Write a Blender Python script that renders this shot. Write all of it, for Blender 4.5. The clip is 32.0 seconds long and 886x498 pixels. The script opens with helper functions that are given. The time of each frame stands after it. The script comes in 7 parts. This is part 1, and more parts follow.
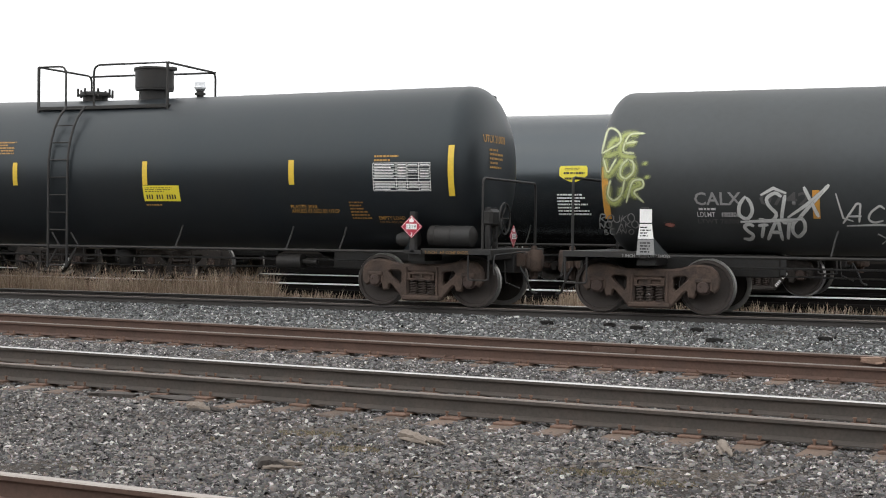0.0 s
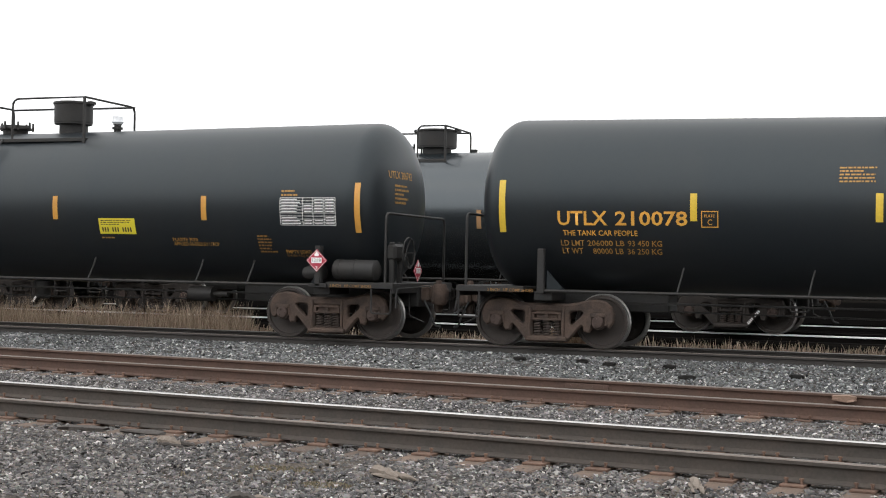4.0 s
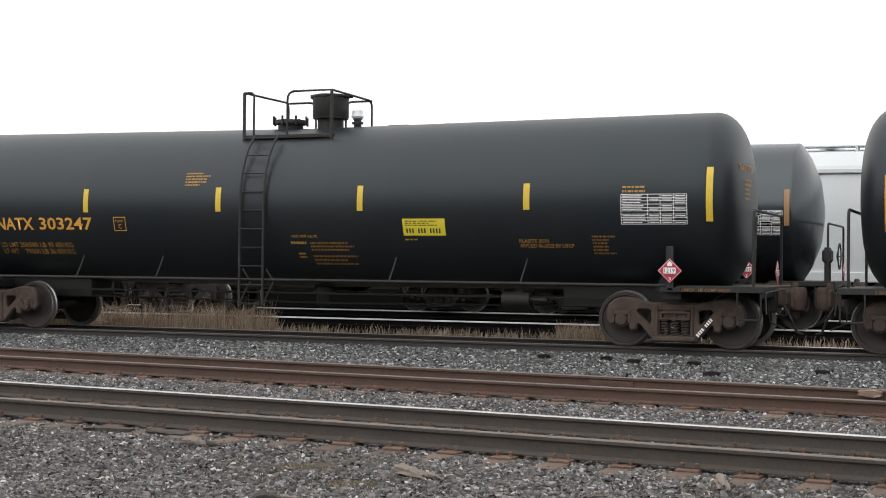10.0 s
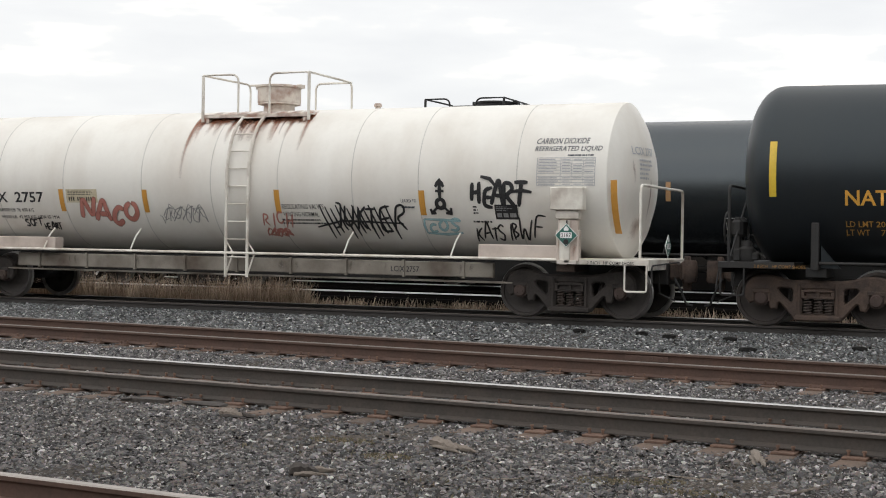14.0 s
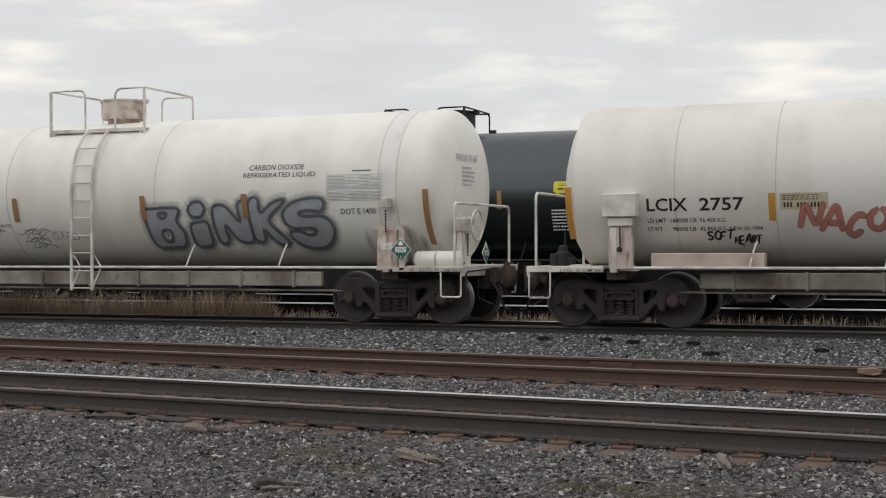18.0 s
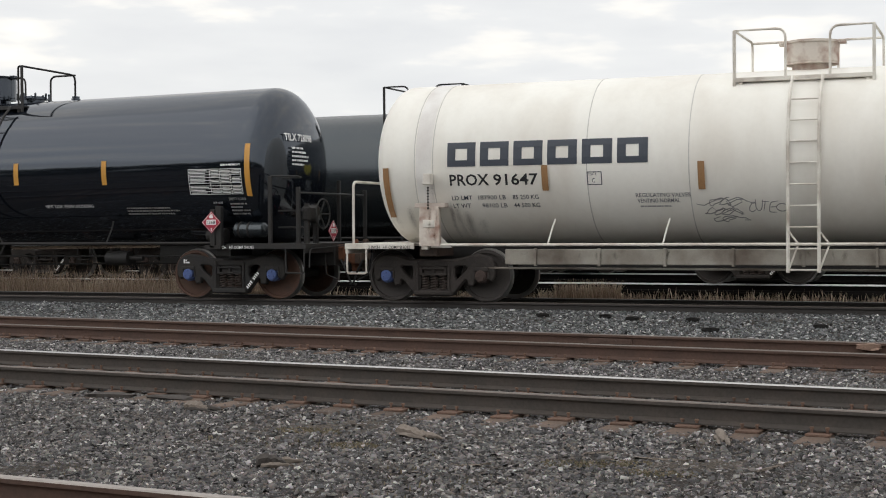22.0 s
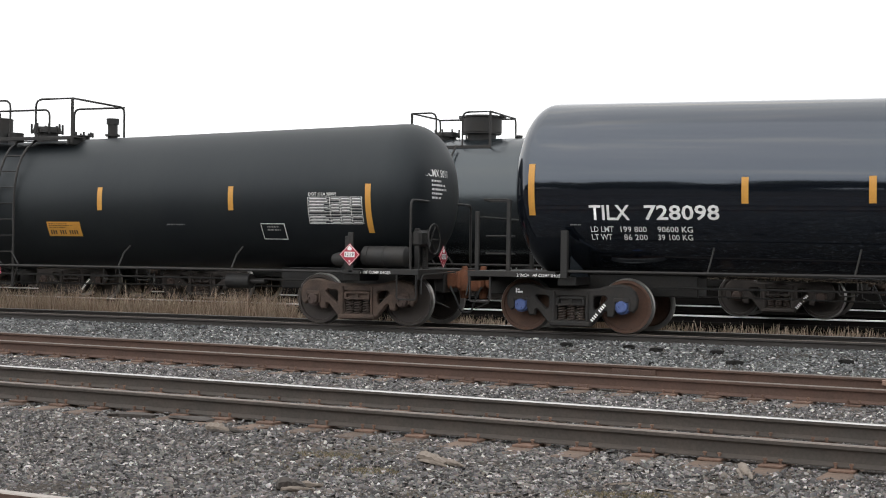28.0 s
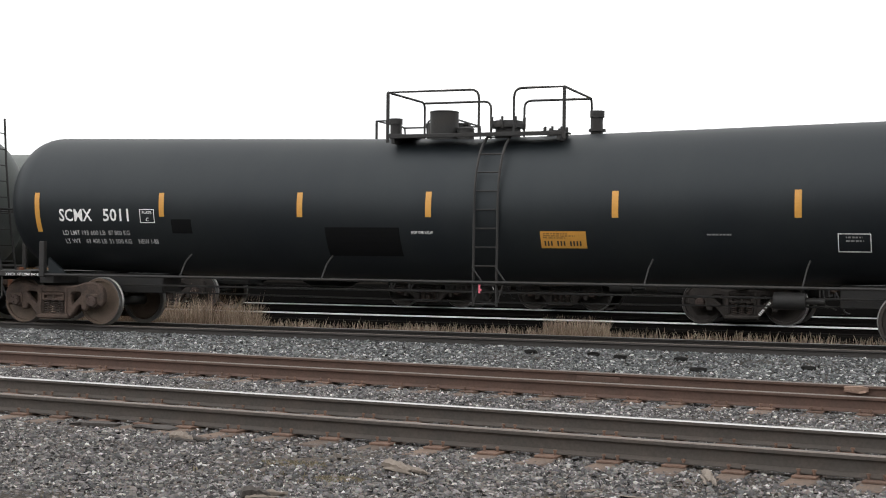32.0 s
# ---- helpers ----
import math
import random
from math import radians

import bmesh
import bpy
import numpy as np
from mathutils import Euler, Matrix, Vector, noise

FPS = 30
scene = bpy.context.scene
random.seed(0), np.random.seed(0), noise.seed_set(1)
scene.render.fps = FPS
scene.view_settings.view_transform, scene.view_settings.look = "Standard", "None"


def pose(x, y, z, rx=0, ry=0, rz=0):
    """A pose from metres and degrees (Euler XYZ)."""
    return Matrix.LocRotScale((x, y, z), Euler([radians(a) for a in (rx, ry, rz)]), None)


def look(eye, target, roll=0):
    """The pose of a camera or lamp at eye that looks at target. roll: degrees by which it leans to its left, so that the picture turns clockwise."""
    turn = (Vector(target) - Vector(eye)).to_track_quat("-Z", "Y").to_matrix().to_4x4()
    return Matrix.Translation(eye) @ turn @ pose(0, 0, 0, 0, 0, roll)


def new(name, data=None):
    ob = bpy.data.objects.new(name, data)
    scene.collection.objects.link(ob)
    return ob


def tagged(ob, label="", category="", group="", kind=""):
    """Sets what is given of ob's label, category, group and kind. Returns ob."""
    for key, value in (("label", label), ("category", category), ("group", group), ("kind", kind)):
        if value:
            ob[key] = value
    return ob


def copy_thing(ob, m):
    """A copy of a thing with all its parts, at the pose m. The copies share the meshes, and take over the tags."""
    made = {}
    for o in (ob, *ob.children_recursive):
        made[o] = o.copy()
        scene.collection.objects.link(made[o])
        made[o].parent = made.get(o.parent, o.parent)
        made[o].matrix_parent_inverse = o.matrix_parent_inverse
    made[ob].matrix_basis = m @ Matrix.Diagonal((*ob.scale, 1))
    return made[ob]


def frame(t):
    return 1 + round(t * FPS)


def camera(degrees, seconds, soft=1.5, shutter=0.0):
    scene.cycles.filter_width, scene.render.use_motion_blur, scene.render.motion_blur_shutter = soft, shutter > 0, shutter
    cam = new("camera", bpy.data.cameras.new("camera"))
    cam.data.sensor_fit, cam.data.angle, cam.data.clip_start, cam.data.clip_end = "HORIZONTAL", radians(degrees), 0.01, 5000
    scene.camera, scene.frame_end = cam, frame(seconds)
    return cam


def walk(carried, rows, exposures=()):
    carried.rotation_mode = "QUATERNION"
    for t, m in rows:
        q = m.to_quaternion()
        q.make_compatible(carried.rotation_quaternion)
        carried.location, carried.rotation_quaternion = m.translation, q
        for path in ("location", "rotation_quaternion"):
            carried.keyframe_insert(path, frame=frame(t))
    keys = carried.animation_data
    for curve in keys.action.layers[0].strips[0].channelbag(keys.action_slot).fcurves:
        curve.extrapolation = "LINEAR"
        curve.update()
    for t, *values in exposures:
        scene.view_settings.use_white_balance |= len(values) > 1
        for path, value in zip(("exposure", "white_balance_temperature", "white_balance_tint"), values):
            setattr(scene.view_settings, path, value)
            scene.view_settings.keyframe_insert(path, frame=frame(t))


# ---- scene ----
cam = camera(34.7, 32.0, soft=1.05)

# ---- camera: stands on the near side of the yard, hand held, turning and tilting a little ----
EYE = (0.0, 0.0, 1.32)
# seconds, yaw, pitch, lean (degrees)
VIEW = [
    (0, 22.19, -0.70, 0.64), (0.5, 22.26, -0.66, 0.86), (1, 22.37, -0.41, 0.74), (1.5, 22.31, 0.01, 0.74),
    (2, 22.09, 0.42, 1.29), (2.5, 22.11, 0.66, 1.14), (3, 21.96, 0.73, 1.15), (3.5, 21.28, 0.75, 1.28),
    (5.5, 21.19, 0.73, 0.81), (6, 21.42, 0.83, 1.12), (6.5, 21.57, 0.86, 0.88), (7, 21.58, 0.84, 0.86),
    (7.5, 21.60, 0.76, 0.87), (8, 21.73, 0.63, 0.87), (8.5, 21.93, 0.60, 0.54), (9, 21.97, 0.64, 0.50),
    (9.5, 22.03, 0.67, 0.45), (10, 22.07, 0.66, 0.57), (10.5, 22.21, 0.58, 0.65), (11, 22.70, 0.38, 0.76),
    (11.5, 22.64, 0.36, 1.01), (12, 22.10, 0.36, 1.30), (12.5, 21.54, -0.23, 0.78), (13, 22.09, -0.44, 0.90),
    (13.5, 23.17, -0.48, 0.97), (14, 23.50, -0.41, 0.89), (14.5, 23.61, -0.20, 1.01), (16.5, 22.78, 0.17, -0.03),
    (17, 22.49, 0.30, 0.05), (17.5, 22.32, 0.27, 0.01), (18, 22.00, 0.00, -0.20), (18.5, 21.81, -0.09, 0.14),
    (19, 21.78, -0.06, 0.18), (19.5, 21.76, -0.26, 0.11), (20, 21.84, -0.34, 0.02), (20.5, 21.85, -0.42, -0.20),
    (21, 21.92, -0.42, -0.12), (21.5, 22.03, -0.58, -0.23), (22, 21.97, -0.92, -0.41), (22.5, 21.95, -1.20, -0.25),
    (23, 21.81, -1.20, -0.26), (23.5, 21.77, -0.97, -0.33), (24, 21.89, -0.61, 0.21), (24.5, 21.90, -0.24, 0.43),
    (25, 22.04, -0.03, 0.57), (25.5, 22.51, 0.25, 0.42), (27.5, 22.83, 0.28, 0.72), (28, 22.98, 0.16, 0.75),
    (28.5, 22.83, 0.11, 0.67), (29, 22.69, 0.01, 0.49), (29.5, 22.39, 0.21, 0.73), (30, 21.97, -0.03, 0.88),
    (30.5, 21.79, -0.02, 0.51), (31, 21.80, 0.07, 0.58), (31.5, 21.69, 0.31, 0.67), (32, 21.56, 0.48, 0.70),
]


def view(yaw, pitch, lean):
    return pose(*EYE) @ pose(0, 0, 0, 0, 0, yaw) @ pose(0, 0, 0, 90 + pitch, 0, 0) @ pose(0, 0, 0, 0, 0, lean)


# the camera stops down while the white cars pass
EXPOSURES = [(0.0, 0.03), (1.0, 0.18), (2.0, 0.32), (3.0, 0.2), (6.0, 0.0), (7.0, -0.06), (9.0, -0.1), (11.0, -0.1), (12.0, -0.12), (13.0, -0.2), (14.0, -0.44), (14.5, -0.53), (16.5, -0.74), (17.0, -0.82), (19.0, -0.83), (20.0, -0.77), (21.0, -0.7), (22.0, -0.57), (23.0, -0.35), (24.0, 0.0), (25.0, 0.03), (28.0, 0.0), (32.0, 0.0)]
walk(cam, [(t, view(a, b, c)) for t, a, b, c in VIEW], exposures=EXPOSURES)

# metres that the train has rolled, every half second
TRAVEL = [
    0.00, 2.09, 4.17, 6.25, 8.32, 10.38, 12.45, 14.51, 16.57, 18.62, 20.68, 22.73, 24.77,
    26.79, 28.75, 30.67, 32.58, 34.50, 36.43, 38.37, 40.32, 42.29, 44.26, 46.22, 48.17, 50.11,
    52.04, 53.97, 55.85, 57.70, 59.53, 61.34, 63.14, 64.94, 66.75, 68.55, 70.32, 72.04, 73.76,
    75.48, 77.19, 78.86, 80.51, 82.14, 83.76, 85.37, 86.98, 88.58, 90.17, 91.75, 93.31, 94.85,
    96.37, 97.87, 99.35, 100.80, 102.23, 103.65, 105.04, 106.42, 107.79, 109.14, 110.48, 111.80, 113.11,
]


# ---- world and light: bright thin overcast, the sun veiled, behind the camera's back ----
SUN_AZ, SUN_EL = radians(205), radians(50)
world = bpy.data.worlds.new("overcast_sky")
scene.world = world
world.use_nodes = True
wn, wl = world.node_tree.nodes, world.node_tree.links
wn.clear()
w_out, w_bg = wn.new("ShaderNodeOutputWorld"), wn.new("ShaderNodeBackground")
w_sky = wn.new("ShaderNodeTexSky")
w_sky.sky_type, w_sky.sun_disc = "NISHITA", False
w_sky.sun_elevation, w_sky.sun_rotation = SUN_EL, SUN_AZ
w_scale = wn.new("ShaderNodeMix")
w_scale.data_type, w_scale.blend_type = "RGBA", "MULTIPLY"
w_scale.inputs["Factor"].default_value = 1.0
w_scale.inputs["B"].default_value = (0.11, 0.11, 0.11, 1)
w_co, w_map = wn.new("ShaderNodeTexCoord"), wn.new("ShaderNodeMapping")
w_map.inputs["Scale"].default_value = (1.6, 1.6, 7.0)
w_n1, w_n2 = wn.new("ShaderNodeTexNoise"), wn.new("ShaderNodeTexNoise")
w_n1.inputs["Scale"].default_value, w_n1.inputs["Detail"].default_value = 1.7, 7
w_n2.inputs["Scale"].default_value, w_n2.inputs["Detail"].default_value = 6.5, 6
w_add = wn.new("ShaderNodeMath")
w_add.operation = "ADD"
w_ramp = wn.new("ShaderNodeValToRGB")
w_stop = w_ramp.color_ramp.elements
w_stop[0].position, w_stop[0].color = 0.38, (1.06, 1.065, 1.075, 1)
w_stop[1].position, w_stop[1].color = 0.64, (1.6, 1.51, 1.36, 1)
w_stop.new(0.53).color = (1.15, 1.15, 1.145, 1)
w_mix = wn.new("ShaderNodeMix")
w_mix.data_type = "RGBA"
w_mix.inputs["Factor"].default_value = 0.9
wl.new(w_co.outputs["Generated"], w_map.inputs["Vector"])
wl.new(w_map.outputs[0], w_n1.inputs["Vector"])
wl.new(w_map.outputs[0], w_n2.inputs["Vector"])
wl.new(w_n1.outputs[0], w_add.inputs[0])
wl.new(w_n2.outputs[0], w_add.inputs[1])
w_half = wn.new("ShaderNodeMath")
w_half.operation = "MULTIPLY"
w_half.inputs[1].default_value = 0.5
wl.new(w_add.outputs[0], w_half.inputs[0])
wl.new(w_half.outputs[0], w_ramp.inputs[0])
wl.new(w_sky.outputs[0], w_scale.inputs["A"])
wl.new(w_scale.outputs["Result"], w_mix.inputs["A"])
wl.new(w_ramp.outputs[0], w_mix.inputs["B"])
# the cloud is thinner and brighter round the veiled sun
w_dot, w_max, w_gain, w_glow = wn.new("ShaderNodeVectorMath"), wn.new("ShaderNodeMath"), wn.new("ShaderNodeMath"), wn.new("ShaderNodeMix")
w_dot.operation, w_max.operation, w_gain.operation = "DOT_PRODUCT", "MAXIMUM", "MULTIPLY_ADD"
w_dot.inputs[1].default_value = (math.sin(SUN_AZ) * math.cos(SUN_EL), math.cos(SUN_AZ) * math.cos(SUN_EL), math.sin(SUN_EL))
w_max.inputs[1].default_value = 0.0
w_gain.inputs[1].default_value, w_gain.inputs[2].default_value = 0.5, 1.15
w_glow.data_type, w_glow.blend_type = "RGBA", "MULTIPLY"
w_glow.inputs["Factor"].default_value = 1.0
wl.new(w_co.outputs["Generated"], w_dot.inputs[0])
wl.new(w_dot.outputs["Value"], w_max.inputs[0])
wl.new(w_max.outputs[0], w_gain.inputs[0])
wl.new(w_gain.outputs[0], w_glow.inputs["B"])
wl.new(w_mix.outputs["Result"], w_glow.inputs["A"])
wl.new(w_glow.outputs["Result"], w_bg.inputs["Color"])
wl.new(w_bg.outputs[0], w_out.inputs[0])
w_bg.inputs["Strength"].default_value = 1.05

sun_data = bpy.data.lights.new("sun", "SUN")
sun_data.energy, sun_data.angle, sun_data.color = 0.5, radians(80), (1.0, 0.97, 0.92)
sun = new("sun", sun_data)
sun.matrix_world = look((0, 0, 0), (-math.sin(SUN_AZ) * math.cos(SUN_EL), -math.cos(SUN_AZ) * math.cos(SUN_EL), -math.sin(SUN_EL)))


# ---- materials ----
def shader(name, base, rough=0.6, metal=0.0, vary=0.25, tint=None, size=3.0, grain=40.0, bump=0.1, streak=0.0, spec=0.5, obj=0.0, speck=None, ior=1.5, sheen=None, dark=0.55):
    """A paint, metal, stone or soil: base colour, wear towards tint at two scales, relief."""
    m = bpy.data.materials.new(name)
    m.use_nodes = True
    n, l = m.node_tree.nodes, m.node_tree.links
    b = n["Principled BSDF"]
    b.inputs["Roughness"].default_value, b.inputs["Metallic"].default_value = rough, metal
    b.inputs["Specular IOR Level"].default_value, b.inputs["IOR"].default_value = spec, ior
    if sheen:
        b.inputs["Specular Tint"].default_value = (*sheen, 1)
    speck = vary if speck is None else speck
    co = n.new("ShaderNodeTexCoord")
    mp = n.new("ShaderNodeMapping")
    l.new(co.outputs["Object"], mp.inputs[0])
    if streak:
        mp.inputs["Scale"].default_value = (1, 1, streak)
    big, fine = n.new("ShaderNodeTexNoise"), n.new("ShaderNodeTexNoise")
    big.inputs["Scale"].default_value, big.inputs["Detail"].default_value = size, 5
    fine.inputs["Scale"].default_value, fine.inputs["Detail"].default_value = grain, 3
    l.new(mp.outputs[0], big.inputs["Vector"])
    l.new(co.outputs["Object"], fine.inputs["Vector"])
    ramp = n.new("ShaderNodeValToRGB")
    tint = tint or tuple(c * 0.6 for c in base)
    ramp.color_ramp.elements[0].position, ramp.color_ramp.elements[0].color = 0.42, (*base, 1)
    ramp.color_ramp.elements[1].position = 0.72
    ramp.color_ramp.elements[1].color = (*[a * (1 - vary) + c * vary for a, c in zip(base, tint)], 1)
    l.new(big.outputs[0], ramp.inputs[0])
    mul = n.new("ShaderNodeMix")
    mul.data_type, mul.blend_type = "RGBA", "MULTIPLY"
    mul.inputs["Factor"].default_value = min(1.0, speck)
    l.new(ramp.outputs[0], mul.inputs["A"])
    fr = n.new("ShaderNodeValToRGB")
    fr.color_ramp.elements[0].position, fr.color_ramp.elements[0].color = 0.3, (dark, dark, dark, 1)
    fr.color_ramp.elements[1].position, fr.color_ramp.elements[1].color = 0.62, (1, 1, 1, 1)
    l.new(fine.outputs[0], fr.inputs[0])
    l.new(fr.outputs[0], mul.inputs["B"])
    out = mul.outputs["Result"]
    if obj:
        g, r2 = n.new("ShaderNodeObjectInfo"), n.new("ShaderNodeValToRGB")
        r2.color_ramp.elements[0].color = (1 - obj, 1 - obj, 1 - obj, 1)
        r2.color_ramp.elements[1].color = (1 + obj, 1 + obj, 1 + obj, 1)
        l.new(g.outputs["Random"], r2.inputs[0])
        m2 = n.new("ShaderNodeMix")
        m2.data_type, m2.blend_type = "RGBA", "MULTIPLY"
        m2.inputs["Factor"].default_value = 1
        l.new(out, m2.inputs["A"])
        l.new(r2.outputs[0], m2.inputs["B"])
        out = m2.outputs["Result"]
    l.new(out, b.inputs["Base Color"])
    if bump:
        bp = n.new("ShaderNodeBump")
        bp.inputs["Strength"].default_value, bp.inputs["Distance"].default_value = bump, 0.02
        l.new(fine.outputs[0], bp.inputs["Height"])
        l.new(bp.outputs[0], b.inputs["Normal"])
    return m


def scatter(name, stops, rough=0.85, bump=0.25):
    """Stones or blades that each take a colour of their own from a ramp."""
    m = bpy.data.materials.new(name)
    m.use_nodes = True
    n, l = m.node_tree.nodes, m.node_tree.links
    b = n["Principled BSDF"]
    b.inputs["Roughness"].default_value = rough
    g, r, co, fine, mul = n.new("ShaderNodeNewGeometry"), n.new("ShaderNodeValToRGB"), n.new("ShaderNodeTexCoord"), n.new("ShaderNodeTexNoise"), n.new("ShaderNodeMix")
    el = r.color_ramp.elements
    while len(el) < len(stops):
        el.new(0.5)
    for e, (p, c) in zip(el, stops):
        e.position, e.color = p, (*c, 1)
    l.new(g.outputs["Random Per Island"], r.inputs[0])
    fine.inputs["Scale"].default_value, fine.inputs["Detail"].default_value = 70, 4
    l.new(co.outputs["Object"], fine.inputs["Vector"])
    mul.data_type, mul.blend_type = "RGBA", "OVERLAY"
    mul.inputs["Factor"].default_value = 0.5
    l.new(r.outputs[0], mul.inputs["A"])
    l.new(fine.outputs["Color"], mul.inputs["B"])
    sat = n.new("ShaderNodeHueSaturation")
    sat.inputs["Saturation"].default_value = 0.75
    l.new(mul.outputs["Result"], sat.inputs["Color"])
    l.new(sat.outputs[0], b.inputs["Base Color"])
    bp = n.new("ShaderNodeBump")
    bp.inputs["Strength"].default_value, bp.inputs["Distance"].default_value = bump, 0.01
    l.new(fine.outputs[0], bp.inputs["Height"])
    l.new(bp.outputs[0], b.inputs["Normal"])
    return m


def aerosol(name, base, soft=0.5):
    """Sprayed paint that thins out towards a stroke's edge, where the surface below shows through."""
    m = shader(name, base, 0.6, vary=0.4, size=5, bump=0)
    n, l = m.node_tree.nodes, m.node_tree.links
    at, co, nz, add, ramp, clear, mix = (n.new("ShaderNode" + k) for k in ("Attribute", "TexCoord", "TexNoise", "Math", "ValToRGB", "BsdfTransparent", "MixShader"))
    at.attribute_name = "cover"
    nz.inputs["Scale"].default_value, nz.inputs["Detail"].default_value = 22, 4
    add.operation, add.inputs[2].default_value = "MULTIPLY_ADD", -0.15
    add.inputs[1].default_value = 0.3
    l.new(co.outputs["Object"], nz.inputs["Vector"])
    l.new(nz.outputs[0], add.inputs[0])
    tot = n.new("ShaderNodeMath")
    l.new(add.outputs[0], tot.inputs[0])
    l.new(at.outputs["Fac"], tot.inputs[1])
    ramp.color_ramp.elements[0].position, ramp.color_ramp.elements[1].position = 0.08, min(1.0, 0.08 + soft)
    top = min(1.0, 1.0 / max(0.4, 0.1 + soft))
    ramp.color_ramp.elements[1].color = (top, top, top, 1)
    l.new(tot.outputs[0], ramp.inputs[0])
    l.new(ramp.outputs[0], mix.inputs[0])
    l.new(clear.outputs[0], mix.inputs[1])
    l.new(n["Principled BSDF"].outputs[0], mix.inputs[2])
    l.new(mix.outputs[0], n["Material Output"].inputs[0])
    return m


M_BLACK = shader("weathered_black_paint", (0.014, 0.017, 0.0202), 0.4, spec=0.42, sheen=(0.84, 0.95, 1.0), vary=0.5, tint=(0.022, 0.022, 0.022), size=0.9, streak=0.35, bump=0.01, grain=9, speck=0.15)
M_BLACK_MATT = shader("matt_black_paint", (0.0095, 0.0118, 0.0142), 0.5, spec=0.36, sheen=(0.88, 0.95, 1.0), vary=0.5, tint=(0.02, 0.023, 0.023), size=0.8, streak=0.35, bump=0.01, grain=9, speck=0.15)
M_GLOSS = shader("glossy_black_paint", (0.006, 0.0078, 0.0115), 0.08, vary=0.2, size=0.8, bump=0.0015, grain=5, spec=0.5, sheen=(0.78, 0.87, 1.0), ior=1.8, speck=0.1)
M_WHITE = shader("chalky_white_paint", (0.78, 0.76, 0.71), 0.55, vary=0.3, tint=(0.42, 0.34, 0.26), size=1.1, streak=0.3, bump=0.01, grain=12, speck=0.05)
M_CREAM = shader("cream_white_paint", (0.86, 0.845, 0.785), 0.5, vary=0.3, tint=(0.44, 0.36, 0.27), size=1.0, streak=0.3, bump=0.01, grain=12, speck=0.05)
M_FRAME = shader("dark_underframe_steel", (0.026, 0.0255, 0.0255), 0.6, vary=0.6, tint=(0.034, 0.029, 0.025), size=3, bump=0.05, spec=0.35)
M_WSTEEL = shader("dirty_white_steel", (0.76, 0.73, 0.66), 0.55, vary=0.6, tint=(0.2, 0.12, 0.08), size=2.6, bump=0.05, speck=0.12)
M_WSILL_D = shader("rusty_grimy_sill", (0.26, 0.235, 0.2), 0.7, vary=0.85, tint=(0.07, 0.045, 0.03), size=1.6, bump=0.05, speck=0.2)
M_WSILL = shader("grimy_white_sill", (0.36, 0.335, 0.29), 0.65, vary=0.85, tint=(0.1, 0.07, 0.05), size=1.6, bump=0.05, speck=0.2)
M_TRUCK = shader("rusty_cast_steel", (0.1, 0.07, 0.056), 0.8, vary=0.7, tint=(0.03, 0.027, 0.026), size=4, bump=0.25, spec=0.3)
M_TRUCK_D = shader("dark_cast_steel", (0.021, 0.02, 0.0195), 0.75, vary=0.6, tint=(0.045, 0.036, 0.031), size=4, bump=0.2)
M_TRUCK_E = shader("dusty_brown_cast_steel", (0.052, 0.044, 0.04), 0.8, vary=0.7, tint=(0.026, 0.024, 0.023), size=4, bump=0.2, spec=0.3)
M_WHEEL = shader("brown_wheel_plate", (0.058, 0.05, 0.046), 0.65, vary=0.5, tint=(0.035, 0.031, 0.03), size=5, bump=0.1, spec=0.35)
M_WHEEL_B = shader("rust_brown_wheel", (0.046, 0.037, 0.033), 0.65, vary=0.5, tint=(0.03, 0.027, 0.026), size=5, bump=0.1, spec=0.35)
M_WHEEL_T = shader("tan_rust_wheel", (0.12, 0.085, 0.062), 0.75, vary=0.6, tint=(0.07, 0.05, 0.04), size=5, bump=0.1)
M_WHEEL_R = shader("fresh_rust_wheel", (0.1, 0.05, 0.032), 0.75, vary=0.6, tint=(0.06, 0.036, 0.028), size=5, bump=0.1)
M_RIM = shader("polished_wheel_rim", (0.4, 0.39, 0.38), 0.35, metal=0.8, vary=0.4, size=6, bump=0.03)
M_CAP = shader("rusty_bearing_cap", (0.075, 0.05, 0.042), 0.75, vary=0.6, size=9, bump=0.15)
M_CAP_B = shader("blue_bearing_cap", (0.09, 0.14, 0.34), 0.5, vary=0.4, size=9, bump=0.08)
M_SPRING = shader("spring_steel", (0.075, 0.056, 0.048), 0.7, vary=0.5, size=10, bump=0.05)
M_RUST = shader("orange_rust", (0.19, 0.072, 0.035), 0.85, vary=0.6, tint=(0.09, 0.045, 0.03), size=6, bump=0.2)
M_ORANGE = shader("orange_reflective_tape", (0.62, 0.31, 0.06), 0.4, vary=0.25, size=6, bump=0)
M_YELLOW = shader("yellow_reflective_tape", (0.72, 0.5, 0.05), 0.4, vary=0.25, size=6, bump=0)
M_BROWN = shader("faded_brown_tape", (0.36, 0.2, 0.09), 0.5, vary=0.3, size=6, bump=0)
M_LET_O = shader("orange_lettering", (0.74, 0.38, 0.06), 0.55, vary=0.3, size=5, bump=0)
M_LET_DO = shader("faded_orange_lettering", (0.3, 0.16, 0.045), 0.6, vary=0.5, size=5, bump=0)
M_LET_DM = shader("worn_orange_lettering", (0.48, 0.26, 0.06), 0.6, vary=0.5, size=5, bump=0)
M_LET_W = shader("white_lettering", (0.9, 0.9, 0.89), 0.55, vary=0.25, size=5, bump=0)
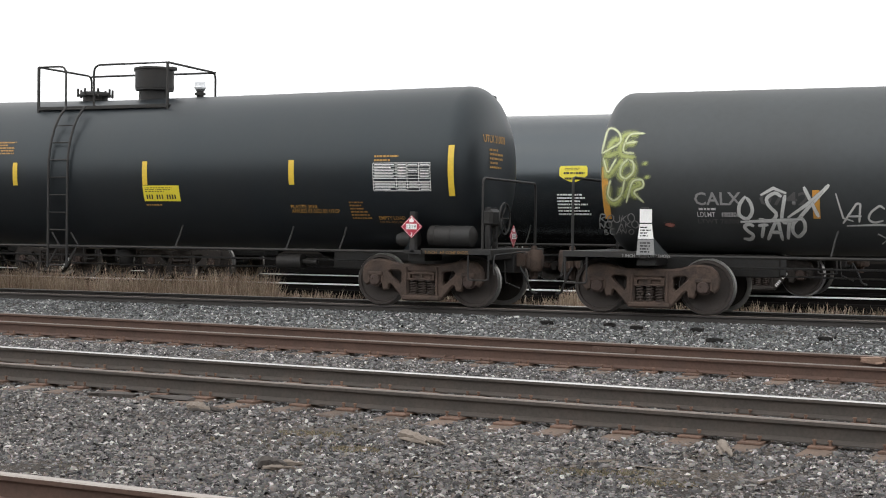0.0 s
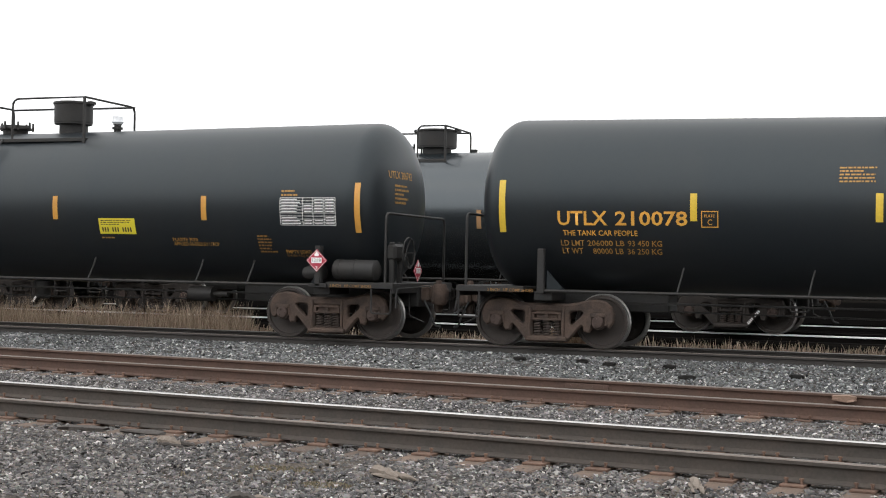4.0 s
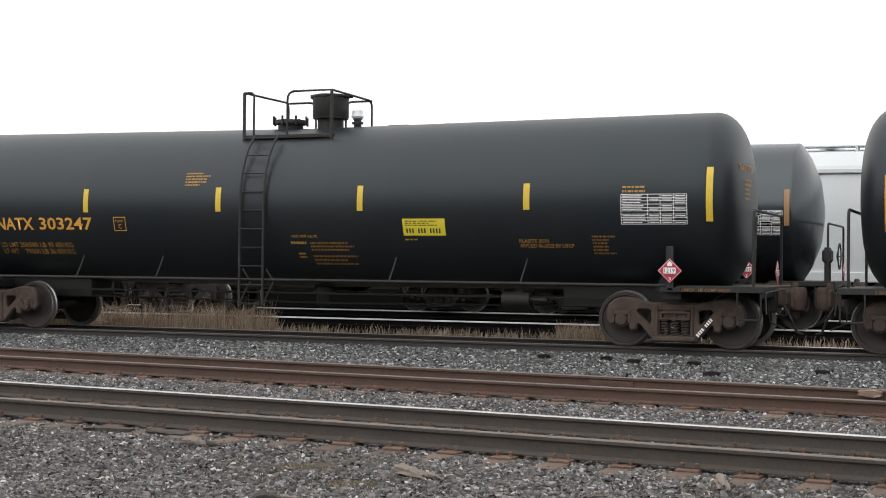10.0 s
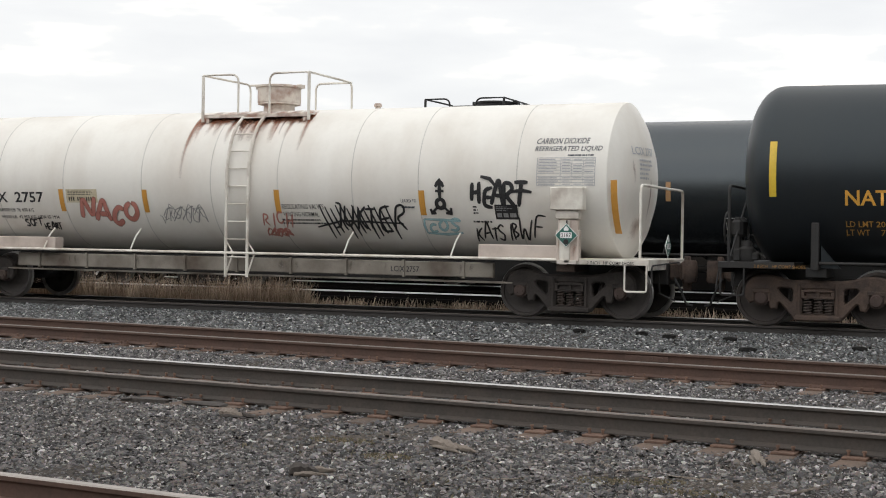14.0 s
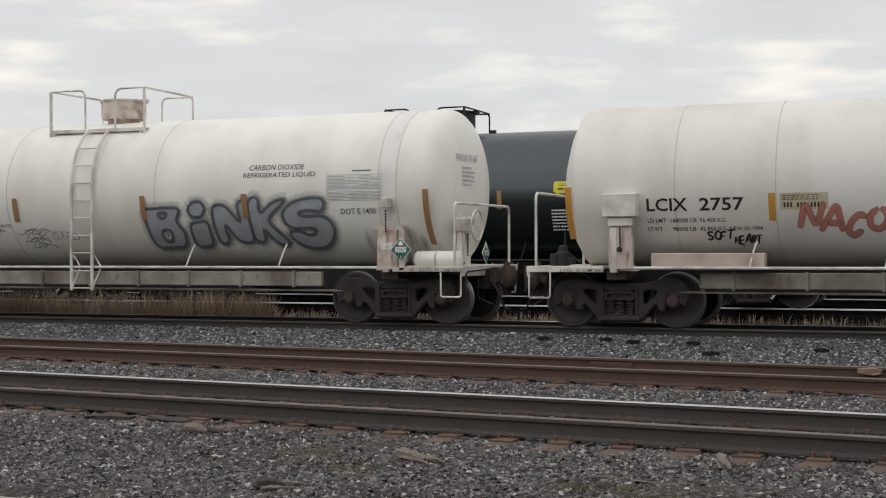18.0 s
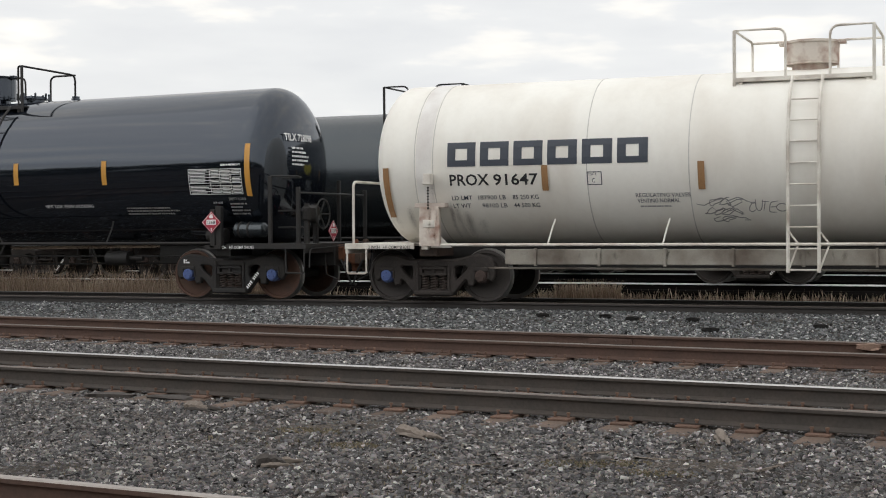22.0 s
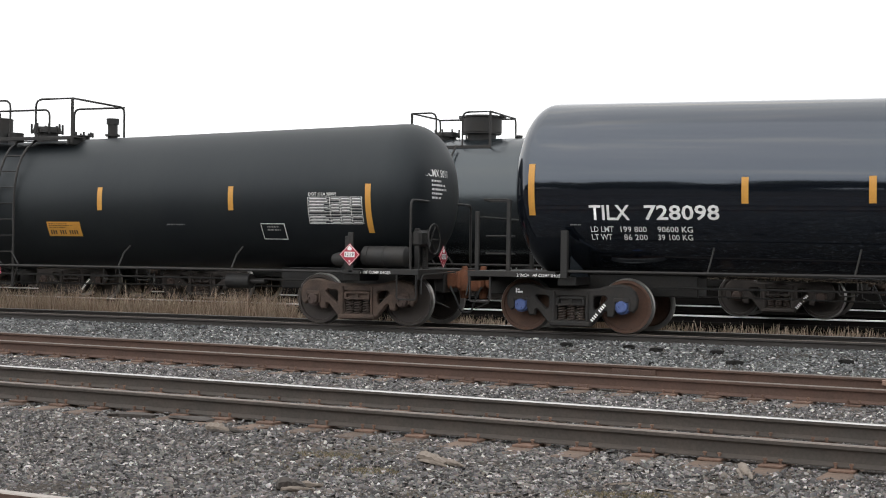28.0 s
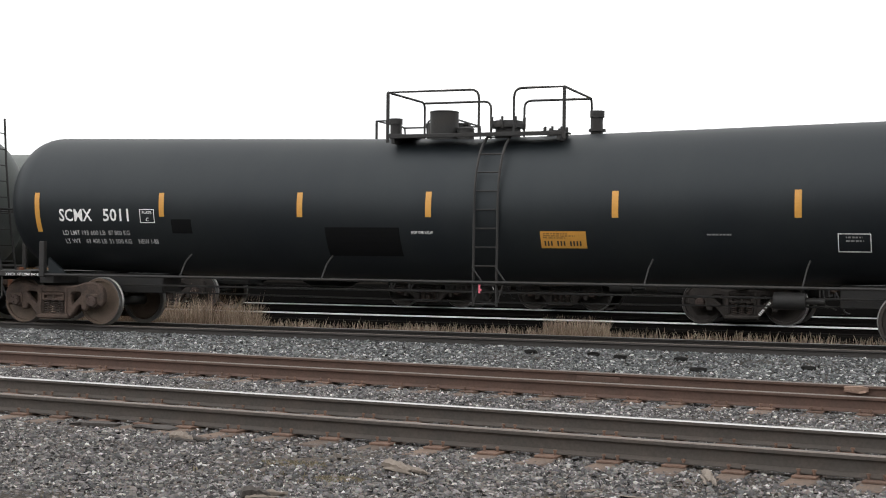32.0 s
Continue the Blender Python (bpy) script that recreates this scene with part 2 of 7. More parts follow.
M_LET_DW = shader("faded_white_lettering", (0.3, 0.3, 0.3), 0.6, vary=0.4, size=5, bump=0)
M_LET_FW = shader("ghost_white_lettering", (0.1, 0.1, 0.1), 0.6, vary=0.4, size=5, bump=0)
M_LET_MW = shader("worn_white_lettering", (0.62, 0.62, 0.62), 0.6, vary=0.3, size=5, bump=0)
M_LET_PS = shader("pale_grey_stencil", (0.46, 0.47, 0.5), 0.6, vary=0.4, size=5, bump=0)
M_LET_K = shader("black_lettering", (0.02, 0.02, 0.022), 0.55, vary=0.3, size=5, bump=0)
M_SPRAY_K = aerosol("black_spray_paint", (0.02, 0.02, 0.022), 0.4)
M_SPRAY_F = aerosol("faint_grey_spray_paint", (0.3, 0.3, 0.3), 0.7)
M_LET_S = shader("slate_lettering", (0.05, 0.06, 0.08), 0.5, vary=0.3, size=5, bump=0)
M_SIGN_Y = shader("yellow_sign_enamel", (0.78, 0.66, 0.05), 0.45, vary=0.2, size=5, bump=0)
M_RED = shader("red_placard", (0.42, 0.03, 0.06), 0.45, vary=0.2, size=5, bump=0)
M_PINK = shader("pink_marking_tape", (0.75, 0.16, 0.22), 0.5, vary=0.2, size=5, bump=0)
M_GREEN = shader("green_placard", (0.035, 0.14, 0.115), 0.45, vary=0.2, size=5, bump=0)
M_SPRAY_G = aerosol("lime_spray_paint", (0.5, 0.56, 0.2), 1.25)
M_SPRAY_B = shader("grey_blue_spray_paint", (0.4, 0.42, 0.45), 0.6, vary=0.5, size=4, bump=0)
M_SPRAY_P = aerosol("pale_lime_spray_paint", (0.68, 0.72, 0.45), 1.0)
M_HALO = aerosol("thin_grey_overspray", (0.45, 0.45, 0.45), 1.3)
M_SPRAY_N = aerosol("dark_slate_spray_paint", (0.11, 0.12, 0.14), 0.8)
M_SPRAY_R = aerosol("faded_red_spray_paint", (0.5, 0.2, 0.16), 0.75)
M_SPRAY_A = aerosol("pale_aqua_spray_paint", (0.35, 0.55, 0.58), 0.45)
M_SPRAY_W = aerosol("silver_spray_paint", (0.6, 0.61, 0.6), 0.45)
M_RUSTRUN = aerosol("rust_streak", (0.36, 0.15, 0.085), 0.95)
M_GRIME = aerosol("grey_brown_grime", (0.16, 0.135, 0.11), 1.3)
M_BONNET = shader("rusty_white_bonnet_steel", (0.66, 0.6, 0.53), 0.65, speck=0.1, vary=0.9, tint=(0.24, 0.1, 0.06), size=4, bump=0.06)
M_KBLACK = shader("faded_black_gloss", (0.014, 0.018, 0.021), 0.26, sheen=(0.85, 0.94, 1.0), vary=0.4, tint=(0.03, 0.03, 0.03), size=0.8, streak=0.3, bump=0.004, ior=1.7, speck=0.1)
M_OLIVE = shader("grey_olive_paint", (0.07, 0.08, 0.074), 0.5, vary=0.4, size=0.8, streak=0.3, bump=0.01)
M_SADDLE = shader("grimy_brown_white_steel", (0.6, 0.52, 0.46), 0.65, speck=0.1, vary=0.6, tint=(0.18, 0.12, 0.09), size=1.5, bump=0.03)
M_SIGN_C = shader("faded_cream_sign", (0.62, 0.55, 0.4), 0.6, vary=0.5, tint=(0.4, 0.34, 0.24), size=4, bump=0)
M_SEAM_L = shader("faint_jacket_seam", (0.62, 0.605, 0.57), 0.55, vary=0.5, tint=(0.4, 0.36, 0.3), size=4, bump=0)
M_BAND = shader("pale_lilac_jacket_band", (0.8, 0.785, 0.755), 0.5, vary=0.5, tint=(0.55, 0.5, 0.46), size=2, bump=0.01, speck=0.1)
M_FADED = shader("faded_black_paint", (0.042, 0.046, 0.048), 0.5, spec=0.5, sheen=(0.9, 0.96, 1.0), vary=0.6, tint=(0.035, 0.035, 0.034), size=0.9, streak=0.35, bump=0.01, grain=9, speck=0.2)
M_DARKTAPE = shader("dark_patch_paint", (0.006, 0.0062, 0.0068), 0.7, spec=0.1, vary=0.2, size=3, bump=0)
M_RAIL = shader("weathered_rail_steel", (0.062, 0.053, 0.046), 0.65, vary=0.5, tint=(0.1, 0.075, 0.06), size=2.5, bump=0.06)
M_RAIL_R = shader("rusty_rail_steel", (0.1, 0.058, 0.043), 0.75, vary=0.5, tint=(0.06, 0.042, 0.035), size=2.5, bump=0.08)
# far rails blackened in the base colour, as shade below the standing cars
M_RAIL_SHADE = shader("far_rail_shade", (0.01, 0.009, 0.0085), 0.85, spec=0.05, vary=0.3, size=3, bump=0)
M_RAIL_D = shader("dark_rail_steel", (0.05, 0.045, 0.042), 0.65, vary=0.4, size=2.5, bump=0.06)
# near white base colour stands for the sky's shine on far rail heads
M_HEAD_SHINE = shader("rail_head_sky_shine", (0.9, 0.9, 0.9), 0.4, metal=0.0, vary=0.1, size=4, bump=0.0, speck=0.1)
M_HEAD = shader("polished_rail_head", (0.55, 0.54, 0.53), 0.32, metal=0.7, vary=0.3, size=4, bump=0.02)
M_HEAD_T = shader("tan_rail_head", (0.36, 0.32, 0.29), 0.45, metal=0.2, vary=0.4, size=4, bump=0.03)
M_HEAD_R = shader("worn_rusty_rail_head", (0.16, 0.132, 0.115), 0.5, metal=0.2, vary=0.4, size=4, bump=0.03)
M_TIE = shader("weathered_tie_timber", (0.105, 0.075, 0.058), 0.85, vary=0.7, tint=(0.17, 0.11, 0.078), size=5, bump=0.3, obj=0.3)
M_PLATE = shader("rusty_tie_plate", (0.17, 0.1, 0.07), 0.8, vary=0.5, tint=(0.06, 0.048, 0.042), size=8, bump=0.1, obj=0.2)
M_GROUND = shader("gravel_bed", (0.062, 0.053, 0.048), 0.9, spec=0.15, vary=0.7, tint=(0.17, 0.142, 0.115), size=0.8, grain=55, bump=1.0, speck=1.0, dark=0.22)
M_STONE = scatter("grey_brown_ballast", [(0.0, (0.02, 0.019, 0.019)), (0.25, (0.06, 0.055, 0.054)), (0.42, (0.085, 0.082, 0.084)), (0.6, (0.13, 0.119, 0.113)), (0.74, (0.135, 0.104, 0.086)), (0.86, (0.185, 0.172, 0.165)), (0.955, (0.29, 0.268, 0.25)), (1.0, (0.52, 0.49, 0.46))])
M_STONE_B = scatter("blue_grey_ballast", [(0.0, (0.02, 0.021, 0.022)), (0.3, (0.062, 0.066, 0.068)), (0.6, (0.112, 0.118, 0.12)), (0.85, (0.178, 0.184, 0.184)), (0.95, (0.32, 0.32, 0.31)), (1.0, (0.56, 0.55, 0.53))])
M_STONE_M = scatter("grey_ballast", [(0, (0.022, 0.021, 0.022)), (0.3, (0.066, 0.062, 0.063)), (0.6, (0.123, 0.117, 0.117)), (0.84, (0.184, 0.172, 0.167)), (0.95, (0.33, 0.308, 0.29)), (1, (0.6, 0.56, 0.53))])
M_GRASS = scatter("dry_straw_grass", [(0.0, (0.2, 0.12, 0.065)), (0.35, (0.42, 0.28, 0.17)), (0.8, (0.6, 0.44, 0.29)), (1.0, (0.75, 0.6, 0.43))], bump=0.0)
M_MOSS = scatter("dull_green_weeds", [(0.0, (0.075, 0.065, 0.025)), (0.6, (0.16, 0.125, 0.06)), (1.0, (0.26, 0.19, 0.11))], bump=0.0)
M_WOODS = scatter("dark_wood_foliage", [(0.0, (0.02, 0.026, 0.012)), (1.0, (0.05, 0.06, 0.025))], bump=0.0)
# ground colour lowered to near black for the shade between rows of cars
M_GROUND_SHADE = shader("far_ground_shade", (0.009, 0.0082, 0.0075), 0.9, spec=0.0, vary=0.6, tint=(0.018, 0.0155, 0.013), size=0.8, grain=26, bump=0.8)
# almost no colour: stands for deep shade beyond the standing cars
M_BACKDROP_SHADE = shader("dark_cinder_bank", (0.0045, 0.0042, 0.004), 0.95, spec=0.0, vary=0.6, tint=(0.003, 0.003, 0.003), size=0.6, bump=0.5)
M_WOOD = shader("bleached_wood_splinter", (0.21, 0.175, 0.145), 0.85, vary=0.5, size=6, bump=0.3)
M_PALE = shader("pale_brown_stone", (0.3, 0.2, 0.15), 0.85, vary=0.5, size=8, bump=0.3)
M_TAR = shader("tarred_tie_timber", (0.022, 0.021, 0.02), 0.9, spec=0.2, vary=0.5, size=8, bump=0.3)
M_CHAR = shader("dark_tie_chunk", (0.065, 0.056, 0.05), 0.9, vary=0.5, size=6, bump=0.4)
M_HOPPER = shader("pale_grey_hopper_paint", (0.62, 0.65, 0.66), 0.5, vary=0.25, tint=(0.45, 0.46, 0.46), size=0.8, streak=0.3, bump=0.01)
M_GLASSW = shader("clear_white_valve_cap", (0.8, 0.82, 0.85), 0.25, vary=0.1, size=5, bump=0)
M_HOSE = shader("black_rubber_hose", (0.015, 0.015, 0.016), 0.6, vary=0.2, size=5, bump=0.02)


# ---- building helpers ----
def mesh_of(bm, *mats, name="mesh", angle=35):
    bmesh.ops.recalc_face_normals(bm, faces=bm.faces)
    me = bpy.data.meshes.new(name)
    bm.to_mesh(me)
    bm.free()
    for m in mats:
        me.materials.append(m)
    me.shade_smooth()
    me.set_sharp_from_angle(angle=radians(angle))
    return me


def part(name, bm, material, parent, label="", at=None, angle=35):
    """Links a bmesh, or a finished mesh, as ONE mesh object under a thing or a part."""
    if isinstance(bm, bpy.types.Mesh):
        me = bm
    else:
        me = mesh_of(bm, *(material if isinstance(material, tuple) else (material,)), name=name, angle=angle)
    ob = new(name, me)
    ob.parent = parent
    if at is not None:
        ob.matrix_basis = at if isinstance(at, Matrix) else Matrix.Translation(at)
    return tagged(ob, label)


def box(bm, lo, hi, bev=0.0):
    r = bmesh.ops.create_cube(bm, size=1)
    vs = r["verts"]
    for v in vs:
        v.co = [a + (c + 0.5) * (b - a) for a, b, c in zip(lo, hi, v.co)]
    if bev:
        es = list({e for v in vs for e in v.link_edges})
        bmesh.ops.bevel(bm, geom=es, offset=bev, segments=1, affect="EDGES")
    return bm


def ring_frames(pts):
    """Tangent frames along a polyline."""
    pts = [Vector(p) for p in pts]
    out, last = [], None
    for i, p in enumerate(pts):
        a = (p - pts[i - 1]).normalized() if i else None
        b = (pts[i + 1] - p).normalized() if i < len(pts) - 1 else None
        t = (a + b).normalized() if a and b and (a + b).length > 1e-6 else (b or a)
        if last is None:
            u = t.orthogonal().normalized()
        else:
            u = last - t * last.dot(t)
            u = u.normalized() if u.length > 1e-6 else t.orthogonal().normalized()
        last = u
        out.append((p, u, t.cross(u)))
    return out


def tube(bm, pts, r, n=8):
    rings = []
    for p, u, v in ring_frames(pts):
        rings.append([bm.verts.new(p + u * (r * math.cos(k * math.tau / n)) + v * (r * math.sin(k * math.tau / n))) for k in range(n)])
    for a, b in zip(rings, rings[1:]):
        for k in range(n):
            bm.faces.new((a[k], a[(k + 1) % n], b[(k + 1) % n], b[k]))
    bm.faces.new(rings[0][::-1])
    bm.faces.new(rings[-1])
    return bm


def rounded(pts, r, k=4):
    """A polyline with its inner corners rounded."""
    pts = [Vector(p) for p in pts]
    out = [pts[0]]
    for a, p, b in zip(pts, pts[1:], pts[2:]):
        da, db = (a - p), (b - p)
        q = min(r, da.length * 0.48, db.length * 0.48)
        s, e = p + da.normalized() * q, p + db.normalized() * q
        for i in range(k + 1):
            t = i / k
            out.append(s * (1 - t) ** 2 + p * 2 * t * (1 - t) + e * t ** 2)
    return out + [pts[-1]]


def lathe(bm, prof, n=24, axis="Z", o=(0, 0, 0), cap=True):
    """Turns a profile of (along, radius) round an axis through o."""
    o = Vector(o)
    e = {"X": (Vector((1, 0, 0)), Vector((0, 1, 0)), Vector((0, 0, 1))), "Y": (Vector((0, 1, 0)), Vector((0, 0, 1)), Vector((1, 0, 0))),
         "Z": (Vector((0, 0, 1)), Vector((1, 0, 0)), Vector((0, 1, 0)))}[axis]
    rings = []
    for a, r in prof:
        if r < 1e-5:
            rings.append([bm.verts.new(o + e[0] * a)])
        else:
            rings.append([bm.verts.new(o + e[0] * a + e[1] * (r * math.cos(k * math.tau / n)) + e[2] * (r * math.sin(k * math.tau / n))) for k in range(n)])
    for a, b in zip(rings, rings[1:]):
        for k in range(n):
            q = [a[k % len(a)], a[(k + 1) % n % len(a)], b[(k + 1) % n % len(b)], b[k % len(b)]]
            q = [v for i, v in enumerate(q) if v not in q[:i]]
            if len(q) > 2:
                bm.faces.new(q)
    for g in (rings[0], rings[-1]):
        if cap and len(g) > 2:
            bm.faces.new(g)
    return bm


def cut_plate(loops, thick, mat, bevel=0.0, name="plate"):
    """A flat plate in x and z, thick along y, from an outline and its holes."""
    cu = bpy.data.curves.new(name, "CURVE")
    cu.dimensions, cu.fill_mode, cu.extrude, cu.bevel_depth, cu.bevel_resolution = "2D", "BOTH", thick / 2 - bevel, bevel, 0
    for lp in loops:
        sp = cu.splines.new("POLY")
        sp.points.add(len(lp) - 1)
        for q, (x, z) in zip(sp.points, lp):
            q.co = (x, z, 0, 1)
        sp.use_cyclic_u = True
    ob = bpy.data.objects.new(name, cu)
    me = bpy.data.meshes.new_from_object(ob)
    bpy.data.objects.remove(ob)
    bpy.data.curves.remove(cu)
    me.transform(Matrix.Rotation(radians(90), 4, "X"))
    me.materials.clear()
    me.materials.append(mat)
    me.shade_smooth()
    me.set_sharp_from_angle(angle=radians(30))
    return me


def lerp(v, table):
    for (a, p), (b, q) in zip(table, table[1:]):
        if v <= b:
            return p + (q - p) * max(0.0, v - a) / (b - a)
    return table[-1][1]


def letters(text, x, z, w, h, skew=0.0, bold=0.017):
    """Flat lettering as a mesh that fills the box w by h from (x, z): vertices (x, 0, z)."""
    cu = bpy.data.curves.new("lettering", "FONT")
    cu.body, cu.size, cu.resolution_u, cu.offset = text, 1.0, 2, bold if h > 0.12 else 0.006
    ob = bpy.data.objects.new("lettering", cu)
    me = bpy.data.meshes.new_from_object(ob)
    bpy.data.objects.remove(ob)
    bpy.data.curves.remove(cu)
    co = np.empty(len(me.vertices) * 3, np.float32)
    me.vertices.foreach_get("co", co)
    co = co.reshape(-1, 3)
    lo, hi = co.min(0), co.max(0)
    u = (co[:, 0] - lo[0]) / max(1e-6, hi[0] - lo[0])
    v = (co[:, 1] - lo[1]) / max(1e-6, hi[1] - lo[1])
    out = np.zeros_like(co)
    out[:, 0], out[:, 2] = x + u * w + (v - 0.5) * skew * h, z + v * h
    me.vertices.foreach_set("co", out.ravel())
    me.update()
    return me


SLOPES = {}         # tank objects whose halves rise towards the ends: (rise for each metre, where the rise is nil)


def wrap(me, r, zc, lift=0.006, slope=(0.0, 0.0)):
    """Lays a flat mesh in x and z on the near side of a lying cylinder."""
    for v in me.vertices:
        d = max(-0.985, min(0.985, (v.co.z - zc - slope[0] * (abs(v.co.x) - slope[1])) / r))
        v.co.y = v.co.y - math.sqrt(1 - d * d) * r - lift
    me.update()
    return me


def rects(list_of_boxes, rows=1, mats=()):
    """Flat rectangles (x0, z0, x1, z1), cut into rows, as one mesh."""
    vs, fs = [], []
    for x0, z0, x1, z1, *y in list_of_boxes:
        b, y = len(vs), (y[0] if y else 0.0)
        for i in range(rows + 1):
            z = z0 + (z1 - z0) * i / rows
            vs += [(x0, y, z), (x1, y, z)]
        fs += [(b + 2 * i, b + 2 * i + 1, b + 2 * i + 3, b + 2 * i + 2) for i in range(rows)]
    me = bpy.data.meshes.new("marking")
    me.from_pydata(vs, [], fs)
    for m in mats:
        me.materials.append(m)
    return me


def bars(x, z, w, h, lines, rnd, dense=0.68, word=(0.02, 0.075)):
    """Unreadable small print: short bars in lines."""
    out, step = [], h / lines
    for i in range(lines):
        zz, xx, end = z + h - (i + 1) * step, x, x + w * rnd.uniform(0.55, 1.0)
        while xx < end:
            q = min(rnd.uniform(*word), end - xx)
            out.append((xx, zz + step * 0.2, xx + q, zz + step * dense))
            xx += q + rnd.uniform(0.008, 0.022)
    return out


def stroke(paths, width, feather=0.35, fade=0.0):
    """Sprayed strokes: flat ribbons along polylines in x and z, thinner towards both edges and ends, as one mesh."""
    vs, fs, cover = [], [], []
    for path in paths:
        pts = [Vector((p[0], 0, p[1])) for p in path]
        b, n = len(vs), len(pts)
        for i, p in enumerate(pts):
            p.y = -0.0000025 * len(vs)
            d = (pts[min(i + 1, n - 1)] - pts[max(i - 1, 0)]).normalized()
            s = Vector((-d.z, 0, d.x)) * (width * (0.5 if 0 < i < n - 1 else 0.36))
            vs += [p + s * (1 + feather), p + s * (1 - feather), p - s * (1 - feather), p - s * (1 + feather)]
            full = (1.0 if 0 < i < n - 1 else 0.5) * (1 - fade * i / (n - 1))
            cover += [0.0, full, full, 0.0]
        fs += [(b + 4 * i + k, b + 4 * i + k + 1, b + 4 * i + k + 5, b + 4 * i + k + 4) for i in range(n - 1) for k in range(3)]
    me = bpy.data.meshes.new("spray")
    me.from_pydata([tuple(v) for v in vs], [], fs)
    me.attributes.new("cover", "FLOAT", "POINT").data.foreach_set("value", cover)
    return me


def scribble(x, z, w, h, k, rnd, turns=7):
    """Loose loops of a spray tag that cannot be read."""
    out = []
    for j in range(k):
        cx, pts, a = x + w * (j + 0.5) / k, [], rnd.uniform(0, 6)
        for i in range(turns * 3):
            a += rnd.uniform(0.3, 0.8)
            pts.append((cx + math.cos(a) * w / k * rnd.uniform(0.3, 0.75) + (i / (turns * 3) - 0.5) * w / k, z + h * 0.5 + math.sin(a * 1.3) * h * rnd.uniform(0.25, 0.55)))
        out.append(pts)
    return out


# ---- rolling stock ----
YC = 23.91          # middle of the train's track
WR = 0.457          # wheel radius
SHARED = {}


def shared(key, make):
    if key not in SHARED:
        SHARED[key] = make()
    return SHARED[key]


def side_frame_mesh(mat):
    """Cast side frame: rounded noses over the bearings, arms that dip to a flat middle, a V of diagonals, hooked jaws."""
    half = [(0.0, 0.715), (0.38, 0.715), (0.52, 0.735), (0.68, 0.785), (0.86, 0.8), (1.0, 0.775), (1.09, 0.7), (1.13, 0.59), (1.12, 0.46), (1.07, 0.39), (1.03, 0.41), (1.025, 0.55), (0.755, 0.55), (0.75, 0.35),
            (0.72, 0.3), (0.66, 0.31), (0.645, 0.39), (0.6, 0.415), (0.55, 0.38), (0.37, 0.165), (0.31, 0.125), (0.0, 0.125)]
    ring = half + [(-x, z) for x, z in half[-2:0:-1]]
    win = [(0.37, 0.43), (0.41, 0.375), (0.46, 0.39), (0.63, 0.55), (0.65, 0.61), (0.6, 0.655), (0.42, 0.645), (0.37, 0.6)]
    mid = [(-0.27, 0.2), (0.27, 0.2), (0.27, 0.635), (-0.27, 0.635)]
    return cut_plate([ring, win, [(-x, z) for x, z in win], mid], 0.13, mat, 0.022, "side_frame")


def frame_ribs_mesh(mat):
    """Raised flanges of the side frame: top chord, diagonals, column guides and spring seat."""
    bm = bmesh.new()
    for sx in (-1, 1):
        for pts in ([(0.0, 0.0, 0.725), (sx * 0.38, 0, 0.725), (sx * 0.54, 0, 0.75), (sx * 0.7, 0, 0.795), (sx * 0.86, 0, 0.808), (sx * 1.0, 0, 0.78), (sx * 1.1, 0, 0.69)], [(sx * 0.66, 0, 0.5), (sx * 0.36, 0, 0.15)]):
            tube(bm, [(a, 0.0, c) for a, b, c in pts], 0.028, 6)
        box(bm, (min(sx * 0.27, sx * 0.315), -0.1, 0.19), (max(sx * 0.27, sx * 0.315), 0.1, 0.7), 0.012)
    box(bm, (-0.36, -0.12, 0.115), (0.36, 0.12, 0.2), 0.02)
    return mesh_of(bm, mat, name="frame_ribs")


def spring_mesh():
    bm = bmesh.new()
    tube(bm, [(0.064 * math.cos(k * math.tau / 8), 0.064 * math.sin(k * math.tau / 8), 0.2 + k * 0.27 / 48) for k in range(49)], 0.0125, 5)
    return mesh_of(bm, M_SPRING, name="spring")


def wheel_mesh(mat):
    bm = bmesh.new()
    lathe(bm, [(-0.07, 0.0), (-0.075, 0.1), (-0.05, 0.13), (-0.025, 0.3), (-0.04, 0.385), (-0.07, 0.395), (-0.07, 0.447)], 40, "Y", cap=False)
    for f in bm.faces:
        f.material_index = 0
    n = len(bm.faces)
    lathe(bm, [(-0.07, 0.447), (-0.06, 0.454), (0.03, WR), (0.045, 0.475), (0.065, 0.478), (0.07, 0.46), (0.07, 0.395)], 40, "Y", cap=False)
    bm.faces.ensure_lookup_table()
    for f in bm.faces[n:]:
        f.material_index = 1
    n = len(bm.faces)
    lathe(bm, [(0.07, 0.395), (0.03, 0.36), (0.03, 0.16), (0.08, 0.11), (0.08, 0.0)], 40, "Y", cap=False)
    return mesh_of(bm, mat, M_RIM, name="wheel")


def cap_mesh(mat):
    bm = bmesh.new()
    lathe(bm, [(-0.1, 0.0), (-0.1, 0.085), (-0.085, 0.1), (-0.03, 0.105), (-0.03, 0.125), (0.12, 0.125)], 20, "Y")
    for k in range(3):
        a = k * math.tau / 3 + 0.5
        lathe(bm, [(-0.125, 0.0), (-0.125, 0.02), (-0.098, 0.02)], 6, "Y", (0.055 * math.cos(a), 0, 0.055 * math.sin(a)))
    return mesh_of(bm, mat, name="bearing_cap")


WHEELSETS = []      # (object, place on the car) of all that turn
CARS = []           # (object, place along the train at the start)


